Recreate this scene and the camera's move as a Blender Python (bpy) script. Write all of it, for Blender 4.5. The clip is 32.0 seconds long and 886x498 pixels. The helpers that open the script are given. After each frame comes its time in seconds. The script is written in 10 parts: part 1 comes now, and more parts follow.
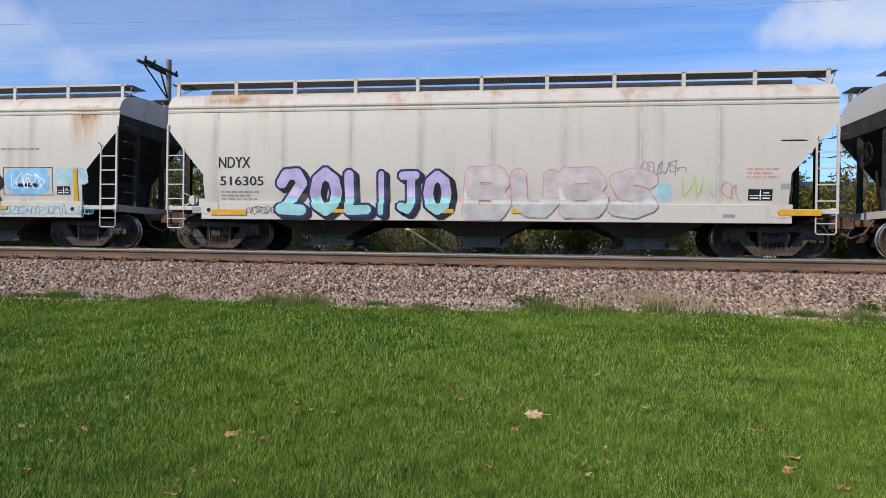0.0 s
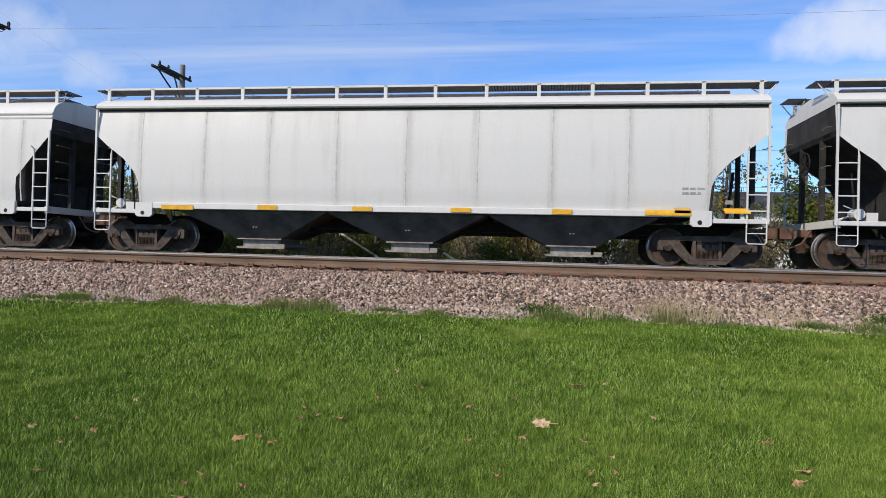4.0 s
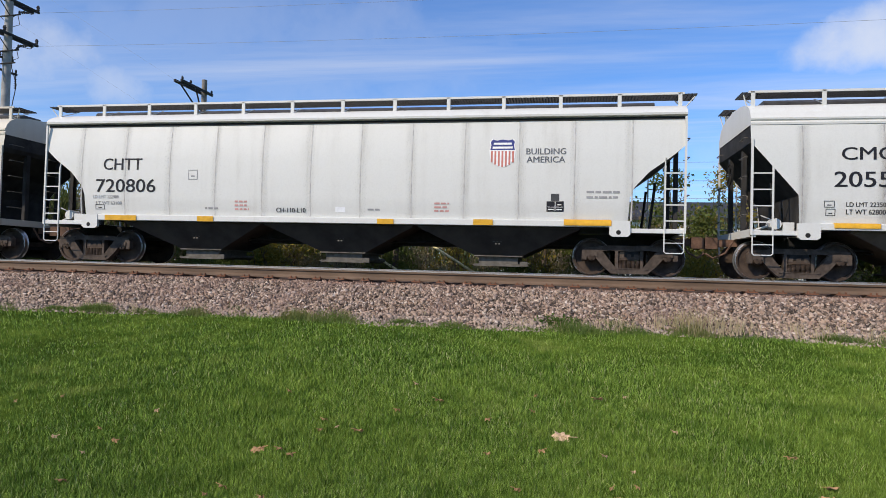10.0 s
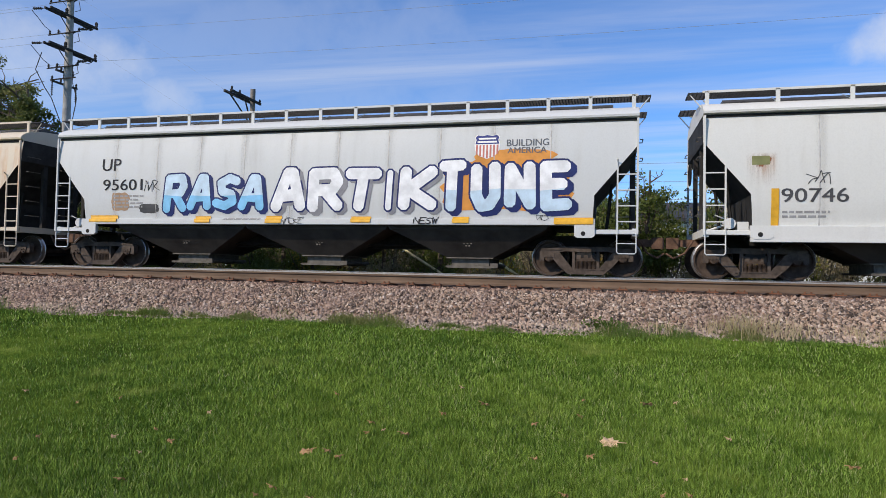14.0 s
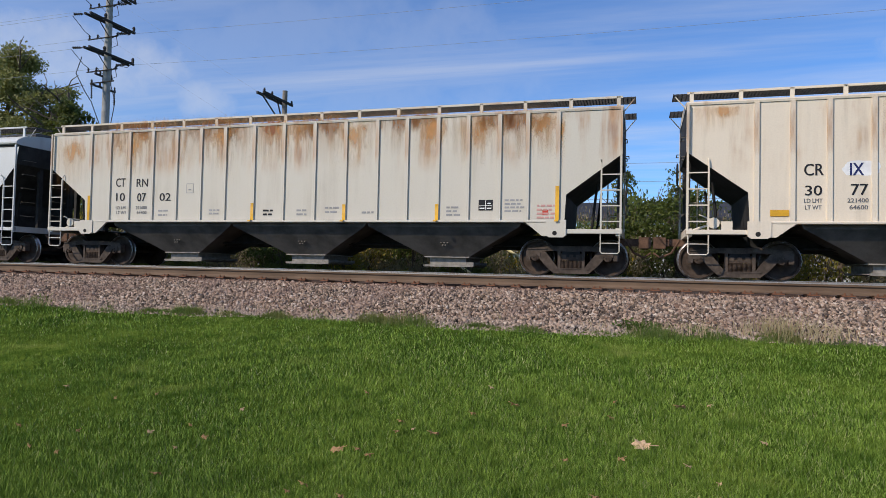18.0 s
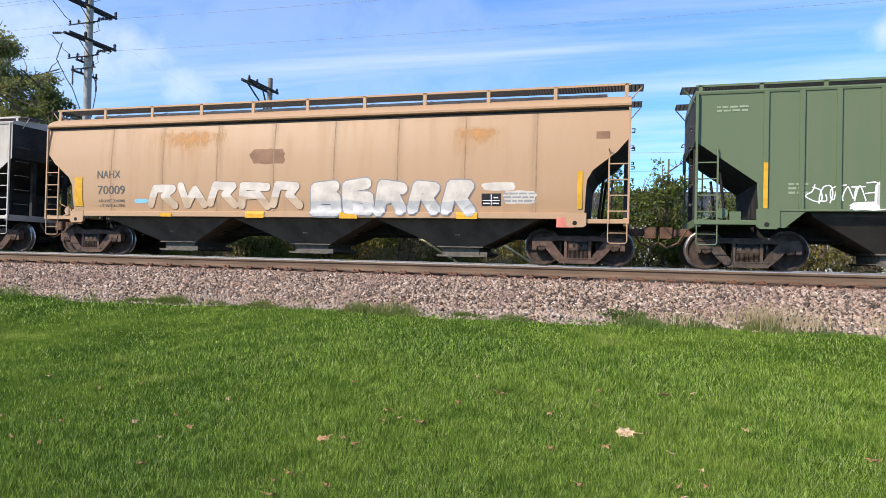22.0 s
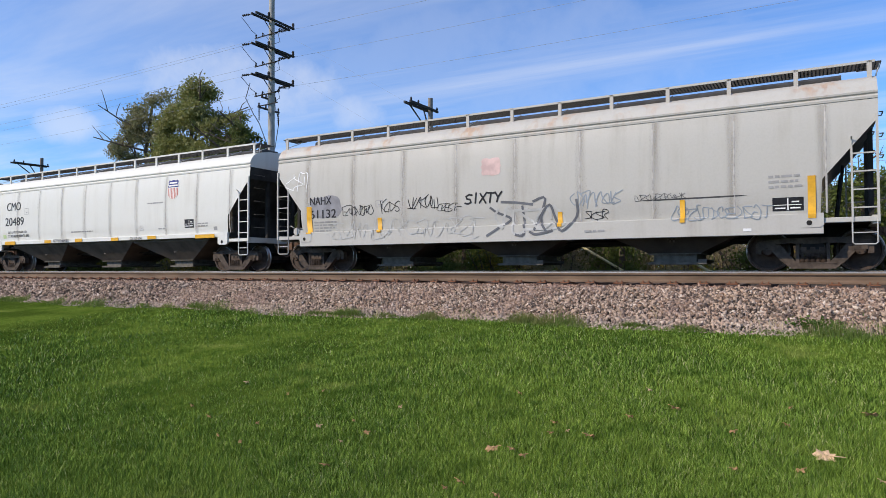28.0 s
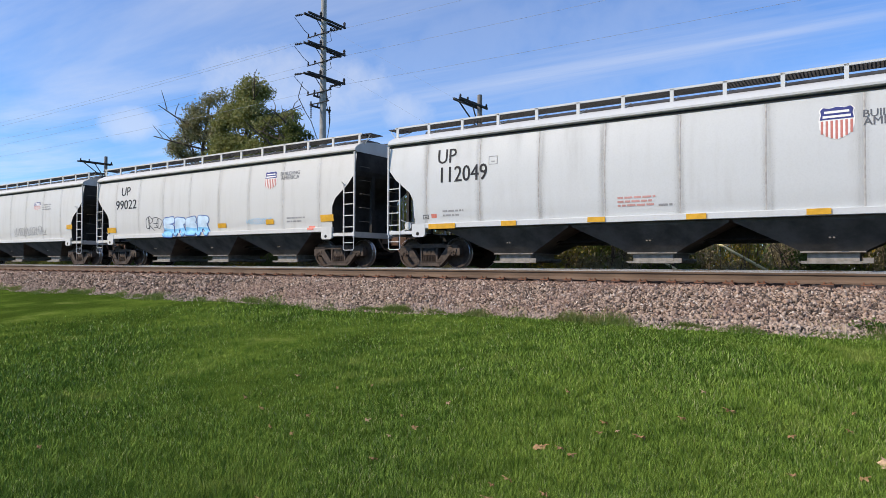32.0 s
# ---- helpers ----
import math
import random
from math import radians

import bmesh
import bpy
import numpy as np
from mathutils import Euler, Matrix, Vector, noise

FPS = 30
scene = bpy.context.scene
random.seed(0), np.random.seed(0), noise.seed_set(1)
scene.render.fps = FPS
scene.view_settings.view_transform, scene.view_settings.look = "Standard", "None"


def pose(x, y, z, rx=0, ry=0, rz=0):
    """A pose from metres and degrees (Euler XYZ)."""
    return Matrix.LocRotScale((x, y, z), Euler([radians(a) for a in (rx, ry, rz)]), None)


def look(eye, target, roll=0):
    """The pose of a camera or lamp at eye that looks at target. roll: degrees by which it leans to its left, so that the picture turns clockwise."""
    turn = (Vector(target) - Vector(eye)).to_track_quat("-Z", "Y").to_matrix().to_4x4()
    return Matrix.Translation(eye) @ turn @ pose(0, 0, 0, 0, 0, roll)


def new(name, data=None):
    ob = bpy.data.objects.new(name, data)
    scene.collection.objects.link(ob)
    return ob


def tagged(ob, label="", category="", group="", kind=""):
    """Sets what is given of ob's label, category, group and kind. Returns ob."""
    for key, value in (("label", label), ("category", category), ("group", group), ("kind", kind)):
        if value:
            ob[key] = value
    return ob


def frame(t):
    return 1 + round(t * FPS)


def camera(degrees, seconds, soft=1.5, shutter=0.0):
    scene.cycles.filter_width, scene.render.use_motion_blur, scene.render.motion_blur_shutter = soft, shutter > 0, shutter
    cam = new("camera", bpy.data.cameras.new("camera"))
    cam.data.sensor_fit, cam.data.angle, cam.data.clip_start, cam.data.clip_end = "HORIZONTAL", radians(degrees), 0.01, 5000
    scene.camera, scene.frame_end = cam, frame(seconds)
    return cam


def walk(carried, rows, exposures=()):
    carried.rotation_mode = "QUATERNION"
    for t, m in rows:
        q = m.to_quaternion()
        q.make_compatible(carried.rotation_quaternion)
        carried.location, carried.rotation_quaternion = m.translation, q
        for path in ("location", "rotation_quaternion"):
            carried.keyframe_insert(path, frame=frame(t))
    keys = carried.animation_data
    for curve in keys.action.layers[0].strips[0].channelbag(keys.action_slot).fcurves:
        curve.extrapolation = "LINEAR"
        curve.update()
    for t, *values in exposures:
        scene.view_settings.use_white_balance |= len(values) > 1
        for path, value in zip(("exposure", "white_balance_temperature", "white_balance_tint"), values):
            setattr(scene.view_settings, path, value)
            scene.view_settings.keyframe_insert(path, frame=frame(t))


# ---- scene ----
# ---------- camera ----------
EYE = (0.0, 0.0, 1.55)
cam = camera(68.3, 32.0, soft=0.7)
TURNS = [(0, 7.94, -0.03, -0.82), (0.5, 8.03, -0.07, -0.95), (1, 8.14, -0.10, -0.96), (1.5, 8.18, -0.12, -1.08),
         (2, 8.30, 0.09, -1.15), (2.5, 8.40, 0.28, -1.30), (3, 8.48, 0.41, -1.36), (3.5, 8.62, 0.49, -1.45),
         (5.5, 9.01, 0.71, -1.50), (6, 9.07, 0.75, -1.36), (6.5, 9.15, 0.79, -1.35), (7, 9.17, 0.85, -1.48),
         (7.5, 9.18, 0.91, -1.42), (8, 9.15, 0.98, -1.29), (8.5, 9.14, 1.09, -1.22), (9, 9.50, 1.23, -1.28),
         (9.5, 9.82, 1.49, -1.41), (10, 10.34, 1.56, -1.50), (10.5, 10.78, 1.64, -1.36), (11, 11.34, 1.69, -1.31),
         (11.5, 11.78, 1.72, -1.25), (12, 12.10, 1.72, -1.38), (12.5, 12.41, 1.73, -1.38), (13, 12.71, 1.74, -1.50),
         (13.5, 13.06, 1.75, -1.25), (14, 14.27, 1.79, -1.14), (14.5, 14.80, 1.83, -1.26), (16.5, 16.19, 2.18, -1.16),
         (17, 16.45, 2.23, -1.02), (17.5, 16.66, 2.21, -1.16), (18, 16.88, 1.72, -1.29), (18.5, 16.98, 1.68, -1.33),
         (19, 16.71, 1.68, -1.40), (19.5, 16.83, 1.67, -1.45), (20, 16.50, 1.67, -1.90), (20.5, 16.65, 1.68, -1.79),
         (21, 16.27, 1.20, -1.70), (21.5, 15.59, 0.82, -1.60), (22, 15.69, 0.81, -1.36), (22.5, 15.78, 0.87, -1.39),
         (23, 15.90, 0.92, -1.27), (23.5, 15.05, 0.95, -0.62), (24, 13.95, 0.98, -0.33), (24.5, 14.15, 1.03, 0.01),
         (25, 15.01, 1.22, 0.74), (25.5, 19.13, 1.52, 0.67), (27.5, 29.59, 1.50, 0.14), (28, 29.84, 1.61, 0.20),
         (28.5, 30.79, 1.06, -0.10), (29, 32.34, 0.99, -0.09), (29.5, 33.13, 1.00, -0.01), (30, 33.34, 1.08, 0.03),
         (30.5, 33.42, 1.15, -0.10), (31, 33.73, 1.23, 0.02), (31.5, 33.81, 1.38, -0.02), (32, 34.08, 1.34, -0.25)]
LIGHTING = [(0, -0.08), (3, -0.02), (5.5, 0.10), (6.2, 0.10), (7, -0.12), (8, 0.02), (10, -0.06), (12, -0.08), (14, -0.12), (15, -0.08), (16.5, -0.05), (17, -0.08), (18, -0.22), (19, 0.06), (20, 0.0), (21, 0.02), (22, 0.48), (23, 0.46),
            (24, 0.15), (25, 0.08), (27.5, 0.08), (29, 0.0), (30, 0.06), (32, 0.05)]
walk(cam, [(t, pose(*EYE, 90 + p, r, y)) for t, y, p, r in TURNS], LIGHTING)

# ---------- sun and sky ----------
SUN_TO = Vector((-0.50, -0.62, 0.60)).normalized()
SUN_EL = math.asin(SUN_TO.z)
SUN_AZ = math.atan2(SUN_TO.x, SUN_TO.y)
sun = new("sun", bpy.data.lights.new("sun", "SUN"))
sun.data.energy, sun.data.angle, sun.data.color = 4.55, radians(0.55), (1.0, 0.865, 0.71)
sun.matrix_world = look((0, 0, 30), Vector((0, 0, 30)) - SUN_TO)


def make_world():
    w = bpy.data.worlds.new("sky")
    scene.world = w
    w.use_nodes = True
    nt = w.node_tree
    nt.nodes.clear()
    L = nt.links.new

    def node(kind, operation="", use_clamp=False, interpolation_type="", data_type="", blend_type=""):
        n = nt.nodes.new(kind)
        if operation:
            n.operation = operation
        if use_clamp:
            n.use_clamp = True
        if interpolation_type:
            n.interpolation_type = interpolation_type
        if data_type:
            n.data_type = data_type
        if blend_type:
            n.blend_type = blend_type
        return n

    out = node("ShaderNodeOutputWorld")
    bg = node("ShaderNodeBackground")
    bg.inputs[1].default_value = 0.131
    sky = node("ShaderNodeTexSky")
    sky.sky_type, sky.sun_disc, sky.sun_elevation, sky.sun_rotation = "NISHITA", False, SUN_EL, SUN_AZ
    sky.air_density, sky.dust_density, sky.ozone_density = 1.0, 0.4, 3.0
    co = node("ShaderNodeTexCoord")
    sep = node("ShaderNodeSeparateXYZ")
    L(co.outputs["Generated"], sep.inputs[0])

    def m(op, a, b=None, clamp=False):
        n = node("ShaderNodeMath", operation=op, use_clamp=clamp)
        for i, v in enumerate((a, b)):
            if v is None:
                continue
            if isinstance(v, (int, float)):
                n.inputs[i].default_value = v
            else:
                L(v, n.inputs[i])
        return n.outputs[0]

    zc = m("MAXIMUM", sep.outputs[2], 0.03)
    u, v = m("DIVIDE", sep.outputs[0], zc), m("DIVIDE", sep.outputs[1], zc)
    comb = node("ShaderNodeCombineXYZ")
    L(u, comb.inputs[0]), L(v, comb.inputs[1])
    # thin streaks drawn out along the wind
    mp = node("ShaderNodeMapping")
    mp.inputs["Rotation"].default_value = (0, 0, radians(-14))
    mp.inputs["Scale"].default_value = (0.22, 1.0, 1.0)
    L(comb.outputs[0], mp.inputs[0])
    n1 = node("ShaderNodeTexNoise")
    n1.inputs["Scale"].default_value, n1.inputs["Detail"].default_value, n1.inputs["Roughness"].default_value = 0.9, 7.0, 0.60
    n1.inputs["Distortion"].default_value = 0.4
    L(mp.outputs[0], n1.inputs[0])
    ramp = node("ShaderNodeMapRange", interpolation_type="SMOOTHSTEP")
    ramp.inputs[1].default_value, ramp.inputs[2].default_value = 0.33, 0.82
    L(n1.outputs[0], ramp.inputs[0])
    cover = m("MULTIPLY", ramp.outputs[0], 0.64)
    n2 = node("ShaderNodeTexNoise")
    n2.inputs["Scale"].default_value, n2.inputs["Detail"].default_value, n2.inputs["Roughness"].default_value = 12.0, 7.0, 0.6
    L(co.outputs["Generated"], n2.inputs[0])
    # small clouds that stand in the sky: azimuth (left positive), elevation, half widths, strength
    for az, el, wa, we, k in ((47.5, 15.4, 9.5, 3.6, 0.50), (59.5, 11.0, 3.2, 1.7, 0.50), (37.3, 13.2, 3.0, 1.9, 0.46),
                              (-23.8, 17.4, 7.2, 2.8, 0.74), (-14.5, 10.2, 6.0, 2.2, 0.22), (26.0, 17.5, 24.0, 7.0, 0.20)):
        a, e = radians(az), radians(el)
        d = Vector((-math.sin(a) * math.cos(e), math.cos(a) * math.cos(e), math.sin(e)))
        right = Vector((math.cos(a), math.sin(a), 0))
        up = right.cross(d)
        parts = []
        for axis, half in ((right, wa), (up, we)):
            dot = node("ShaderNodeVectorMath", operation="DOT_PRODUCT")
            L(co.outputs["Generated"], dot.inputs[0])
            dot.inputs[1].default_value = axis
            q = m("DIVIDE", dot.outputs["Value"], math.sin(radians(half)))
            parts.append(m("MULTIPLY", q, q))
        fwd = node("ShaderNodeVectorMath", operation="DOT_PRODUCT")
        L(co.outputs["Generated"], fwd.inputs[0])
        fwd.inputs[1].default_value = d
        r2 = m("ADD", parts[0], parts[1])
        edge = m("ADD", r2, m("MULTIPLY", m("SUBTRACT", n2.outputs[0], 0.5), 2.2))
        mr = node("ShaderNodeMapRange", interpolation_type="SMOOTHSTEP")
        mr.inputs[1].default_value, mr.inputs[2].default_value = 1.30, -0.15
        L(edge, mr.inputs[0])
        blob = m("MULTIPLY", m("MULTIPLY", mr.outputs[0], k), m("GREATER_THAN", fwd.outputs["Value"], 0.0))
        cover = m("MAXIMUM", cover, blob)
    fade = node("ShaderNodeMapRange", interpolation_type="SMOOTHSTEP")
    fade.inputs[1].default_value, fade.inputs[2].default_value = 0.0, 0.10
    L(sep.outputs[2], fade.inputs[0])
    cover = m("MULTIPLY", cover, fade.outputs[0], True)
    mix = node("ShaderNodeMix", data_type="RGBA")
    tint = node("ShaderNodeMix", data_type="RGBA", blend_type="MULTIPLY")
    tint.inputs[0].default_value = 1.0
    tint.inputs[7].default_value = SKY_TINT
    L(sky.outputs[0], tint.inputs[6])
    L(cover, mix.inputs[0]), L(tint.outputs[2], mix.inputs[6])
    mix.inputs[7].default_value = (6.3, 6.5, 7.0, 1)
    L(mix.outputs[2], bg.inputs[0])
    L(bg.outputs[0], out.inputs[0])


SKY_TINT = (0.66, 0.99, 1.42, 1)
make_world()
scene.view_settings.exposure = 0.0


# ---------- materials ----------
class Nodes:
    """Short hand for a material's node tree."""

    def __init__(self, name):
        self.mat = bpy.data.materials.new(name)
        self.mat.use_nodes = True
        self.nt = self.mat.node_tree
        self.bsdf = self.nt.nodes["Principled BSDF"]
        self.co = self.nt.nodes.new("ShaderNodeTexCoord").outputs["Object"]

    def link(self, a, b):
        self.nt.links.new(a, b)

    def noise(self, scale, detail=4.0, rough=0.55, stretch=None, co=None):
        n = self.nt.nodes.new("ShaderNodeTexNoise")
        n.inputs["Scale"].default_value, n.inputs["Detail"].default_value, n.inputs["Roughness"].default_value = scale, detail, rough
        co = co or self.co
        if stretch:
            mp = self.nt.nodes.new("ShaderNodeMapping")
            mp.inputs["Scale"].default_value = stretch
            self.link(co, mp.inputs[0])
            co = mp.outputs[0]
        self.link(co, n.inputs[0])
        return n.outputs[0]

    def ramp(self, fac, lo, hi, a=0.0, b=1.0):
        n = self.nt.nodes.new("ShaderNodeMapRange")
        n.interpolation_type = "SMOOTHSTEP"
        self.link(fac, n.inputs[0])
        for i, v in enumerate((lo, hi, a, b)):
            n.inputs[i + 1].default_value = v
        return n.outputs[0]

    def math(self, op, a, b):
        n = self.nt.nodes.new("ShaderNodeMath")
        n.operation = op
        for i, v in enumerate((a, b)):
            if isinstance(v, (int, float)):
                n.inputs[i].default_value = v
            else:
                self.link(v, n.inputs[i])
        return n.outputs[0]

    def mix(self, fac, a, b, kind="MIX"):
        n = self.nt.nodes.new("ShaderNodeMix")
        n.data_type, n.blend_type = "RGBA", kind
        for i, v in ((0, fac), (6, a), (7, b)):
            if isinstance(v, (int, float)):
                n.inputs[i].default_value = v
            elif isinstance(v, tuple):
                n.inputs[i].default_value = (*v[:3], 1)
            else:
                self.link(v, n.inputs[i])
        return n.outputs[2]

    def bump(self, height, strength, dist=0.02):
        n = self.nt.nodes.new("ShaderNodeBump")
        n.inputs["Strength"].default_value, n.inputs["Distance"].default_value = strength, dist
        self.link(height, n.inputs["Height"])
        self.link(n.outputs[0], self.bsdf.inputs["Normal"])

    def done(self, colour, rough=0.6, metal=0.0):
        if isinstance(colour, tuple):
            self.bsdf.inputs["Base Color"].default_value = (*colour[:3], 1)
        else:
            self.link(colour, self.bsdf.inputs["Base Color"])
        if isinstance(rough, (int, float)):
            self.bsdf.inputs["Roughness"].default_value = rough
        else:
            self.link(rough, self.bsdf.inputs["Roughness"])
        self.bsdf.inputs["Metallic"].default_value = metal
        return self.mat

    def rand(self):
        return self.nt.nodes.new("ShaderNodeObjectInfo").outputs["Random"]

    def island(self):
        return self.nt.nodes.new("ShaderNodeNewGeometry").outputs["Random Per Island"]




def car_paint(name, base, dirt=0.35, rust=0.0, rust_z=(2.4, 4.2), seed=0.0, dirt_colour=(0.20, 0.17, 0.135), gloss=0.45, band=None, tones=((0.47, 0.25, 0.10), (0.27, 0.125, 0.058)), run=1.5):
    """Weathered freight car enamel: rain streaks, road film, rust that runs down."""
    n = Nodes(name)
    base = (base[0], base[1] * 0.985, base[2] * 0.945)
    shift = n.nt.nodes.new("ShaderNodeMapping")
    shift.inputs["Location"].default_value = (seed * 7.3, 0, 0)
    n.link(n.co, shift.inputs[0])
    co = shift.outputs[0]
    streak = n.noise(2.2, 5, 0.6, (1.6, 1.6, 0.14), co)
    blot = n.noise(0.7, 5, 0.6, None, co)
    grain = n.noise(26, 3, 0.6, None, co)
    if band:
        sb = n.nt.nodes.new("ShaderNodeSeparateXYZ")
        n.link(n.co, sb.inputs[0])
        wob = n.math("ADD", sb.outputs[2], n.math("MULTIPLY", blot, 0.25))
        base = n.mix(n.ramp(wob, band[0] + 0.16, band[0] + 0.08), base, band[1])
    film = n.math("MULTIPLY", n.ramp(streak, 0.45, 0.78), n.ramp(blot, 0.30, 0.75))
    col = n.mix(n.math("MULTIPLY", film, dirt), base, dirt_colour)
    col = n.mix(n.ramp(grain, 0.35, 0.75, 0.0, 0.07), col, (0.12, 0.11, 0.10))
    if rust:
        runs = n.noise(run, 6, 0.62, (1.7, 1.7, 0.24 / run), co)
        patch = n.noise(0.55, 4, 0.6, (1, 1, 0.9), co)
        sep = n.nt.nodes.new("ShaderNodeSeparateXYZ")
        n.link(n.co, sep.inputs[0])
        band = n.math("MULTIPLY", n.ramp(sep.outputs[2], rust_z[0], rust_z[0] + 0.7), n.ramp(sep.outputs[2], rust_z[1] + 0.25, rust_z[1] - 0.15))
        f = n.math("MULTIPLY", n.math("MULTIPLY", n.ramp(runs, 0.47 - 0.06 * rust, 0.66), n.ramp(patch, 0.38, 0.58)), band)
        tone = n.mix(n.ramp(n.noise(5, 4, 0.6, (1, 1, 0.3), co), 0.3, 0.7), tones[0], tones[1])
        col = n.mix(n.math("MULTIPLY", f, min(1.0, 0.55 + 0.4 * rust)), col, tone)
    n.bump(n.noise(1.3, 3, 0.5, None, co), 0.10, 0.02)
    return n.done(col, n.ramp(streak, 0.3, 0.8, gloss, gloss + 0.25))


def seam_stain(name, colour, power):
    """Grime that runs down both sides of a weld seam and fades away from it."""
    n = Nodes(name)
    sep = n.nt.nodes.new("ShaderNodeSeparateXYZ")
    n.link(n.co, sep.inputs[0])
    rnd = n.rand()
    off = n.nt.nodes.new("ShaderNodeCombineXYZ")
    n.link(n.math("MULTIPLY", rnd, 40.0), off.inputs[0])
    add = n.nt.nodes.new("ShaderNodeVectorMath")
    n.link(n.co, add.inputs[0])
    n.link(off.outputs[0], add.inputs[1])
    lean = n.math("ADD", sep.outputs[0], n.math("MULTIPLY", n.math("SUBTRACT", rnd, 0.5), 0.12))
    away = n.ramp(n.math("ABSOLUTE", lean, 0.0), 0.20, 0.0)
    runs = n.ramp(n.noise(3.2, 5, 0.6, (2.2, 1, 0.12), add.outputs[0]), 0.30, 0.72)
    n.done(colour, 0.8)
    f = n.math("MULTIPLY", n.math("MULTIPLY", n.math("POWER", away, 1.4), n.math("ADD", n.math("MULTIPLY", runs, 0.8), 0.2)), power)
    tr = n.nt.nodes.new("ShaderNodeBsdfTransparent")
    mx = n.nt.nodes.new("ShaderNodeMixShader")
    n.link(f, mx.inputs[0])
    n.link(tr.outputs[0], mx.inputs[1])
    n.link(n.bsdf.outputs[0], mx.inputs[2])
    n.link(mx.outputs[0], n.nt.nodes["Material Output"].inputs[0])
    return n.mat


def plain(name, colour, rough=0.6, metal=0.0, vary=0.25, scale=6.0, bump=0.0):
    n = Nodes(name)
    f = n.noise(scale, 5, 0.6)
    g = n.noise(scale * 9, 3, 0.6)
    dark = tuple(c * (1 - vary) for c in colour)
    light = tuple(min(1, c * (1 + vary * 0.6)) for c in colour)
    col = n.mix(n.ramp(f, 0.3, 0.7), dark, light)
    col = n.mix(n.ramp(g, 0.4, 0.75, 0, vary * 0.5), col, dark)
    if bump:
        n.bump(g, bump, 0.01)
    n.bsdf.inputs["Specular IOR Level"].default_value = 0.5 if metal else 0.22
    return n.done(col, rough, metal)


def foliage(name, a, b, c):
    n = Nodes(name)
    r = n.island()
    col = n.mix(r, a, b)
    col = n.mix(n.ramp(n.noise(0.9, 3, 0.5), 0.48, 0.70), col, c)
    n.bsdf.inputs["Specular IOR Level"].default_value = 0.25
    n.done(col, 0.55)
    # light that comes through the leaves
    tl = n.nt.nodes.new("ShaderNodeBsdfTranslucent")
    mx = n.nt.nodes.new("ShaderNodeMixShader")
    mx.inputs[0].default_value = 0.38
    n.link(n.mix(0.35, col, (0.20, 0.24, 0.04)), tl.inputs[0])
    n.link(n.bsdf.outputs[0], mx.inputs[1])
    n.link(tl.outputs[0], mx.inputs[2])
    n.link(mx.outputs[0], n.nt.nodes["Material Output"].inputs[0])
    return n.mat


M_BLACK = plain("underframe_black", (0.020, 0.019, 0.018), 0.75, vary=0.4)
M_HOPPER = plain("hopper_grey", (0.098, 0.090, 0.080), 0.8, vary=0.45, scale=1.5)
M_TRUCK = plain("truck_steel", (0.082, 0.063, 0.050), 0.8, vary=0.45, bump=0.25)
M_TRUCK_RUST = plain("truck_steel_rusty", (0.112, 0.072, 0.055), 0.8, vary=0.4, bump=0.2)
M_WHEEL = plain("wheel_steel", (0.066, 0.046, 0.034), 0.75, vary=0.45, scale=5.0)
M_TREAD = plain("wheel_tread", (0.45, 0.44, 0.43), 0.32, 0.9, vary=0.15)
M_GATE = plain("gate_grey", (0.26, 0.24, 0.21), 0.7, vary=0.3)
M_GATE_DARK = plain("gate_dark", (0.13, 0.118, 0.10), 0.8, vary=0.35)
M_GRATE = plain("walkway_grating", (0.040, 0.040, 0.042), 0.6, 0.2, vary=0.3)
M_COUPLER = plain("coupler_rust", (0.13, 0.075, 0.05), 0.8, vary=0.4)
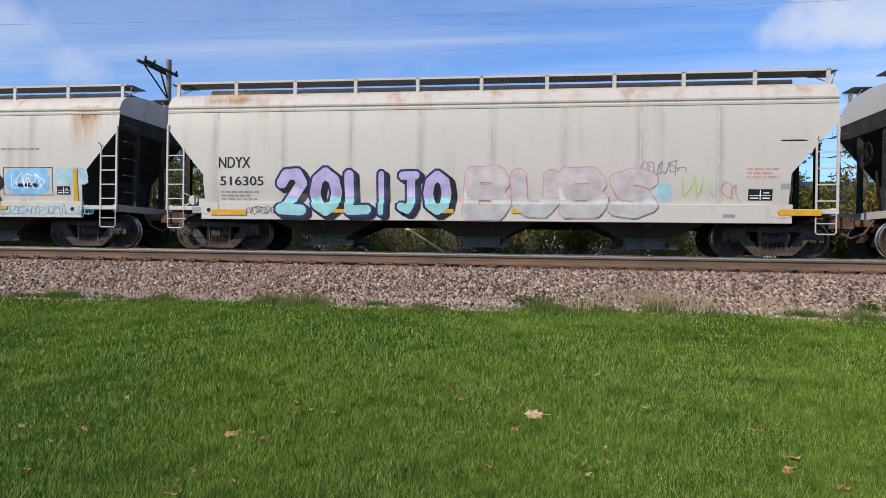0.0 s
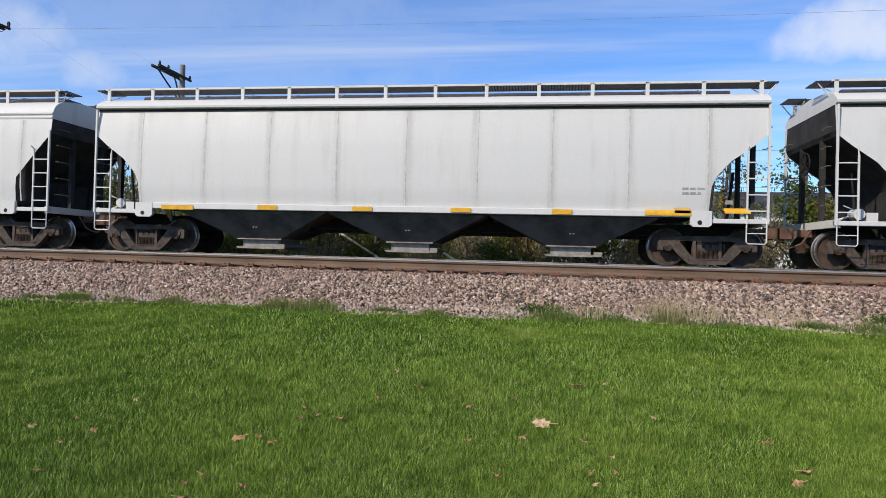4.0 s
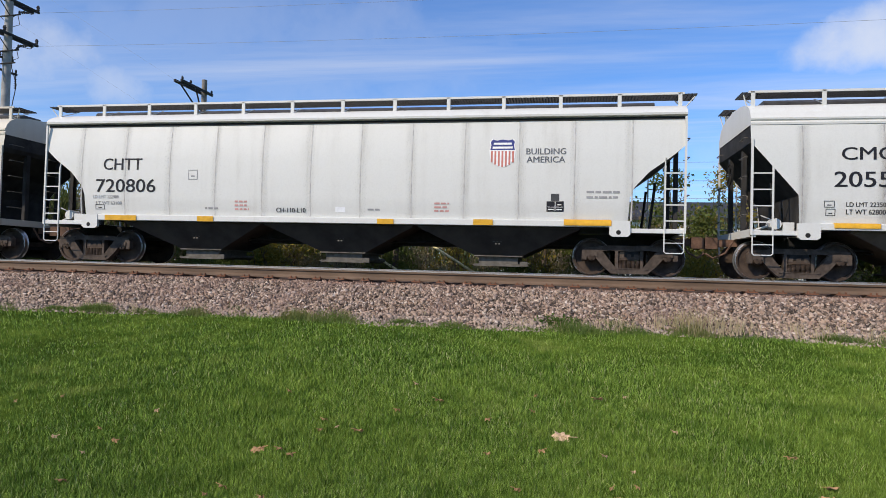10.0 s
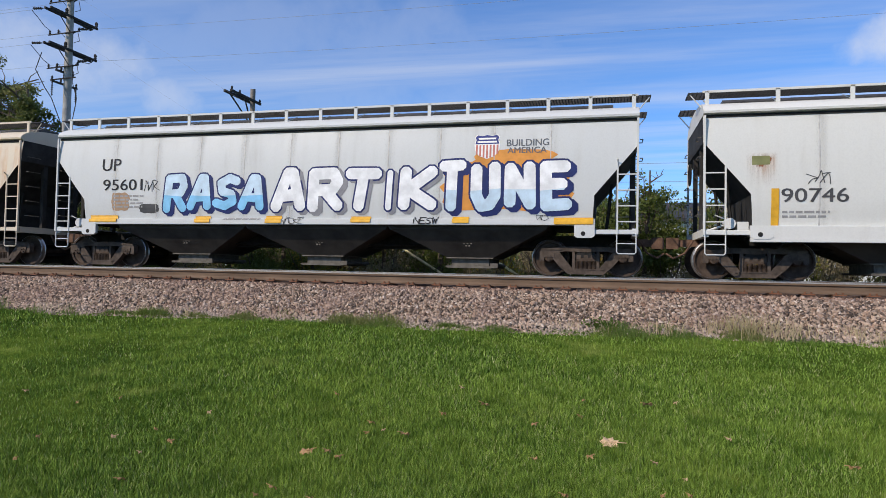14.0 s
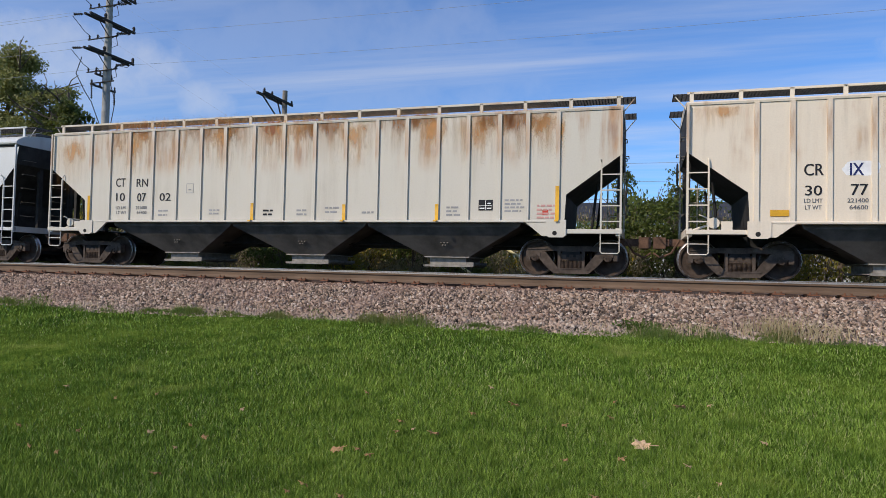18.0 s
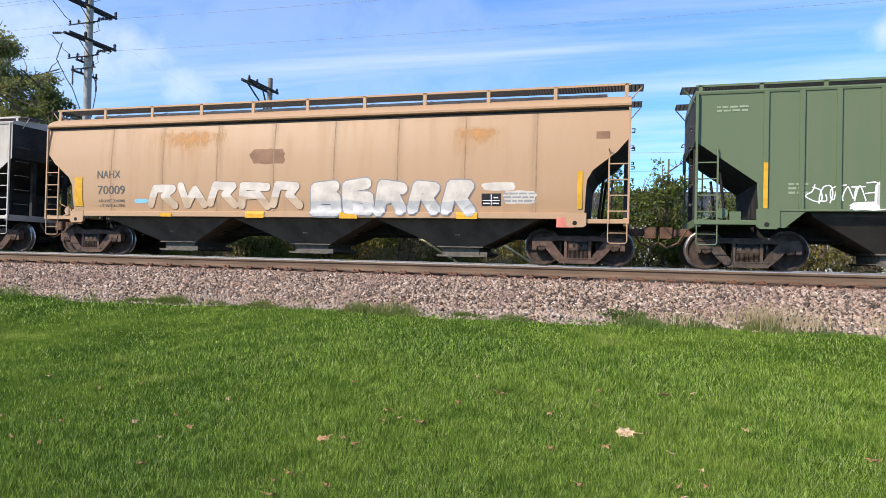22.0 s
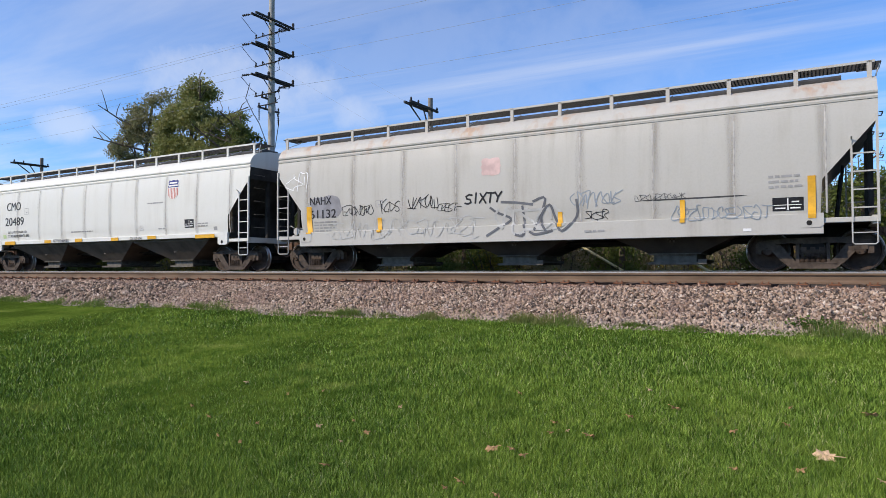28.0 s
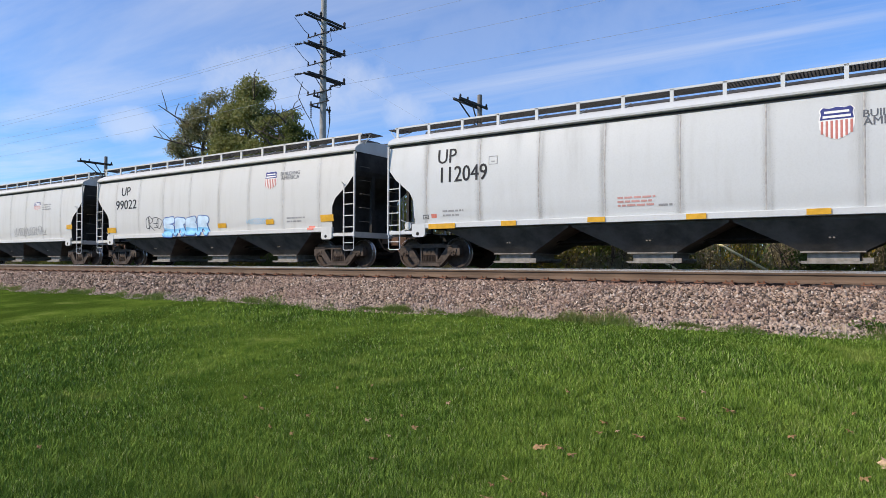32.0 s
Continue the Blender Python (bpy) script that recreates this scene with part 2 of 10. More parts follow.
def soft_rust(name, a, b, power, lo=0.72, hi=0.85, fine=1.0):
    """Rust bloom with ragged, fading edges that lets the paint below show through."""
    n = Nodes(name)
    gen = n.nt.nodes.new("ShaderNodeTexCoord").outputs["Generated"]
    sep = n.nt.nodes.new("ShaderNodeSeparateXYZ")
    n.link(gen, sep.inputs[0])
    u = n.math("MULTIPLY", n.math("MULTIPLY", sep.outputs[0], n.math("SUBTRACT", 1.0, sep.outputs[0])), 4.0)
    top = n.ramp(sep.outputs[2], 1.0, 0.80)
    grit = n.noise(2.4 + 3.6 * fine, 8, 0.62 + 0.10 * fine, (1.5, 1, 0.50))
    runs = n.noise(4.0 + 4.0 * fine, 5, 0.62, (1.4, 1, 0.10 - 0.03 * fine))
    heart = n.math("MULTIPLY", n.math("MULTIPLY", n.ramp(sep.outputs[2], 0.25, 0.72), top), u)
    core = n.ramp(n.math("ADD", n.math("MULTIPLY", heart, 0.45), grit), lo, hi)
    veil = n.math("MULTIPLY", n.math("MULTIPLY", n.ramp(sep.outputs[2], -0.05, 0.8), n.math("MULTIPLY", top, n.math("POWER", u, 0.8))), n.ramp(runs, 0.34, 0.78))
    m = n.math("MAXIMUM", core, n.math("MULTIPLY", veil, 0.75))
    col = n.mix(core, a, b)
    n.done(col, 0.8)
    tr = n.nt.nodes.new("ShaderNodeBsdfTransparent")
    mx = n.nt.nodes.new("ShaderNodeMixShader")
    fac = n.nt.nodes.new("ShaderNodeMath")
    fac.operation, fac.use_clamp = "MULTIPLY", True
    n.link(m, fac.inputs[0])
    fac.inputs[1].default_value = power
    n.link(fac.outputs[0], mx.inputs[0])
    n.link(tr.outputs[0], mx.inputs[1])
    n.link(n.bsdf.outputs[0], mx.inputs[2])
    n.link(mx.outputs[0], n.nt.nodes["Material Output"].inputs[0])
    return n.mat


M_RUST_SOFT = soft_rust("rust_bloom", (0.47, 0.22, 0.085), (0.225, 0.082, 0.036), 1.0, 0.78, 0.98)
M_RUST_ORANGE = soft_rust("rust_orange_runs", (0.62, 0.36, 0.14), (0.52, 0.25, 0.085), 0.85, 0.60, 1.20, 0.15)
M_HATCH = plain("hatch_dark", (0.055, 0.055, 0.057), 0.6, vary=0.3)
# near-black for the car ends: soot, with their shade put into the colour
M_SOOT_SHADE = plain("end_sheet_soot_shade", (0.036, 0.034, 0.032), 0.75, vary=0.45, scale=2.0)
M_YELLOW = plain("reflector_yellow", (0.62, 0.34, 0.03), 0.5, vary=0.15)
M_LETTER = plain("stencil_black", (0.022, 0.022, 0.026), 0.6, vary=0.3)
M_BLUE = plain("shield_blue", (0.045, 0.055, 0.20), 0.5, vary=0.1)
M_SHIELD_WHITE = plain("shield_white", (0.80, 0.79, 0.77), 0.5, vary=0.06)
M_SHIELD_RED = plain("shield_red", (0.52, 0.19, 0.155), 0.5, vary=0.12)
M_WHITE = plain("panel_white", (0.80, 0.80, 0.79), 0.5, vary=0.06)


def rail_side():
    n = Nodes("rail_rust")
    col = n.mix(n.ramp(n.noise(3, 5, 0.6, (0.3, 1, 1)), 0.3, 0.7), (0.092, 0.057, 0.034), (0.165, 0.106, 0.066))
    return n.done(col, 0.85)


M_RAIL = rail_side()
M_RAILTOP = plain("rail_head", (0.50, 0.46, 0.41), 0.42, 0.6, vary=0.15)
M_TIE = plain("tie_timber", (0.085, 0.055, 0.042), 0.9, vary=0.4, scale=9, bump=0.3)
M_PLATE = plain("tie_plate", (0.20, 0.09, 0.05), 0.85, vary=0.35)


def ballast(name, island):
    n = Nodes(name)
    if island:
        r = n.island()
        col = n.mix(n.ramp(r, 0.0, 1.0), (0.044, 0.031, 0.023), (0.425, 0.316, 0.238))
        r2 = n.math("FRACT", n.math("MULTIPLY", r, 37.7), 0)
        col = n.mix(n.ramp(r2, 0.86, 0.99), col, (0.56, 0.47, 0.39))
        r3 = n.math("FRACT", n.math("MULTIPLY", r, 91.3), 0)
        col = n.mix(n.ramp(r3, 0.70, 0.95, 0, 0.6), col, (0.24, 0.14, 0.09))
        col = n.mix(n.ramp(n.noise(0.8, 3, 0.5), 0.45, 0.7, 0, 0.5), col, (0.23, 0.15, 0.12))
        sep = n.nt.nodes.new("ShaderNodeSeparateXYZ")
        n.link(n.co, sep.inputs[0])
        col = n.mix(n.math("MULTIPLY", n.ramp(sep.outputs[1], 10.55, 10.1, 0, 0.55), n.ramp(n.noise(1.1, 3, 0.6), 0.30, 0.60)), col, (0.48, 0.39, 0.32))
        col = n.mix(n.math("MULTIPLY", n.ramp(sep.outputs[1], 11.5, 12.2, 0, 0.75), n.ramp(n.noise(1.6, 3, 0.6), 0.25, 0.55)), col, (0.24, 0.115, 0.065))
    else:
        v = n.nt.nodes.new("ShaderNodeTexVoronoi")
        v.inputs["Scale"].default_value = 17
        n.link(n.co, v.inputs[0])
        g = n.nt.nodes.new("ShaderNodeRGBToBW")
        n.link(v.outputs["Color"], g.inputs[0])
        # bed far darker than the stones: shade in their gaps put into its colour
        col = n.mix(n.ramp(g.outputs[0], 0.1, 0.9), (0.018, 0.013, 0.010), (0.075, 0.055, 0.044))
        n.bump(v.outputs["Distance"], 0.8, 0.04)
    return n.done(col, 0.92)


M_STONE = ballast("ballast_stone", True)
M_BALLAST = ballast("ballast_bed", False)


def lawn_mat(name, island):
    n = Nodes(name)
    a, b = (0.030, 0.070, 0.006), (0.288, 0.432, 0.078)
    if island:
        col = n.mix(n.math("POWER", n.island(), 1.35), a, b)
        r2 = n.math("FRACT", n.math("MULTIPLY", n.island(), 53.1), 0)
        col = n.mix(n.ramp(r2, 0.90, 1.0, 0, 0.9), col, (0.50, 0.50, 0.26))
    else:
        col = n.mix(n.ramp(n.noise(60, 4, 0.6), 0.3, 0.7), (0.030, 0.056, 0.008), (0.078, 0.118, 0.019))
        n.bump(n.noise(90, 3, 0.6), 0.8, 0.05)
    col = n.mix(n.ramp(n.noise(0.55, 4, 0.6), 0.35, 0.68, 0, 0.55), col, (0.200, 0.285, 0.042))
    col = n.mix(n.ramp(n.noise(2.3, 4, 0.6), 0.48, 0.72, 0, 0.60), col, (0.045, 0.100, 0.010))
    col = n.mix(n.ramp(n.noise(9.0, 3, 0.6), 0.45, 0.70, 0, 0.55), col, (0.052, 0.100, 0.010))
    col = n.mix(n.ramp(n.noise(1.1, 4, 0.6, (1, 1, 1)), 0.58, 0.78, 0, 0.45), col, (0.27, 0.30, 0.08))
    n.bsdf.inputs["Specular IOR Level"].default_value = 0.08 if island else 0.0
    return n.done(col, 0.7 if island else 1.0)


M_GRASS = lawn_mat("grass_blades", True)
M_LAWN = lawn_mat("lawn_soil", False)
M_DRYGRASS = foliage("dry_grass", (0.42, 0.33, 0.19), (0.60, 0.50, 0.33), (0.36, 0.31, 0.16))
M_ROUGH = foliage("rough_grass_blades", (0.075, 0.135, 0.024), (0.190, 0.255, 0.060), (0.20, 0.20, 0.07))
M_WEED = foliage("weed_green", (0.04, 0.085, 0.015), (0.10, 0.16, 0.03), (0.06, 0.11, 0.025))
M_LEAF_DRY = plain("fallen_leaf", (0.42, 0.25, 0.12), 0.7, vary=0.4, scale=30)
M_LEAF_TAN = plain("fallen_leaf_tan", (0.58, 0.40, 0.24), 0.7, vary=0.35, scale=30)
M_BUSH = foliage("bush_leaves", (0.060, 0.095, 0.024), (0.150, 0.185, 0.045), (0.11, 0.12, 0.03))
M_BUSH_DARK = foliage("bush_leaves_dark", (0.055, 0.078, 0.024), (0.13, 0.15, 0.045), (0.09, 0.10, 0.032))
M_BUSH_YELLOW = foliage("bush_leaves_yellow", (0.16, 0.16, 0.035), (0.36, 0.26, 0.04), (0.11, 0.13, 0.03))
M_BUSH_BROWN = foliage("bush_brush_brown", (0.20, 0.165, 0.10), (0.34, 0.29, 0.19), (0.16, 0.16, 0.07))
M_TREE = foliage("tree_leaves", (0.145, 0.165, 0.055), (0.290, 0.285, 0.105), (0.28, 0.26, 0.11))
M_TREE_THIN = foliage("tree_leaves_thin", (0.19, 0.19, 0.11), (0.34, 0.32, 0.19), (0.26, 0.22, 0.14))
M_BARK = plain("bark", (0.12, 0.095, 0.075), 0.9, vary=0.35, scale=8, bump=0.4)
M_POLE = plain("weathered_pole", (0.34, 0.33, 0.31), 0.85, vary=0.2, scale=4)
M_POLE_DARK = plain("old_pole", (0.22, 0.20, 0.18), 0.9, vary=0.25, scale=4)
M_ARM = plain("crossarm", (0.045, 0.042, 0.042), 0.85, vary=0.3)
M_WIRE = plain("wire", (0.24, 0.27, 0.31), 0.6, vary=0.1)
M_GUARD = plain("guy_guard_yellow", (0.82, 0.72, 0.40), 0.5, vary=0.1)


# ---------- mesh tools ----------
class Mesh:
    def __init__(self):
        self.v, self.f = [], []

    def add(self, verts, faces):
        k = len(self.v)
        self.v += [tuple(p) for p in verts]
        self.f += [tuple(k + i for i in f) for f in faces]
        return self

    def box(self, x0, x1, y0, y1, z0, z1, c=0.0):
        if c <= 0:
            return self.add([(x, y, z) for x in (x0, x1) for y in (y0, y1) for z in (z0, z1)],
                            [(0, 1, 3, 2), (4, 6, 7, 5), (0, 4, 5, 1), (2, 3, 7, 6), (0, 2, 6, 4), (1, 5, 7, 3)])
        # long box with chamfered edges along its longest axis
        a = [(y0 + c, z0), (y1 - c, z0), (y1, z0 + c), (y1, z1 - c), (y1 - c, z1), (y0 + c, z1), (y0, z1 - c), (y0, z0 + c)]
        self.add([(x, y, z) for x in (x0, x1) for y, z in a],
                 [tuple(range(8)), tuple(range(15, 7, -1))] + [(i, 8 + i, 8 + (i + 1) % 8, (i + 1) % 8) for i in range(8)])
        return self

    def prism(self, pts, y0, y1):
        """A polygon in x and z drawn out along y."""
        n = len(pts)
        return self.add([(x, y, z) for y in (y0, y1) for x, z in pts],
                        [tuple(range(n - 1, -1, -1)), tuple(range(n, 2 * n))] + [(i, (i + 1) % n, n + (i + 1) % n, n + i) for i in range(n)])

    def tube(self, p, q, r, n=6, r2=None):
        p, q = Vector(p), Vector(q)
        d = (q - p).normalized()
        a = d.orthogonal().normalized()
        b = d.cross(a)
        r2 = r if r2 is None else r2
        ring = [(math.cos(2 * math.pi * i / n), math.sin(2 * math.pi * i / n)) for i in range(n)]
        return self.add([p + (a * c + b * s) * r for c, s in ring] + [q + (a * c + b * s) * r2 for c, s in ring],
                        [tuple(range(n - 1, -1, -1)), tuple(range(n, 2 * n))] + [(i, (i + 1) % n, n + (i + 1) % n, n + i) for i in range(n)])

    def path(self, pts, r, n=6):
        """A bent round bar through the points."""
        pts = [Vector(p) for p in pts]
        k = len(self.v)
        a = (pts[1] - pts[0]).normalized().orthogonal().normalized()
        for i, p in enumerate(pts):
            d = (pts[min(i + 1, len(pts) - 1)] - pts[max(i - 1, 0)]).normalized()
            a = (a - d * a.dot(d)).normalized()
            b = d.cross(a)
            self.v += [tuple(p + (a * math.cos(2 * math.pi * j / n) + b * math.sin(2 * math.pi * j / n)) * r) for j in range(n)]
        self.f += [tuple(k + j for j in range(n - 1, -1, -1)), tuple(k + (len(pts) - 1) * n + j for j in range(n))]
        for i in range(len(pts) - 1):
            self.f += [(k + i * n + j, k + i * n + (j + 1) % n, k + (i + 1) * n + (j + 1) % n, k + (i + 1) * n + j) for j in range(n)]
        return self

    def lathe(self, prof, centre, n=24, axis="y"):
        """A profile of (radius, offset along the axis) turned round it."""
        c = Vector(centre)
        vs = []
        for r, o in prof:
            for i in range(n):
                a = 2 * math.pi * i / n
                p = (r * math.cos(a), o, r * math.sin(a)) if axis == "y" else (r * math.cos(a), r * math.sin(a), o)
                vs.append(c + Vector(p))
        fs = [(j * n + i, j * n + (i + 1) % n, (j + 1) * n + (i + 1) % n, (j + 1) * n + i) for j in range(len(prof) - 1) for i in range(n)]
        return self.add(vs, fs)

    def data(self, name, *mats, smooth=False):
        me = bpy.data.meshes.new(name)
        me.from_pydata(self.v, [], self.f)
        for m in mats:
            me.materials.append(m)
        if smooth:
            me.shade_smooth()
            me.set_sharp_from_angle(angle=radians(smooth if smooth is not True else 40))
        me.update()
        return me


def part(name, data, parent=None, label="", smooth=False, mat=None, at=None):
    if isinstance(data, Mesh):
        data = data.data(name, *( [mat] if mat else []), smooth=smooth)
    ob = new(name, data)
    if parent:
        ob.parent = parent
    if at:
        ob.location = at
    if label:
        ob["label"] = label
    return ob


# ---------- ground and tracks ----------
RAIL_Z = 1.44
NEAR_Y, FAR_Y = 13.20, 17.55
FOOT_Y, FOOT_Z = 10.2, 0.63


def lawn_z(y):
    if y <= 2.0:
        return -0.06
    if y < 5.0:
        u = (y - 2.0) / 3.0
        return -0.06 + 0.1622 * u * u
    return 0.1022 + (y - 5.0) * 0.1015


def profile_z(y):
    """Height of the ground along a line across the tracks."""
    if y <= FOOT_Y + 0.3:
        return lawn_z(y)
    if y < 21.0:
        return 0.66
    return 0.66 + 0.25 * min(1.0, (y - 21.0) / 40.0)


def make_ground():
    xs = [-3000, -900, -300, -120] + [-80 + 2.0 * i for i in range(66)] + [90, 300, 900, 3000]
    ys = [-600, -120, -30, -8, 0, 1, 2, 2.6, 3.2, 3.8, 4.4, 5, 6, 7, 8, 9, 9.6, 10.2, 10.6, 14, 19, 21, 23, 27, 35, 60, 120, 300, 900, 3000]
    m = Mesh()
    vs = []
    for y in ys:
        for x in xs:
            w = 0.035 * noise.noise((x * 0.25, y * 0.6, 0.3)) if -70 < x < 60 and 1 < y < 10 else 0.0
            vs.append((x, y, profile_z(y) + w))
    k = len(xs)
    m.add(vs, [(j * k + i, j * k + i + 1, (j + 1) * k + i + 1, (j + 1) * k + i) for j in range(len(ys) - 1) for i in range(k - 1)])
    tagged(part("ground", m, smooth=True, mat=M_LAWN), "mown green lawn and rough grass beside the railway", "ground", kind="structure")


make_ground()


def bed_z(y):
    """Top of the ballast across both tracks."""
    pts = [(9.75, 0.50), (10.2, 0.655), (11.55, 1.16), (11.85, 1.185), (12.1, 1.165), (19.0, 1.165), (19.3, 1.16), (20.9, 0.60)]
    for (y0, z0), (y1, z1) in zip(pts, pts[1:]):
        if y <= y1:
            return z0 + (z1 - z0) * (y - y0) / (y1 - y0)
    return pts[-1][1]


def make_ballast():
    m = Mesh()
    xs = [-760, -500, -300, -200] + [-160 + 4.0 * i for i in range(66)] + [150, 300, 500, 760]
    ys = [9.75, 10.2, 10.6, 11.0, 11.55, 11.85, 12.1, 13.2, 15.4, 17.5, 19.0, 19.3, 20.9]
    k = len(xs)
    m.add([(x, y + 0.1 * noise.noise((x * 0.3, y, 2.0)), bed_z(y) - 0.02) for y in ys for x in xs],
          [(j * k + i, j * k + i + 1, (j + 1) * k + i + 1, (j + 1) * k + i) for j in range(len(ys) - 1) for i in range(k - 1)])
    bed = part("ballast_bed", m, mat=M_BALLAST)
    tagged(bed, "crushed pink-grey stone ballast under two tracks", "railway ballast", kind="structure")
    # loose stones on the near slope
    rng = np.random.default_rng(5)
    octa = np.array([(1, 0, 0), (-1, 0, 0), (0, 1, 0), (0, -1, 0), (0, 0, 1), (0, 0, -1)], float)
    of = np.array([(0, 2, 4), (2, 1, 4), (1, 3, 4), (3, 0, 4), (2, 0, 5), (1, 2, 5), (3, 1, 5), (0, 3, 5)])
    n = 96000
    near = rng.random(n)
    x = np.where(near < 0.72, rng.uniform(-14, 11, n), rng.uniform(-48, -14, n))
    y = rng.uniform(9.95, 12.12, n)
    z = np.interp(y, [9.75, 10.2, 11.55, 11.85, 12.1], [0.50, 0.655, 1.145, 1.185, 1.170])
    y = y + (0.10 * np.sin(x * 0.9) + 0.05 * np.sin(x * 2.7)) * np.clip((10.8 - y) / 0.8, 0, 1)
    s = rng.uniform(0.017, 0.039, n) * np.where(near < 0.72, 1.0, 1.2) * np.where(y < 10.25, 0.72, 1.0)
    shape = rng.uniform(0.55, 1.4, (n, 1, 3)) * np.array([1.35, 1.0, 0.8])
    jit = rng.uniform(0.75, 1.25, (n, 6, 3))
    p = octa[None] * jit + rng.uniform(-0.28, 0.28, (n, 6, 3))
    p = p * shape
    q = rng.normal(size=(n, 4))
    q /= np.linalg.norm(q, axis=1)[:, None]
    w, a, b, c = q.T
    rot = np.stack([1 - 2 * (b * b + c * c), 2 * (a * b - c * w), 2 * (a * c + b * w), 2 * (a * b + c * w), 1 - 2 * (a * a + c * c),
                    2 * (b * c - a * w), 2 * (a * c - b * w), 2 * (b * c + a * w), 1 - 2 * (a * a + b * b)], 1).reshape(n, 3, 3)
    p = np.einsum("nij,nkj->nki", rot, p) * s[:, None, None]
    p += np.stack([x, y, z + rng.uniform(-0.012, 0.012, n)], 1)[:, None, :]
    tris = (of[None] + 6 * np.arange(n)[:, None, None]).reshape(-1, 3)
    me = fast_mesh("ballast_stones", p.reshape(-1, 3), tris)
    me.materials.append(M_STONE)
    ob = new("ballast_stones", me)
    ob.parent = bed
    tagged(ob, "loose angular pink-grey ballast stones", kind="stuff")


def fast_mesh(name, verts, tris):
    me = bpy.data.meshes.new(name)
    me.vertices.add(len(verts))
    me.vertices.foreach_set("co", np.ascontiguousarray(verts, np.float32).ravel())
    k = tris.shape[1]
    me.loops.add(tris.size)
    me.loops.foreach_set("vertex_index", np.ascontiguousarray(tris, np.int32).ravel())
    me.polygons.add(len(tris))
    me.polygons.foreach_set("loop_start", np.arange(0, tris.size, k, dtype=np.int32))
    me.update(calc_edges=True)
    return me


make_ballast()


def make_track(name, cy, ties_from, ties_to):
    track = tagged(new(name), "railway track of rusty steel rails on timber ties", "railway track", kind="structure")
    track.location = (0, cy, RAIL_Z)
    h = 0.186
    half = [(0.076, -h), (0.076, -h + 0.012), (0.02, -h + 0.03), (0.009, -h + 0.06), (0.009, -0.052), (0.034, -0.042), (0.036, -0.008), (0.030, -0.002)]
    prof = half + [(-y, z) for y, z in reversed(half)]
    for side in (-0.7525, 0.7525):
        m = Mesh()
        n = len(prof)
        m.add([(x, y, z) for x in (-760, 760) for y, z in prof],
              [tuple(range(n)), tuple(range(2 * n - 1, n - 1, -1))] + [(i, n + i, n + (i + 1) % n, (i + 1) % n) for i in range(n)])
        rail = part("rail", m, track, mat=M_RAIL, at=(0, side, 0))
        part("running_surface", Mesh().box(-760, 760, -0.0366, 0.0366, -0.009, 0.001), rail, "polished steel rail head", mat=M_RAILTOP)
    m = Mesh().box(-0.11, 0.11, -1.28, 1.28, -0.37, -0.205)
    tie = m.data("tie", M_TIE)
    pl = Mesh().box(-0.09, 0.09, -0.19, 0.19, -0.205, -0.186)
    for s in (-0.11, 0.11):
        for dx in (-0.05, 0.05):
            pl.box(dx - 0.012, dx + 0.012, s - 0.015, s + 0.015, -0.19, -0.150)
    plate = pl.data("tie_plate", M_PLATE)
    rng = random.Random(3)
    x = ties_from
    while x < ties_to:
        ob = part("tie", tie, track, at=(x + rng.uniform(-0.03, 0.03), rng.uniform(-0.05, 0.05), rng.uniform(-0.012, 0.006)))
        part("tie_plate", plate, ob, at=(0, -0.7525 - ob.location.y, -ob.location.z))
        x += 0.503


make_track("track_near", NEAR_Y, -42.0, 11.0)
make_track("track_far", FAR_Y, -26.0, 10.0)


# ---------- the train ----------
SURGE = [(0.0, -0.0), (1.0, 0.06), (2.0, 0.08), (3.0, 0.12), (5.5, 0.26), (6.0, 0.19), (7.0, -0.08), (8.0, -0.14), (9.0, -0.1), (10.0, -0.09), (11.0,
         -0.11), (12.0, -0.07), (13.0, -0.01), (14.0, 0.14), (16.5, -0.19), (17.0, -0.22), (18.0, -0.05), (19.0, 0.15), (20.0, 0.21), (21.0, 0.25),
         (22.0, 0.39), (22.5, -0.17), (23.0, -0.18), (24.0, -0.05), (25.0, -0.06), (27.5, 0.05), (28.0, 0.03), (29.0, -0.09), (30.0, -0.04), (31.0,
         0.04), (32.0, 0.01)]


def distance(t):
    """Metres that the train has gone since the clip's start, with the slight surge of its couplings."""
    for (a, da), (b, db) in zip(SURGE, SURGE[1:]):
        if t <= b:
            break
    surge = da + (db - da) * min(1.0, (t - a) / (b - a))
    return 17.56624 * t + 0.47297 * t * t / 32 + 0.07082 * t ** 3 / 1024 + surge


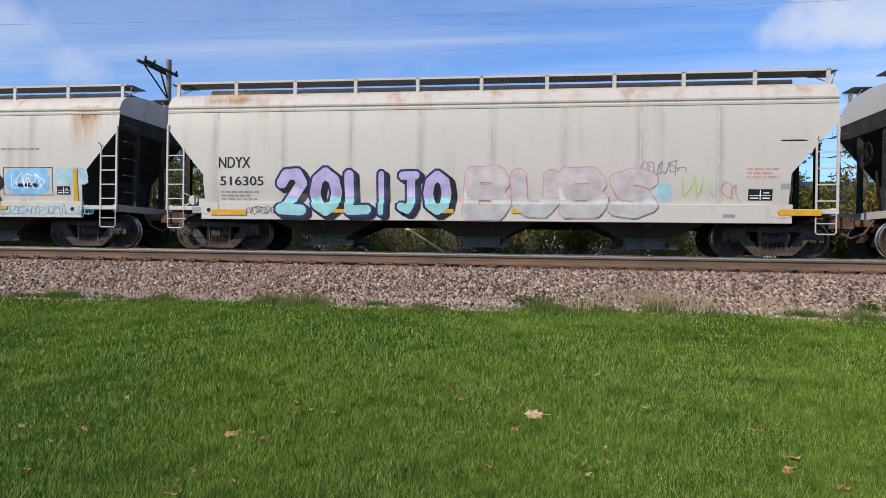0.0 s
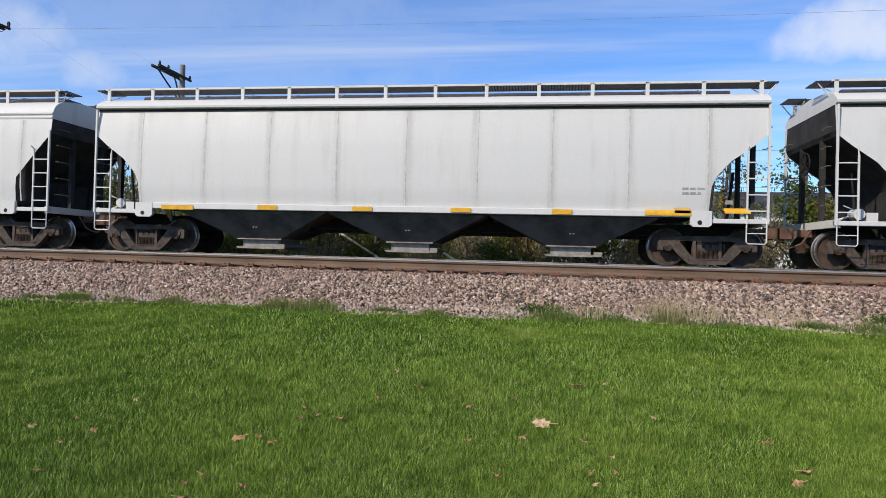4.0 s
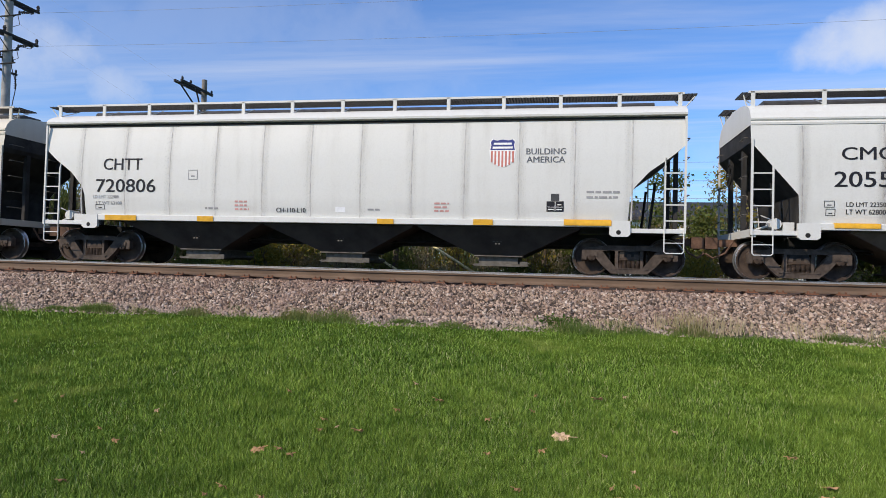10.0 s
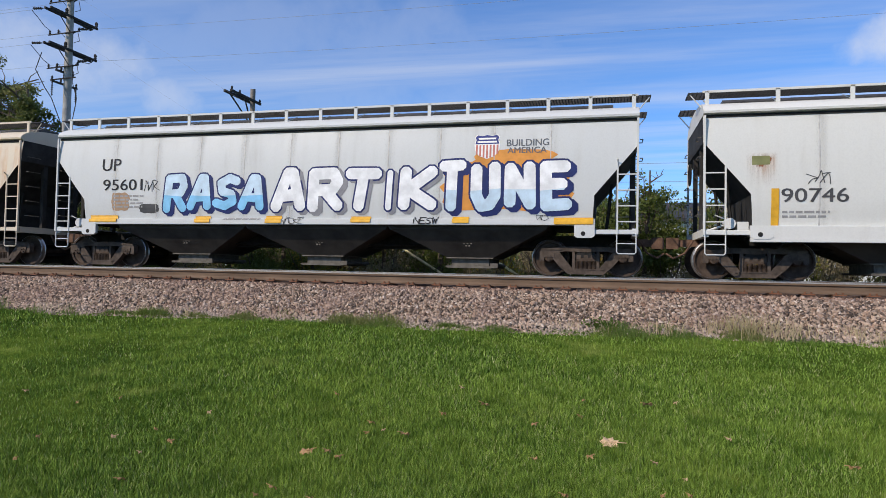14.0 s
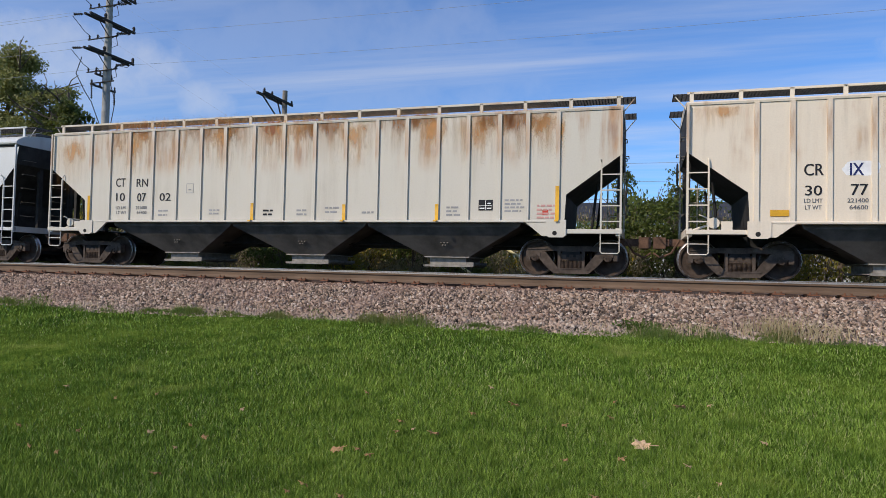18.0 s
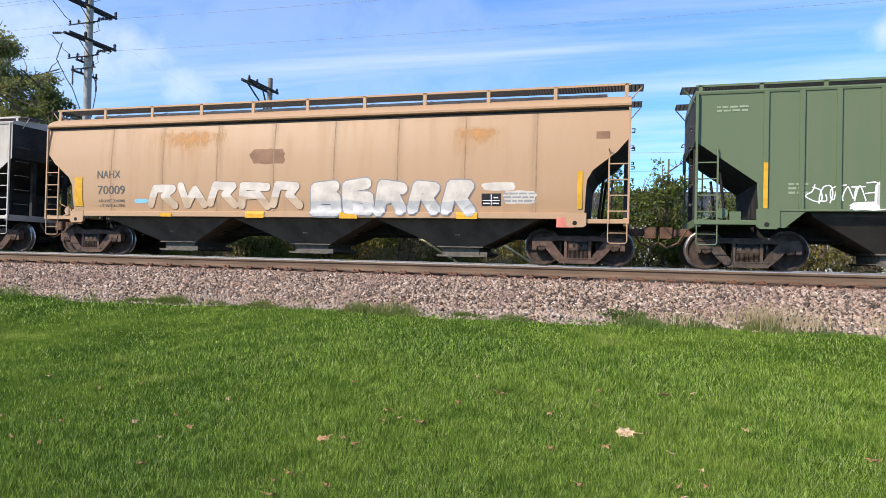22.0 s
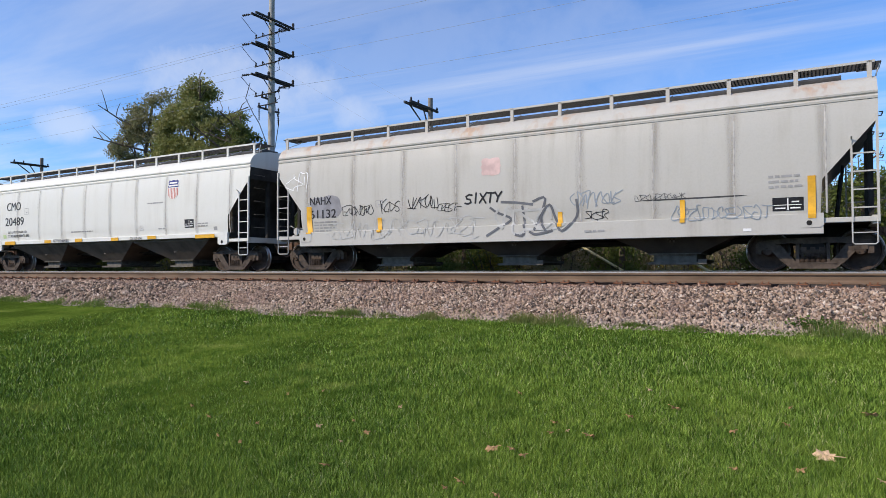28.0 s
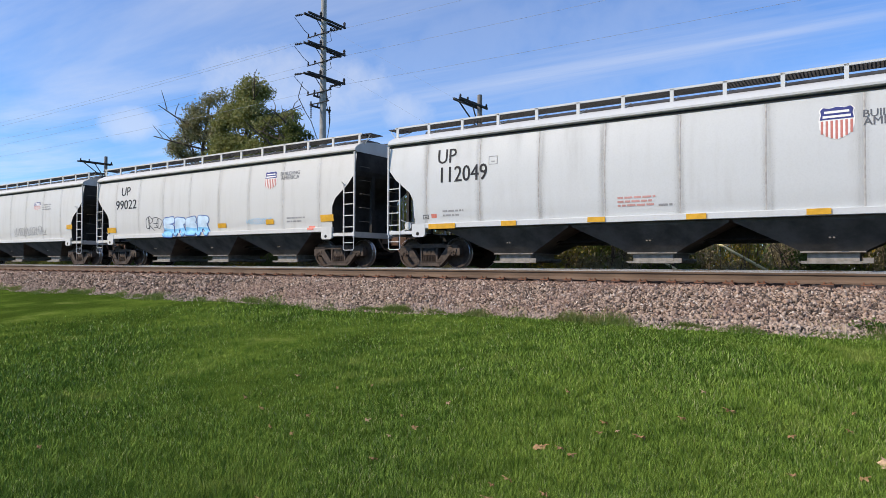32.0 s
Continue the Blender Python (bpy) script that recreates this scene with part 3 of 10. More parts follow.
SIDES = {  # half width at a height over the rail
    "ari": [(1.53, 1.20), (1.595, 1.7), (1.605, 2.3), (1.60, 2.9), (1.575, 3.3), (1.54, 3.57)],
    "smooth": [(1.53, 1.20), (1.595, 1.7), (1.61, 2.4), (1.60, 2.9), (1.565, 3.35), (1.51, 3.79)],
    "ribbed": [(1.50, 1.22), (1.50, 4.02)],
    "barrel": [(1.42, 1.22), (1.54, 1.6), (1.60, 2.1), (1.60, 2.6), (1.54, 3.1), (1.42, 3.5), (1.24, 3.84)],
}
ROOFS = {
    "ari": [(1.555, 3.57), (1.56, 3.62), (1.525, 3.66), (1.555, 3.69), (1.56, 3.73), (1.525, 3.77), (1.50, 3.84), (1.40, 3.98), (1.2, 4.10), (0.7, 4.2), (0.0, 4.24)],
    "smooth": [(1.48, 3.79), (1.612, 3.83), (1.618, 3.88), (1.55, 3.96), (1.40, 4.05), (1.2, 4.13), (0.7, 4.2), (0.0, 4.24)],
    "ribbed": [(1.52, 4.02), (1.53, 4.07), (1.45, 4.12), (0.7, 4.22), (0.0, 4.26)],
    "barrel": [(1.24, 3.84), (1.05, 4.0), (0.8, 4.10), (0.4, 4.16), (0.0, 4.18)],
}
CUTS = {  # how far the side is cut back from the car's end at a height
    "diag": [(3.16, 0.0), (1.95, 1.02), (1.20, 1.06)],
    "knee": [(3.18, 0.0), (3.02, 0.06), (2.72, 0.32), (2.30, 0.86), (2.05, 1.00), (1.20, 1.05)],
    "bow": [(3.20, 0.0), (3.08, 0.05), (2.82, 0.36), (2.46, 0.86), (2.10, 1.18), (1.85, 1.28), (1.20, 1.32)],
    "ribbed": [(2.95, 0.0), (1.98, 1.32), (1.20, 1.36)],
    "barrel": [(4.0, 0.25), (3.3, 0.22), (2.6, 0.34), (1.8, 0.66), (1.22, 0.95)],
}


def cut_at(cut, z):
    pts = sorted(CUTS[cut])
    if z >= pts[-1][0]:
        return 0.25 if cut == "barrel" else 0.0
    for (a, va), (b, vb) in zip(pts, pts[1:]):
        if z <= b:
            return va + (vb - va) * (z - a) / (b - a) if z > a else va
    return 0.0


def side_y(kind, z):
    pts = [(h, v) for v, h in SIDES[kind]]
    if z <= pts[0][0]:
        return pts[0][1]
    for (a, va), (b, vb) in zip(pts, pts[1:]):
        if z <= b:
            return va + (vb - va) * (z - a) / (b - a)
    return pts[-1][1]


def sill_top(spec):
    """Height at which the side sheet begins over the sill."""
    return max(1.235, spec["sill"] + (0.06 if spec["kind"] == "ribbed" else 0.155))


CACHE = {}


def cached(key, build):
    if key not in CACHE:
        CACHE[key] = build()
    return CACHE[key]


def body_mesh(kind, cut, lb, base=1.2):
    """Side sheets with the ends cut back, and the sloping end sheets between them."""
    zs = sorted({round(z, 3) for _, z in SIDES[kind]} | {z for z, _ in CUTS[cut] if SIDES[kind][0][1] < z < SIDES[kind][-1][1]} | {1.5, 2.0, 2.6, 3.15})
    zs = [z for z in zs if SIDES[kind][0][1] <= z <= SIDES[kind][-1][1]]
    if base > zs[0] + 0.02:
        zs = [base] + [z for z in zs if z > base + 0.01]
    n = 24
    m = Mesh()
    for s in (-1, 1):
        vs = []
        for z in zs:
            e = lb / 2 - cut_at(cut, z)
            vs += [(-e + 2 * e * i / n, s * side_y(kind, z), z) for i in range(n + 1)]
        k = n + 1
        fs = [(j * k + i, j * k + i + 1, (j + 1) * k + i + 1, (j + 1) * k + i) for j in range(len(zs) - 1) for i in range(n)]
        m.add(vs, fs if s < 0 else [f[::-1] for f in fs])
    return m


def end_mesh(kind, cut, lb, s):
    """Sloping end sheet under the cut and the upright sheet over it, 8 mm thick."""
    zs = sorted({z for z, _ in CUTS[cut]} | {SIDES[kind][0][1], SIDES[kind][-1][1]})
    m = Mesh()
    top = ROOFS[kind][-1][1] - 0.06
    rows = [(lb / 2 - cut_at(cut, z), side_y(kind, z) - 0.01, z) for z in zs] + [(lb / 2 - cut_at(cut, 4.3), 0.75, top)]
    for off in (0.0, -0.03):
        vs = [(s * (x - 0.015 + off), sy * y, z) for x, y, z in rows for sy in (-1, 1)]
        m.add(vs, [(2 * i, 2 * i + 1, 2 * i + 3, 2 * i + 2) for i in range(len(rows) - 1)])
    return m


def roof_mesh(kind, cut, lb):
    prof = ROOFS[kind]
    pts = [(-y, z) for y, z in prof] + [(y, z) for y, z in reversed(prof[:-1])]
    m = Mesh()
    e = lb / 2 - (0.25 if cut == "barrel" else 0.0)
    n = len(pts)
    st = [-e + 2 * e * i / 16 for i in range(17)]
    m.add([(x, y, z) for x in st for y, z in pts], [(j * n + i, (j + 1) * n + i, (j + 1) * n + i + 1, j * n + i + 1) for j in range(16) for i in range(n - 1)])
    for x in (-e, e):
        m.add([(x, y, z) for y, z in pts], [tuple(range(n))])
    return m


def board_mesh(lb, over):
    """Open steel grating of the roof walk along both sides and across the ends."""
    m = Mesh()
    e = lb / 2 + over
    for s in (-1, 1):
        for y in (0.64, 0.70, 0.76, 0.82, 0.88, 0.94, 1.00, 1.06, 1.12, 1.18):
            m.box(-lb / 2 + 0.1, lb / 2 - 0.1, s * y - 0.006, s * y + 0.006, 4.395, 4.425)
        x = -lb / 2 + 0.1
        while x < lb / 2 - 0.1:
            m.box(x - 0.008, x + 0.008, min(s * 0.62, s * 1.22), max(s * 0.62, s * 1.22), 4.400, 4.420)
            x += 0.075
    for s in (-1, 1):
        for side in (-1, 1):
            for x in (0.0, 0.10, 0.20, 0.30, 0.40):
                m.box(min(s * (e - x), s * (e - x) - 0.012), max(s * (e - x), s * (e - x) - 0.012), min(side * 0.55, side * 1.2), max(side * 0.55, side * 1.2), 4.395, 4.425)
            for k in range(9):
                y = side * (0.55 + 0.08 * k)
                m.box(min(s * e, s * (e - 0.42)), max(s * e, s * (e - 0.42)), y - 0.008, y + 0.008, 4.400, 4.420)
    return m


def edge_mesh(lb, deep=0.0):
    m = Mesh()
    for s in (-1, 1):
        m.box(-lb / 2 + 0.02, lb / 2 - 0.02, s * 1.25 - 0.02, s * 1.25 + 0.02, 4.39 - deep, 4.44)
    return m


def post_mesh():
    m = Mesh().box(-0.045, 0.045, -1.27, -1.235, 3.98, 4.43)
    m.prism([(-0.012, 0), (0.012, 0), (0.012, 0.02), (-0.012, 0.02)], -1.25, -0.62)
    for i in range(-8, 0):
        m.v[i] = (m.v[i][0], m.v[i][1], m.v[i][2] + (4.36 if m.v[i][1] > -1.0 else 4.10))
    return m


def ladder_mesh(tall):
    """Two stiles and rungs, from the car's corner inward."""
    m = Mesh()
    m.box(-0.024, 0.024, -0.025, 0.025, 1.02, tall)
    m.box(0.435, 0.473, -0.018, 0.018, 1.02, 2.62)
    m.path([(0.454, 0, 2.6), (0.454, 0.02, 2.74), (0.454, 0.12, 2.80)], 0.017, 5)
    return m


def step_mesh():
    m = Mesh()
    m.path([(0.02, 0, 1.08), (0.02, 0, 0.60), (0.06, 0, 0.56), (0.42, 0, 0.56), (0.46, 0, 0.60), (0.46, 0, 1.08)], 0.016, 5)
    m.tube((0.02, 0, 0.80), (0.46, 0, 0.80), 0.013, 5)
    return m


def hopper_mesh(w, zt):
    """One discharge hopper, wide at the sill and narrow at the gate."""
    zb, wb = 0.42, 0.58
    yt, yb = 1.46, 0.86
    lv = [(w / 2, yt, zt), (w / 2 - 0.06, yt, zt - 0.10), (wb, yb, zb)]
    m = Mesh()
    vs = [(sx * x, sy * y, z) for x, y, z in lv for sx, sy in ((-1, -1), (1, -1), (1, 1), (-1, 1))]
    fs = [(4 * j + i, 4 * j + (i + 1) % 4, 4 * j + 4 + (i + 1) % 4, 4 * j + 4 + i) for j in range(2) for i in range(4)] + [(8, 9, 10, 11)]
    m.add(vs, [f[::-1] for f in fs])
    return m


def gate_mesh():
    m = Mesh()
    m.box(-0.62, 0.62, -0.92, 0.92, 0.405, 0.435)
    m.box(-0.50, 0.50, -0.80, 0.80, 0.20, 0.405)
    m.box(-0.60, 0.60, -0.95, -0.90, 0.16, 0.22)
    m.box(-0.60, 0.60, 0.90, 0.95, 0.16, 0.22)
    m.box(-0.66, 0.60, -0.90, 0.90, 0.185, 0.205)
    m.tube((0.62, -0.98, 0.24), (0.62, 0.98, 0.24), 0.045, 8)
    m.box(0.56, 0.76, -1.0, -0.93, 0.17, 0.29)
    return m


def lug_mesh():
    """Small vibrator bracket on the hopper's face."""
    m = Mesh()
    m.box(-0.27, 0.27, -0.02, 0.0, 0.10, 0.125)
    for x in (-0.09, 0.0, 0.09):
        m.box(x - 0.022, x + 0.022, -0.035, 0.0, 0.02, 0.065)
    m.box(-0.05, -0.01, -0.03, 0.0, -0.06, -0.02)
    m.box(0.03, 0.07, -0.03, 0.0, -0.06, -0.02)
    return m


def side_frame_mesh():
    """Cast truck side: flat top chord, sloping tension members, columns, spring seat and pedestals."""
    m = Mesh()
    y0, y1 = -0.085, 0.085
    # top chord with the pedestals bent down over the journals
    for s in (-1, 1):
        chord = [(0.0, 0.60), (0.0, 0.74), (0.52, 0.74), (0.80, 0.70), (1.06, 0.68), (1.13, 0.60), (1.13, 0.38), (1.02, 0.38), (1.01, 0.50), (0.95, 0.56), (0.80, 0.57), (0.70, 0.60), (0.46, 0.62)]
        chord = [(s * x, z) for x, z in chord]
        m.prism(chord if s > 0 else chord[::-1], y0, y1)
        # tension member from the pedestal down to the spring seat
        leg = [(s * 0.64, 0.60), (s * 0.33, 0.21), (s * 0.30, 0.07), (s * 0.44, 0.07), (s * 0.62, 0.22), (s * 0.79, 0.42), (s * 0.80, 0.58)]
        m.prism(leg if s < 0 else leg[::-1], y0 - 0.012, y1 - 0.01)
        m.box(s * 0.295 - 0.035, s * 0.295 + 0.035, y0, y1, 0.18, 0.62)
        # bearing adapter and its raised rim
        m.box(min(s * 0.76, s * 1.02), max(s * 0.76, s * 1.02), y0 - 0.025, y1 + 0.02, 0.47, 0.57)
        m.box(min(s * 0.60, s * 1.10), max(s * 0.60, s * 1.10), y0 - 0.022, y0, 0.655, 0.685)
    m.prism([(-0.44, 0.055), (0.44, 0.055), (0.37, 0.185), (-0.37, 0.185)], y0 - 0.025, y1 + 0.02)
    m.box(-0.44, 0.44, y0 - 0.035, y0 - 0.02, 0.165, 0.19)
    # friction wedge pockets and bolster end between the columns
    m.box(-0.26, 0.26, y0 + 0.045, y1, 0.40, 0.56)
    for x in (-0.17, 0.0, 0.17):
        m.box(x - 0.05, x + 0.05, y0 + 0.02, y0 + 0.045, 0.43, 0.53)
    return m


def springs_mesh():
    m = Mesh()
    for i in range(-2, 3):
        prof = []
        for k in range(7):
            prof += [(0.044, 0.027 * k), (0.062, 0.027 * k + 0.007), (0.062, 0.027 * k + 0.016), (0.044, 0.027 * k + 0.022)]
        m.lathe(prof, (i * 0.104, -0.03, 0.19), 9, "z")
    m.box(-0.25, 0.25, -0.06, 0.06, 0.385, 0.475)
    return m


def wheelset_mesh():
    m = Mesh()
    for s in (-1, 1):
        prof = [(0.075, 0.10), (0.115, 0.10), (0.13, 0.06), (0.20, 0.045), (0.34, 0.02), (0.385, 0.035), (0.395, 0.075), (0.445, 0.078), (0.456, 0.068)]
        m.lathe([(r, s * o) for r, o in prof], (0, s * 0.745, 0), 28)
        back = [(0.482, -0.055), (0.482, -0.070), (0.39, -0.072), (0.10, -0.06)]
        m.lathe([(r, s * o) for r, o in back], (0, s * 0.745, 0), 28)
    m.tube((0, -0.9, 0), (0, 0.9, 0), 0.08, 10)
    for s in (-1, 1):
        m.lathe([(0.085, s * 0.88), (0.11, s * 0.90), (0.115, s * 1.06), (0.10, s * 1.085), (0.075, s * 1.09), (0.0, s * 1.09)], (0, 0, 0), 14)
        for k in range(3):
            a = 2 * math.pi * k / 3
            m.tube((0.055 * math.cos(a), s * 1.085, 0.055 * math.sin(a)), (0.055 * math.cos(a), s * 1.115, 0.055 * math.sin(a)), 0.02, 6)
    k0 = len(m.f)
    for s in (-1, 1):
        m.lathe([(0.436, s * 0.0785), (0.458, s * 0.070), (0.460, s * -0.03), (0.482, s * -0.055)], (0, s * 0.745, 0), 28)
    return m, k0


def wheelset_data():
    m, k0 = wheelset_mesh()
    me = m.data("wheelset", M_WHEEL, M_TREAD, smooth=35)
    for p in list(me.polygons)[k0:]:
        p.material_index = 1
    return me


def coupler_mesh(s):
    m = Mesh()
    m.box(-0.35, 0.42, -0.10, 0.10, 0.80, 0.98)
    m.prism([(0.42, 0.74), (0.72, 0.74), (0.72, 1.02), (0.42, 1.02)], -0.16, 0.04)
    m.prism([(0.52, 0.72), (0.66, 0.72), (0.66, 1.04), (0.52, 1.04)], 0.04, 0.15)
    m.path([(0.1, -0.45, 0.95), (0.3, -0.42, 0.62), (0.55, -0.30, 0.50), (0.72, -0.22, 0.62)], 0.028, 6)
    m.v = [(s * x, y, z) for x, y, z in m.v]
    return m


WHEELSETS = []


def make_truck(car, x, centre, rusty):
    tm = cached("bolster", lambda: Mesh().box(-0.22, 0.22, -1.05, 1.05, 0.46, 0.66).box(-0.16, 0.16, -0.30, 0.30, 0.66, 0.80)
                .box(-0.95, -0.60, -0.55, 0.55, 0.30, 0.40).box(0.60, 0.95, -0.55, 0.55, 0.30, 0.40).data("truck", M_BLACK))
    truck = part("truck", tm, car, "cast steel four-wheel freight truck", at=(x, 0, 0))
    frame_mat = M_TRUCK_RUST if rusty else M_TRUCK
    for s in (-1, 1):
        part("side_frame", cached(("side_frame", rusty), lambda: side_frame_mesh().data("side_frame", frame_mat)), truck, at=(0, s * 0.99, 0))
        part("spring_pack", cached("springs", lambda: springs_mesh().data("spring_pack", M_WHEEL)), truck, at=(0, s * 0.99, 0))
    for dx in (-0.89, 0.89):
        w = part("wheelset", cached("wheelset", wheelset_data), truck, at=(dx, 0, 0.460))
        WHEELSETS.append((w, dx, centre + x))
    return truck


def make_car(spec):
    """One covered hopper car; x runs along the train, z is zero on the rail."""
    kind, cut, lb = spec["kind"], spec["cut"], round(spec["right"] - spec["left"], 2)
    centre = (spec["right"] + spec["left"]) / 2
    paint, trim = spec["paint"], spec.get("trim", spec["paint"])
    car = tagged(new("hopper_car"), spec["label"], "railway car", group="cars of the freight train")
    zb, st = spec["sill"], sill_top(spec)
    key = (kind, cut, lb, zb)
    e = lb / 2

    def own(name, builder, mat, smooth=False):
        """A mesh shared by cars of one shape, in this car's paint."""
        m = cached((name, key), builder)
        return m.data(name, mat, smooth=smooth)

    part("body", own("body", lambda: body_mesh(kind, cut, lb, max(1.2, zb)), paint, 30), car)
    part("roof", own("roof", lambda: roof_mesh(kind, cut, lb), spec.get("roof", paint), 25), car)
    # end sheets take a darker colour that has the ends' shade in it
    for s in (-1, 1):
        part("end_sheet", end_mesh(kind, cut, lb, s).data("end_sheet", spec.get("end", M_SOOT_SHADE)), car)
    # seams or ribs
    if kind == "ribbed":
        rw, rh = spec.get("rib_size", (0.050, 0.045))
        rib = Mesh()
        rib.add([(x, y, z) for z in (st - 0.01, 4.03) for x, y in ((-0.006 - rw, 0), (-rw, -rh), (rw, -rh), (rw + 0.006, 0))],
                [(0, 1, 5, 4), (1, 2, 6, 5), (2, 3, 7, 6), (0, 3, 2, 1), (4, 5, 6, 7)])
        rd = rib.data("rib", spec.get("rib", paint))
        for s in (-1, 1):
            for x in RIB_X:
                r = part("rib", rd, car, at=(x, s * 1.50, 0))
                if s > 0:
                    r.rotation_euler = (0, 0, math.pi)
    else:
        zt = SIDES[kind][-1][1] - 0.03
        sm = Mesh()
        zz = [st] + [z for _, z in SIDES[kind] if st + 0.05 < z < zt - 0.05] + [zt]
        for a, b in zip(zz, zz[1:]):
            ya, yb = side_y(kind, a), side_y(kind, b)
            sm.add([(x, y, z) for y0, z in ((ya, a), (yb, b)) for x, y in ((-0.020, -y0 + 0.001), (-0.008, -y0 - 0.004), (0.008, -y0 - 0.004), (0.020, -y0 + 0.001))],
                   [(0, 1, 5, 4), (1, 2, 6, 5), (2, 3, 7, 6)])
        k0 = len(sm.f)
        for a, b in zip(zz, zz[1:]):
            ya, yb = side_y(kind, a), side_y(kind, b)
            for xa, xb in ((-0.30, -0.020), (0.020, 0.30)):
                sm.add([(x, -y0 - 0.0016, z) for y0, z in ((ya, a), (yb, b)) for x in (xa, xb)], [(0, 1, 3, 2)])
        sd = sm.data("weld_seam", spec.get("seam", M_SEAM), spec.get("stain", M_STAIN_DARK if spec.get("seam") == M_SEAM_DARK else M_STAIN))
        for p in list(sd.polygons)[k0:]:
            p.material_index = 1
        x0, pitch, n = spec.get("seams", (-e + 1.1, (lb - 2.2) / 9, 10))
        for i in range(n):
            x = x0 + pitch * i
            part("weld_seam", sd, car, at=(x, 0, 0))
    # black strip that draws the shadow line under the eave overhang
    if kind == "smooth":
        part("eave_seam", Mesh().box(-e + 0.03, e - 0.03, -1.535, -1.50, 3.735, 3.795).data("eave_seam", M_BLACK), car, "black strip standing in for the shadow below the roof's edge")
    # walkway on the roof
    over = 0.10 if kind == "ari" else 0.28
    dz = spec.get("board", {"barrel": -0.15, "ribbed": -0.04}.get(kind, 0.0))
    part("running_board", cached(("board", lb, kind), lambda: board_mesh(lb, over).data("running_board", M_GRATE if kind != "barrel" else M_GATE)), car, "open steel grating walkway", at=(0, 0, dz))
    part("board_edge", own("edge", lambda: edge_mesh(lb, 0.07 if kind == "barrel" else 0.0), trim), car, at=(0, 0, dz))
    pm = post_mesh().data("board_post", trim)
    if kind == "barrel":
        bk = Mesh().prism([(-0.03, 4.30), (0.03, 4.30), (0.012, 4.02), (-0.012, 4.02)], -1.20, -1.12)
        bk.tube((0.0, -1.16, 4.10), (-0.26, -1.22, 4.33), 0.018, 5)
        pm = bk.data("board_post", M_BLACK)
    np_ = spec.get("posts", 12)
    for i in range(np_):
        x = -e + 0.12 + (lb - 0.24) * i / (np_ - 1)
        part("board_post", pm, car, at=(x, 0, dz))
        r = part("board_post", pm, car, at=(x, 0, dz))
        r.rotation_euler = (0, 0, math.pi)
    part("hatch_cover", cached(("hatch", lb), lambda: Mesh().box(-e + 0.6, e - 0.6, -0.42, 0.42, 4.2, 4.42, 0.06).data("hatch_cover", M_HATCH)), car, at=(0, 0, dz))
    # sills
    ci = CUTS[cut][-1][1]
    for s in (-1, 1):
        part("side_sill", Mesh().box(-e + ci - 0.05, e - ci + 0.05, s * 1.585 - 0.045, s * 1.585 + 0.045, zb, st, 0.012).data("side_sill", trim), car)
        for q in (-1, 1):
            x0, x1 = sorted((q * (e - ci), q * e))
            part("end_sill", Mesh().box(x0, x1, s * 1.56 - 0.04, s * 1.56 + 0.04, 1.02, 1.13, 0.01).data("end_sill", trim), car)
            xb = q * (e - ci - 0.18)
            if kind == "ribbed":
                g = [(q * (e - ci - 0.02), 0.96), (q * (e - ci - 0.02), st), (q * (e - ci - 1.00), st), (q * (e - ci - 0.52), 0.96)]
                part("bolster_gusset", Mesh().prism(g, s * 1.585 - 0.03, s * 1.585 + 0.03).data("bolster_gusset", trim), car)
            b = Mesh().prism([(xb - 0.24, st), (xb + 0.24, st), (xb + 0.24, 0.98), (xb + 0.17, 0.93), (xb - 0.17, 0.93), (xb - 0.24, 0.98)], s * 1.60 - 0.042, s * 1.60 + 0.042)
            bp = part("jacking_pad", b.data("jacking_pad", trim), car)
            part("lift_hole", Mesh().lathe([(0.0, s * 1.647), (0.055, s * 1.647), (0.055, s * 1.64)], (xb - 0.03, 0, 1.03), 12).data("lift_hole", M_BLACK), bp)
    for q in (-1, 1):
        part("end_beam", Mesh().box(min(q * e, q * (e - 0.14)), max(q * e, q * (e - 0.14)), -1.56, 1.56, 0.98, 1.16).data("end_beam", trim), car)
        part("end_deck", Mesh().box(min(q * (e - 0.1), q * (e - ci)), max(q * (e - 0.1), q * (e - ci)), -1.5, 1.5, 1.02, 1.06).data("end_deck", M_BLACK), car)
        for y in (-0.62, 0.62):
            zt = 3.3 if kind != "barrel" else 3.9
            # posts share it: dark for the shade here, not in the trim paint
            part("end_post", Mesh().box(q * (e - 0.10) - 0.05, q * (e - 0.10) + 0.05, y - 0.07, y + 0.07, 1.1, zt).data("end_post", M_SOOT_SHADE), car)
        for y in (-0.9, 0.9):
            part("end_brace", Mesh().tube((q * (e - 0.75), y, 1.1), (q * (e - 0.62), y, 2.3), 0.035, 6).data("end_brace", M_BLACK), car)
        gm = cached(("grab", q), lambda: Mesh().path([(0.02 * q, -0.22, 0), (0.09 * q, -0.22, 0), (0.09 * q, 0.22, 0), (0.02 * q, 0.22, 0)], 0.013, 5).data("grab_iron", M_GATE_DARK))
        for z in (1.5, 1.95, 2.4, 2.85, 3.3):
            for y in (-1.18, 1.18):
                part("grab_iron", gm, car, at=(q * e, y, z))
        for y in (-1.15, 1.15):
            part("board_bracket", Mesh().tube((q * (e - 0.02), y, 4.05 + dz), (q * (e + over - 0.03), y, 4.38 + dz), 0.015, 5).data("board_bracket", trim), car)
        part("coupler", coupler_mesh(q).data("coupler", M_COUPLER), car, at=(q * (e - 0.04), 0, 0))
    # brake gear on the trailing end platform
    bg = Mesh()
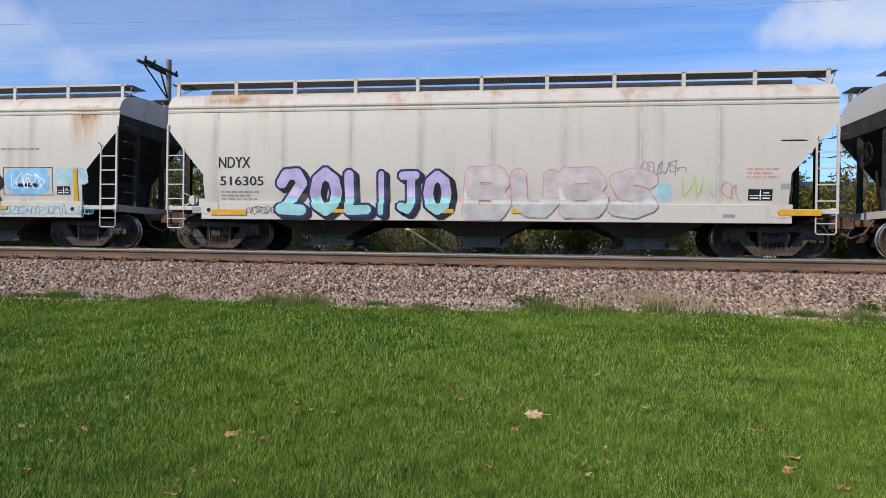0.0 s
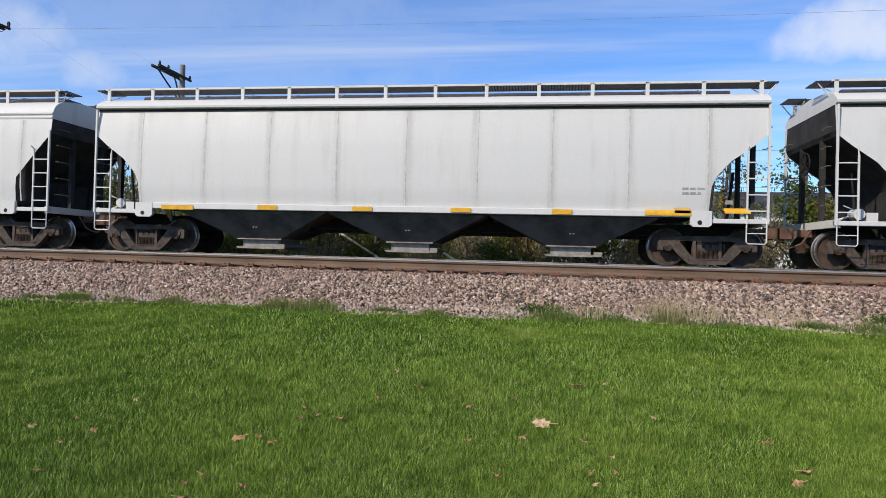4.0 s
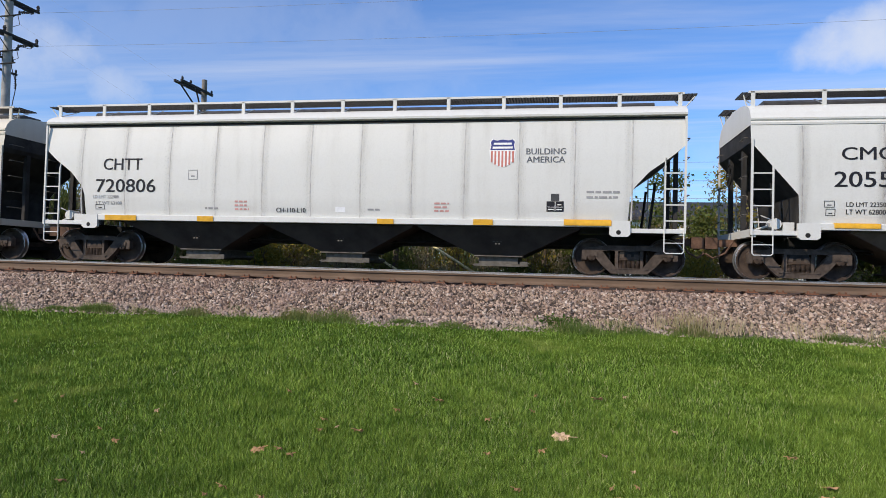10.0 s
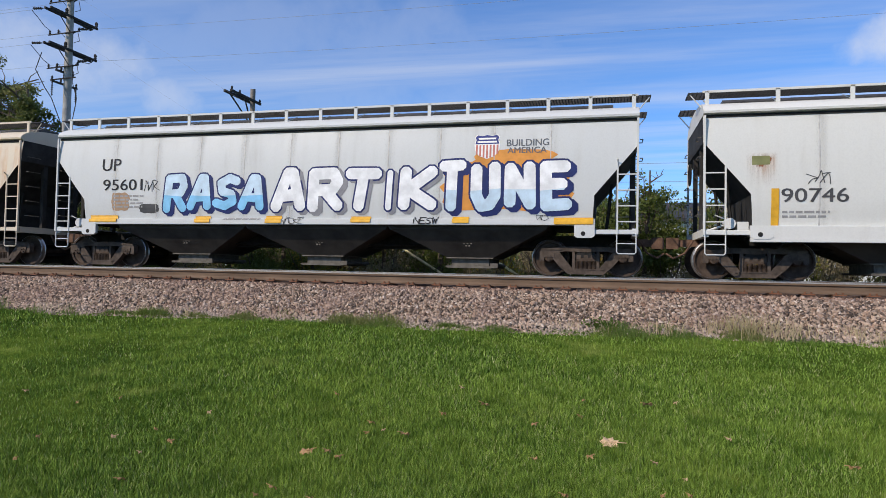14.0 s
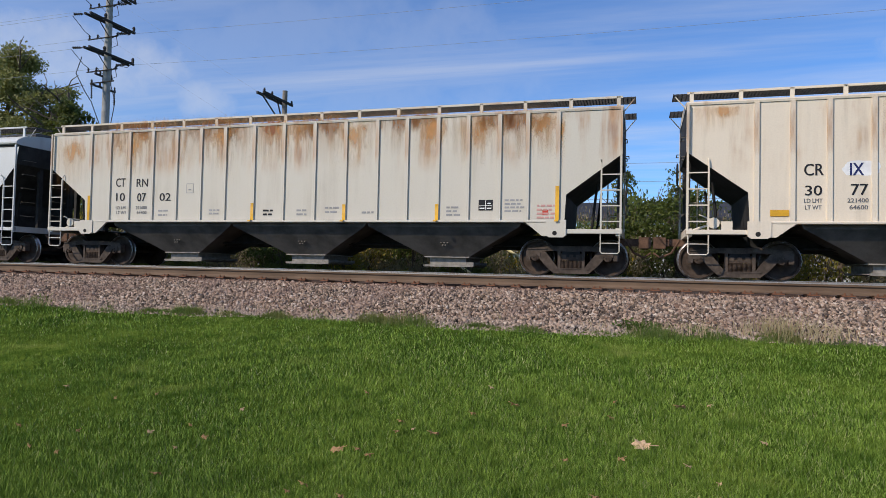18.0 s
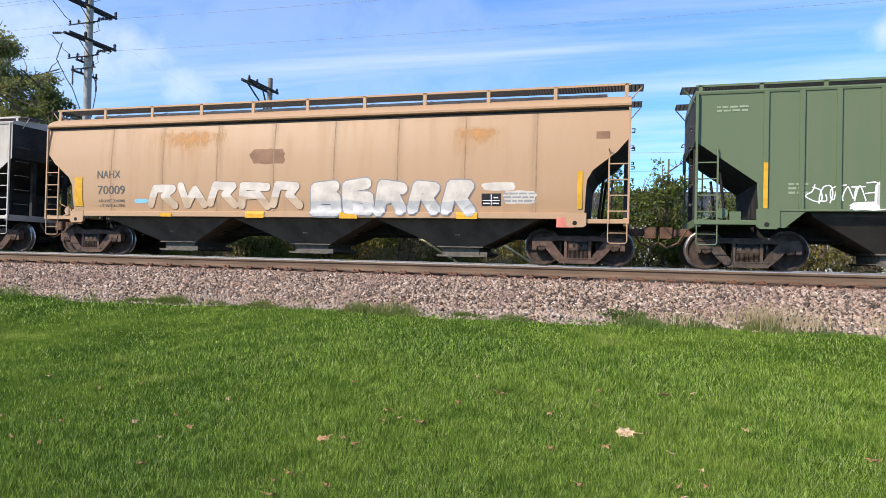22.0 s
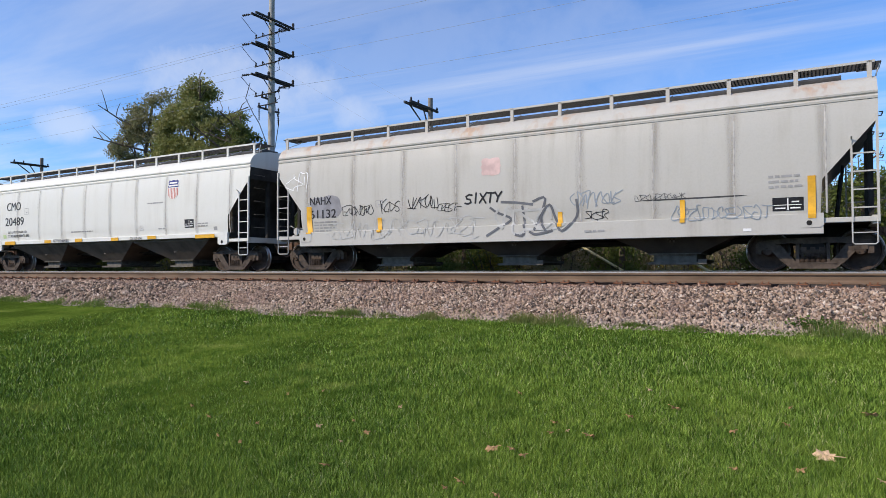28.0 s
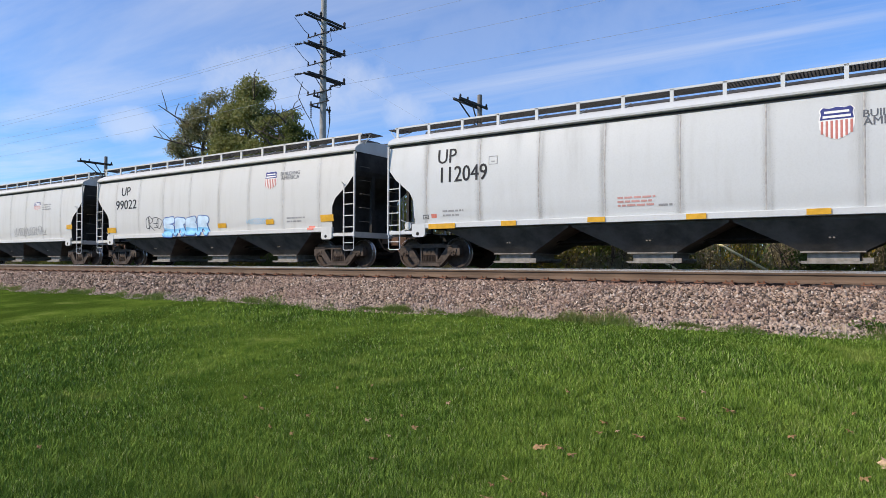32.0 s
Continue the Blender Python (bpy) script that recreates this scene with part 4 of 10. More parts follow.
    bg.lathe([(0.0, -0.16), (0.13, -0.16), (0.13, 0.16), (0.0, 0.16)], (-e + 0.62, -1.2, 1.30), 12, "y")
    bg.tube((-e + 0.2, -1.1, 1.15), (-e + 0.62, -1.1, 1.3), 0.03, 6)
    bg.box(-e + 0.78, -e + 1.02, -1.35, -1.1, 1.06, 1.34)
    bg.tube((-e + 1.0, -1.3, 1.2), (-e + 0.3, -1.3, 1.5), 0.015, 5)
    part("brake_cylinder", bg.data("brake_cylinder", spec.get("gear", trim)), car)
    bw = Mesh()
    for i in range(16):
        a, b = 2 * math.pi * i / 16, 2 * math.pi * (i + 1) / 16
        bw.tube((-e - 0.13, -0.2 + 0.27 * math.cos(a), 2.6 + 0.27 * math.sin(a)), (-e - 0.13, -0.2 + 0.27 * math.cos(b), 2.6 + 0.27 * math.sin(b)), 0.018, 5)
    for i in range(4):
        a = math.pi * i / 4
        bw.tube((-e - 0.13, -0.2 - 0.26 * math.cos(a), 2.6 - 0.26 * math.sin(a)), (-e - 0.13, -0.2 + 0.26 * math.cos(a), 2.6 + 0.26 * math.sin(a)), 0.012, 4)
    part("brake_wheel", bw.data("brake_wheel", M_BLACK), car)
    # ladders and steps at the four corners
    tall = {"ari": 3.25, "smooth": 3.78, "ribbed": 4.05, "barrel": 4.1}[kind]
    lm = ladder_mesh(tall).data("ladder", trim)
    sm = step_mesh().data("sill_step", spec.get("step", trim))
    for q in (-1, 1):
        for s in (-1, 1):
            for nm, d in (("ladder", lm), ("sill_step", sm)):
                ob = part(nm, d, car, at=(q * (e - 0.03), s * (1.60 if kind != "ribbed" else 1.57), 0))
                ob.rotation_euler = (0, 0, 0 if q < 0 else math.pi)
                if nm == "ladder":
                    for z in (1.32, 1.695, 2.07, 2.445):
                        part("rung", cached(("rung", trim.name), lambda: Mesh().box(0.0, 0.46, -0.014, 0.014, -0.014, 0.014).data("rung", trim)), ob, at=(0, 0, z))
    # hoppers
    nh = spec.get("hoppers", 3)
    x0 = e - ci - 1.05
    w = 2 * x0 / nh
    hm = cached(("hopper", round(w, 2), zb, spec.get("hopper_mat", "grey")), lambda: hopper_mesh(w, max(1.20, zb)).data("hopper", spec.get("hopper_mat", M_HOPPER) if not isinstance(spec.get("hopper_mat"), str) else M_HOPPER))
    gm = cached(("gate", "hopper_mat" in spec), lambda: gate_mesh().data("gate", M_GATE_DARK if "hopper_mat" in spec else M_GATE))
    lg = cached("lug", lambda: lug_mesh().data("bracket", M_GATE_DARK))
    for i in range(nh):
        x = -x0 + w * (i + 0.5)
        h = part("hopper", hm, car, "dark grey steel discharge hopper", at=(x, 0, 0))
        part("outlet_gate", gm, h)
        br = part("bracket", lg, h, at=(0, -1.165, 0.74))
        br.rotation_euler = (radians(-37), 0, 0)
    part("centre_sill", cached(("csill", lb), lambda: Mesh().box(-e + 0.1, e - 0.1, -0.30, 0.30, 0.66, 1.04).data("centre_sill", M_BLACK)), car)
    part("train_line", cached(("pipe", lb), lambda: Mesh().tube((-e + 1.2, -0.55, 0.75), (e - 1.2, -0.55, 0.75), 0.03, 6).data("train_line", M_BLACK)), car)
    for q in (-1, 1):
        make_truck(car, q * (e - 1.22), centre, spec.get("rusty", False))
    return car


M_STAIN = seam_stain("seam_stain", (0.26, 0.235, 0.20), 0.20)
M_STAIN_FAINT = seam_stain("seam_stain_faint", (0.30, 0.28, 0.25), 0.07)
M_STAIN_DARK = seam_stain("seam_stain_dark", (0.20, 0.175, 0.145), 0.34)
M_SEAM = plain("seam_grime", (0.47, 0.46, 0.44), 0.65, vary=0.25)
M_SEAM_DARK = plain("seam_grime_dark", (0.40, 0.385, 0.365), 0.65, vary=0.3)
M_SEAM_TAN = plain("seam_tan", (0.33, 0.205, 0.118), 0.7, vary=0.25)
RIB_X = (-7.16, -6.43, -5.70, -4.85, -4.0, -3.16, -2.34, -1.39, -0.44, 0.52, 1.45, 2.37, 3.21, 4.07, 4.87, 5.69, 6.4, 7.15)


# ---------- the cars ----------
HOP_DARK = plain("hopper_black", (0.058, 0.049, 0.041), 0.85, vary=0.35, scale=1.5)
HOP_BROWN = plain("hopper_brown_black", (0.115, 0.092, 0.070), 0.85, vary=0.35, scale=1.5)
P_GREY = car_paint("paint_light_grey", (0.50, 0.50, 0.49), 0.30, seed=1)
P_GREY2 = car_paint("paint_pale_grey", (0.56, 0.565, 0.56), 0.25, seed=2)
P_WHITE = car_paint("paint_white", (0.62, 0.63, 0.62), 0.22, seed=3)
P_SILVER = car_paint("paint_silver_grey", (0.54, 0.565, 0.585), 0.22, seed=4)
P_CREAM = car_paint("paint_cream", (0.58, 0.545, 0.475), 0.35, seed=5)
P_NDYX = car_paint("paint_dusty_grey", (0.54, 0.515, 0.48), 0.35, 0.18, (3.3, 4.3), seed=6)
P_NDYX2 = car_paint("paint_dusty_grey_rust", (0.54, 0.515, 0.48), 0.40, 0.55, (3.4, 4.3), seed=7.6)
P_SSW = car_paint("paint_old_grey", (0.44, 0.44, 0.435), 0.40, 0.25, (3.5, 4.3), seed=8)
P_CNW = car_paint("paint_rusted_white", (0.63, 0.61, 0.57), 0.25, 1.0, (2.3, 4.1), seed=9, band=(2.12, (0.52, 0.53, 0.50)), tones=((0.45, 0.20, 0.08), (0.22, 0.08, 0.035)), run=3.0)
P_RUSTWHITE = car_paint("paint_rust_streaked_white", (0.71, 0.635, 0.53), 0.35, 0.6, (2.3, 4.3), seed=10)
P_CTRN = car_paint("paint_grey_rust_streaks", (0.56, 0.535, 0.475), 0.30, 0.7, (2.5, 4.4), seed=11)
P_ORANGE = car_paint("paint_rusted_tan", (0.60, 0.53, 0.43), 0.40, 1.1, (1.0, 3.5), seed=12, tones=((0.56, 0.33, 0.15), (0.43, 0.21, 0.085)))
P_GREEN = car_paint("paint_olive_green", (0.102, 0.142, 0.072), 0.30, 0.0, (2.0, 4.0), seed=13)
P_TAN = car_paint("paint_tan", (0.42, 0.27, 0.155), 0.35, 0.0, (1.3, 4.0), seed=14, dirt_colour=(0.25, 0.13, 0.08))
P_OLDGREY = car_paint("paint_mottled_grey", (0.47, 0.46, 0.43), 0.95, 0.25, (1.4, 4.3), seed=15)
P_85689 = car_paint("paint_pale_rust_left", (0.565, 0.57, 0.555), 0.60, 0.15, (2.2, 4.2), seed=16)
P_RIB_WHITE = car_paint("paint_rib_white", (0.68, 0.68, 0.66), 0.45, 0.25, (1.4, 4.2), seed=21)
P_NAHX = car_paint("paint_dull_grey", (0.43, 0.425, 0.41), 0.40, 0.15, (3.3, 4.3), seed=17)

CARS = [
    dict(left=8.20, right=25.20, sill=1.15, kind="ari", cut="diag", paint=P_GREY, label="grey covered hopper car at the head of the view"),
    dict(left=-9.57, right=6.85, sill=0.79, kind="ari", cut="diag", paint=P_NDYX, hopper_mat=HOP_DARK, posts=11, seams=(-6.82, 1.775, 8), label="dusty light grey covered hopper car with purple and pink graffiti"),
    dict(left=-27.36, right=-10.96, sill=0.8, kind="ari", cut="diag", paint=P_NDYX2, hopper_mat=HOP_DARK, posts=11, seams=(-6.82, 1.775, 8), label="dusty grey covered hopper car with large blue graffiti"),
    dict(left=-45.78, right=-28.72, sill=1.19, kind="smooth", cut="bow", paint=P_GREY2, posts=14, seams=(-7.2, 1.815, 9), label="pale grey covered hopper car with red and white scrawl"),
    dict(left=-64.19, right=-47.16, sill=1.14, kind="smooth", cut="bow", paint=P_GREY2, posts=14, hopper_mat=HOP_DARK, seams=(-7.2, 1.8, 9), label="pale grey covered hopper car with white bubble graffiti"),
    dict(left=-82.70, right=-65.58, sill=1.15, kind="smooth", cut="bow", paint=P_GREY2, posts=14, seams=(-7.2, 1.8, 9), label="pale grey covered hopper car with a shield emblem"),
    dict(left=-101.35, right=-84.06, sill=1.15, kind="ari", cut="diag", paint=P_GREY2, posts=12, hopper_mat=HOP_BROWN, seams=(-7.45, 1.69, 10), label="clean light grey covered hopper car"),
    dict(left=-119.06, right=-102.70, sill=0.91, kind="barrel", cut="barrel", paint=P_CNW, posts=14, hoppers=4, hopper_mat=HOP_DARK, rusty=True, label="white round-sided hopper car with heavy rust streaks"),
    dict(left=-136.07, right=-120.54, sill=0.83, kind="ari", cut="diag", paint=P_SSW, posts=11, hopper_mat=HOP_DARK, seams=(-5.89, 1.87, 7), seam=M_SEAM_DARK, label="old grey covered hopper car with big black letters sprayed on it"),
    dict(left=-154.33, right=-137.46, sill=1.36, kind="smooth", cut="diag", paint=P_GREY, posts=11, hopper_mat=HOP_BROWN, seams=(-7.0, 1.405, 11), seam=M_SEAM_DARK, label="light grey covered hopper car with dark seams and a shield emblem"),
    dict(left=-172.91, right=-155.71, sill=1.15, kind="ari", cut="diag", paint=P_WHITE, posts=12, hopper_mat=HOP_BROWN, seams=(-7.5, 1.685, 10), seam=M_SEAM_DARK, label="clean white covered hopper car with a shield emblem"),
    dict(left=-191.45, right=-174.30, sill=1.15, kind="smooth", cut="bow", paint=P_WHITE, posts=13, hopper_mat=HOP_DARK, seams=(-7.4, 1.34, 12), label="white covered hopper car with yellow sill marks"),
    dict(left=-210.10, right=-192.86, sill=1.17, kind="ari", cut="bow", paint=P_CREAM, posts=13, hopper_mat=HOP_BROWN, seams=(-6.53, 1.655, 9), label="cream covered hopper car with black spray tags"),
    dict(left=-228.68, right=-211.48, sill=1.16, kind="smooth", cut="bow", paint=P_CREAM, posts=17, hopper_mat=HOP_BROWN, seams=(-7.29, 1.83, 9), label="cream covered hopper car with a shield emblem and a grey tag"),
    dict(left=-247.09, right=-230.06, sill=0.86, kind="smooth", cut="diag", paint=P_WHITE, posts=12, hopper_mat=HOP_DARK, seams=(-6.1, 2.44, 6), label="white covered hopper car with a large slogan and black graffiti"),
    dict(left=-265.15, right=-248.50, sill=1.23, kind="smooth", cut="diag", paint=P_SILVER, posts=17, hopper_mat=HOP_DARK, seams=(-6.25, 1.39, 10), label="silver grey covered hopper car with blue and white graffiti"),
    dict(left=-283.18, right=-266.51, sill=1.15, kind="smooth", cut="diag", paint=P_ORANGE, posts=14, hopper_mat=HOP_BROWN, seams=(-6.3, 1.4, 10), label="rusted cream covered hopper car with orange stains"),
    dict(left=-301.61, right=-284.54, sill=1.17, kind="ari", cut="diag", paint=P_GREY2, posts=13, hopper_mat=HOP_BROWN, seams=(-6.6, 1.7, 9), label="grey covered hopper car with huge white and black graffiti"),
    dict(left=-320.37, right=-303.07, sill=1.26, kind="ribbed", cut="ribbed", paint=P_RUSTWHITE, posts=17, label="off-white ribbed hopper car with faint rust"),
    dict(left=-339.15, right=-321.79, sill=1.29, kind="ribbed", cut="ribbed", paint=P_CTRN, posts=16, label="grey ribbed hopper car with orange rust at the top"),
    dict(left=-357.19, right=-340.55, sill=1.25, kind="smooth", cut="diag", paint=P_SILVER, posts=16, seams=(-6.25, 1.26, 11), label="silver grey covered hopper car with a shield emblem"),
    dict(left=-374.54, right=-358.60, sill=1.19, kind="smooth", cut="knee", paint=P_SILVER, posts=14, seams=(-6.12, 1.757, 8), seam=M_SEAM_DARK, label="silver grey covered hopper car with red scrawl"),
    dict(left=-393.26, right=-375.96, sill=1.32, kind="ribbed", cut="ribbed", paint=P_GREEN, board=-0.13, posts=14, hopper_mat=HOP_DARK, label="olive green ribbed hopper car with white graffiti"),
    dict(left=-411.92, right=-394.69, sill=1.12, kind="smooth", cut="knee", paint=P_TAN, posts=11, rusty=True, hopper_mat=HOP_BROWN, seams=(-6.2, 1.8, 8), seam=M_SEAM_TAN, label="faded tan covered hopper car with pale graffiti"),
    dict(left=-430.62, right=-413.40, sill=1.31, kind="ribbed", cut="ribbed", paint=P_OLDGREY, rib_size=(0.062, 0.035), board=-0.13, posts=15, hopper_mat=HOP_BROWN, rusty=True, label="mottled grey ribbed hopper car"),
    dict(left=-449.23, right=-432.06, sill=1.33, kind="ribbed", cut="ribbed", paint=P_85689, rib=P_RIB_WHITE, rib_size=(0.068, 0.03), hopper_mat=HOP_DARK, board=-0.13, posts=16, label="pale ribbed hopper car with rust at one end"),
    dict(left=-466.67, right=-450.63, sill=1.23, kind="smooth", cut="diag", paint=P_SILVER, posts=15, seams=(-6.2, 1.5, 9), stain=M_STAIN_FAINT, label="silver grey covered hopper car with black tags"),
    dict(left=-484.52, right=-468.03, sill=1.2, kind="smooth", cut="diag", paint=P_GREY2, posts=14, seams=(-6.4, 1.6, 9), label="pale grey covered hopper car with yellow scrawl"),
    dict(left=-502.47, right=-485.88, sill=1.15, kind="smooth", cut="diag", paint=P_CREAM, posts=13, seams=(-6.99, 1.75, 9), label="cream covered hopper car"),
    dict(left=-520.44, right=-503.86, sill=0.79, kind="ari", cut="diag", paint=P_NAHX, posts=13, hopper_mat=HOP_DARK, seams=(-6.93, 1.785, 9), seam=M_SEAM_DARK, label="dull grey covered hopper car with black spray tags"),
    dict(left=-538.95, right=-521.74, sill=1.2, kind="ari", cut="diag", paint=P_WHITE, posts=14, hopper_mat=HOP_BROWN, seams=(-7.55, 1.69, 10), seam=M_SEAM_DARK, label="white covered hopper car with a shield emblem"),
    dict(left=-556.41, right=-540.29, sill=1.13, kind="smooth", cut="knee", paint=P_CREAM, posts=13, seams=(-6.23, 1.79, 8), label="creamy white covered hopper car with a shield emblem"),
    dict(left=-575.09, right=-557.79, sill=1.15, kind="ari", cut="diag", paint=P_WHITE, posts=13, hopper_mat=HOP_BROWN, seams=(-7.65, 1.7, 10), seam=M_SEAM_DARK, label="white covered hopper car with a grey tag"),
    dict(left=-592.43, right=-576.41, sill=1.18, kind="smooth", cut="knee", paint=P_SILVER, posts=14, seams=(-6.5, 1.845, 8), seam=M_SEAM_DARK, label="silver covered hopper car with a shield emblem"),
    dict(left=-609.58, right=-593.79, sill=1.18, kind="smooth", cut="knee", paint=P_GREY2, posts=14, seams=(-6.3, 1.8, 8), label="pale grey covered hopper car with blue graffiti"),
    dict(left=-627.20, right=-610.88, sill=1.15, kind="smooth", cut="knee", paint=P_GREY2, posts=14, seams=(-6.5, 1.8, 8), label="pale grey covered hopper car with grey scrawl"),
]
TRAIN = [(spec, make_car(spec)) for spec in CARS]


# ---------- lettering, emblems and spray paint ----------
def ink(name, rgb, rough=0.55):
    """Spray paint or stencil enamel, worn in spots."""
    return plain("ink_" + name, rgb, rough, vary=0.18, scale=3.0)


INKS = {n: ink(n, c) for n, c in dict(
    k=(0.018, 0.018, 0.022), grey=(0.30, 0.30, 0.30), grey2=(0.12, 0.125, 0.14), grey3=(0.24, 0.24, 0.26), dim=(0.12, 0.115, 0.105), char=(0.065, 0.065, 0.068),
    white=(0.78, 0.79, 0.80), whitep=(0.60, 0.60, 0.59), palew=(0.58, 0.53, 0.46), red=(0.52, 0.06, 0.04), redp=(0.60, 0.20, 0.15), pinks=(0.55, 0.30, 0.27),
    pinkp=(0.58, 0.42, 0.40), pink=(0.58, 0.40, 0.38), pale=(0.52, 0.47, 0.47), maroon=(0.27, 0.05, 0.05), orange=(0.62, 0.27, 0.06), orange2=(0.5, 0.2, 0.06),
    lilac=(0.42, 0.37, 0.58), aqua=(0.28, 0.55, 0.56), cyan=(0.20, 0.52, 0.68), cyanp=(0.36, 0.55, 0.60), sky=(0.22, 0.50, 0.75), paleblue=(0.52, 0.66, 0.78),
    hollow=(0.16, 0.15, 0.145), navy=(0.02, 0.03, 0.12), blue=(0.045, 0.10, 0.33), slate=(0.26, 0.30, 0.34), moss=(0.20, 0.21, 0.09), lime=(0.42, 0.58, 0.16), limep=(0.48, 0.62, 0.32),
    palegreen=(0.28, 0.33, 0.22), rustp=(0.36, 0.24, 0.15), rustd=(0.085, 0.055, 0.040), tanp=(0.52, 0.40, 0.28), tand=(0.24, 0.135, 0.08), greyp=(0.44, 0.44, 0.43), yellowp=(0.55, 0.50, 0.22)).items()}
LINES = {"navy": "navy", "pinkline": "pinks", "yellowl": "yellowp", "blueline": "blue", "blackline": "k", "slateline": "grey3", "whiteline": "white", "redline": "red",
         "limel": "lime", "navyline": "navy", "purpleline": "navy", "charline": "char", "greenline": "moss", "tanline": "tand"}


def skin_y(kind, z, top):
    if z < top + 0.002:
        return 1.636
    return side_y(kind, z)


def lay(name, polys, car, spec, mat, lift, label="", parent=None):
    """Flat shapes given in x and z, laid on the near side of a car, a few millimetres proud."""
    bm = bmesh.new()
    for i, poly in enumerate(polys):
        vs = [bm.verts.new((x, -0.0004 * (i % 7), z)) for x, z in poly]
        try:
            bm.faces.new(vs)
        except ValueError:
            pass
    return finish(bm, name, car, spec, mat, lift, label, parent)


def finish(bm, name, car, spec, mat, lift, label, parent):
    zs = [v.co.z for v in bm.verts]
    if not zs:
        return None
    lo, hi = min(zs), max(zs)
    top = sill_top(spec)
    cuts = [c for c in (top + 0.0015, top + 0.0025) if lo < c < hi]
    if spec["kind"] != "ribbed":
        cuts += [z for _, z in SIDES[spec["kind"]] if lo + 0.001 < z < hi - 0.001]
    for c in cuts:
        bmesh.ops.bisect_plane(bm, geom=list(bm.verts) + list(bm.edges) + list(bm.faces), plane_co=(0, 0, c), plane_no=(0, 0, 1))
    for v in bm.verts:
        v.co.y -= skin_y(spec["kind"], v.co.z, top) + lift
    bmesh.ops.recalc_face_normals(bm, faces=list(bm.faces))
    me = bpy.data.meshes.new(name)
    bm.to_mesh(me)
    bm.free()
    me.materials.append(mat)
    me.shade_smooth()
    ob = part(name, me, parent or car, label)
    return ob


def glyphs(text, bold, spacing=1.0):
    """Text as a mesh of size one, with the corners of its box."""
    key = ("glyphs", text, bold, spacing)
    if key not in CACHE:
        cu = bpy.data.curves.new("letters", "FONT")
        cu.body, cu.size, cu.offset, cu.resolution_u, cu.space_character = text, 1.0, bold, 3, spacing
        tmp = bpy.data.objects.new("letters", cu)
        me = bpy.data.meshes.new_from_object(tmp)
        co = [(v.co.x, v.co.y) for v in me.vertices]
        fs = [tuple(p.vertices) for p in me.polygons]
        bpy.data.objects.remove(tmp)
        bpy.data.meshes.remove(me)
        bpy.data.curves.remove(cu)
        xs, ys = [c[0] for c in co], [c[1] for c in co]
        CACHE[key] = (co, fs, min(xs), max(xs), min(ys), max(ys))
    return CACHE[key]


def text_in(bm, text, x0, z0, x1, z1, bold=0.0, tilt=0.0, ref=None, pad=0.0):
    co, fs, ax, bx, ay, by = glyphs(text, bold)
    if ref is not None:
        _, _, ax, bx, ay, by = glyphs(text, ref)
    sx, sz = (x1 - x0) / (bx - ax), (z1 - z0) / (by - ay)
    cx, cz = (x0 + x1) / 2, (z0 + z1) / 2
    ca, sa = math.cos(tilt), math.sin(tilt)
    vs = []
    for x, y in co:
        u, w = x0 + (x - ax) * sx - cx, z0 + (y - ay) * sz - cz
        vs.append(bm.verts.new((cx + ca * u - sa * w, 0, cz + sa * u + ca * w)))
    for f in fs:
        try:
            bm.faces.new([vs[i] for i in f])
        except ValueError:
            pass


def ribbon(pts, w):
    """A band of width w along a line in x and z, joined at its bends."""
    n = len(pts)
    left, right = [], []
    for i, (x, z) in enumerate(pts):
        ax, az = pts[max(i - 1, 0)]
        bx, bz = pts[min(i + 1, n - 1)]
        d = math.hypot(bx - ax, bz - az) or 1e-6
        nx, nz = -(bz - az) / d * w / 2, (bx - ax) / d * w / 2
        left.append((x + nx, z + nz)), right.append((x - nx, z - nz))
    return [[right[i], right[i + 1], left[i + 1], left[i]] for i in range(n - 1)]


def band(bm, pts, w, k=0):
    """The same band welded into one strip that rises slowly, so that it may cross itself."""
    quads = ribbon(pts, w)
    prev = None
    for i, q in enumerate(quads):
        if prev is None:
            prev = [bm.verts.new((x, -0.0008 * k - 0.00005 * i, z)) for x, z in (q[3], q[0])]
        nxt = [bm.verts.new((x, -0.0008 * k - 0.00005 * (i + 1), z)) for x, z in (q[2], q[1])]
        bm.faces.new([prev[1], nxt[1], nxt[0], prev[0]])
        prev = nxt


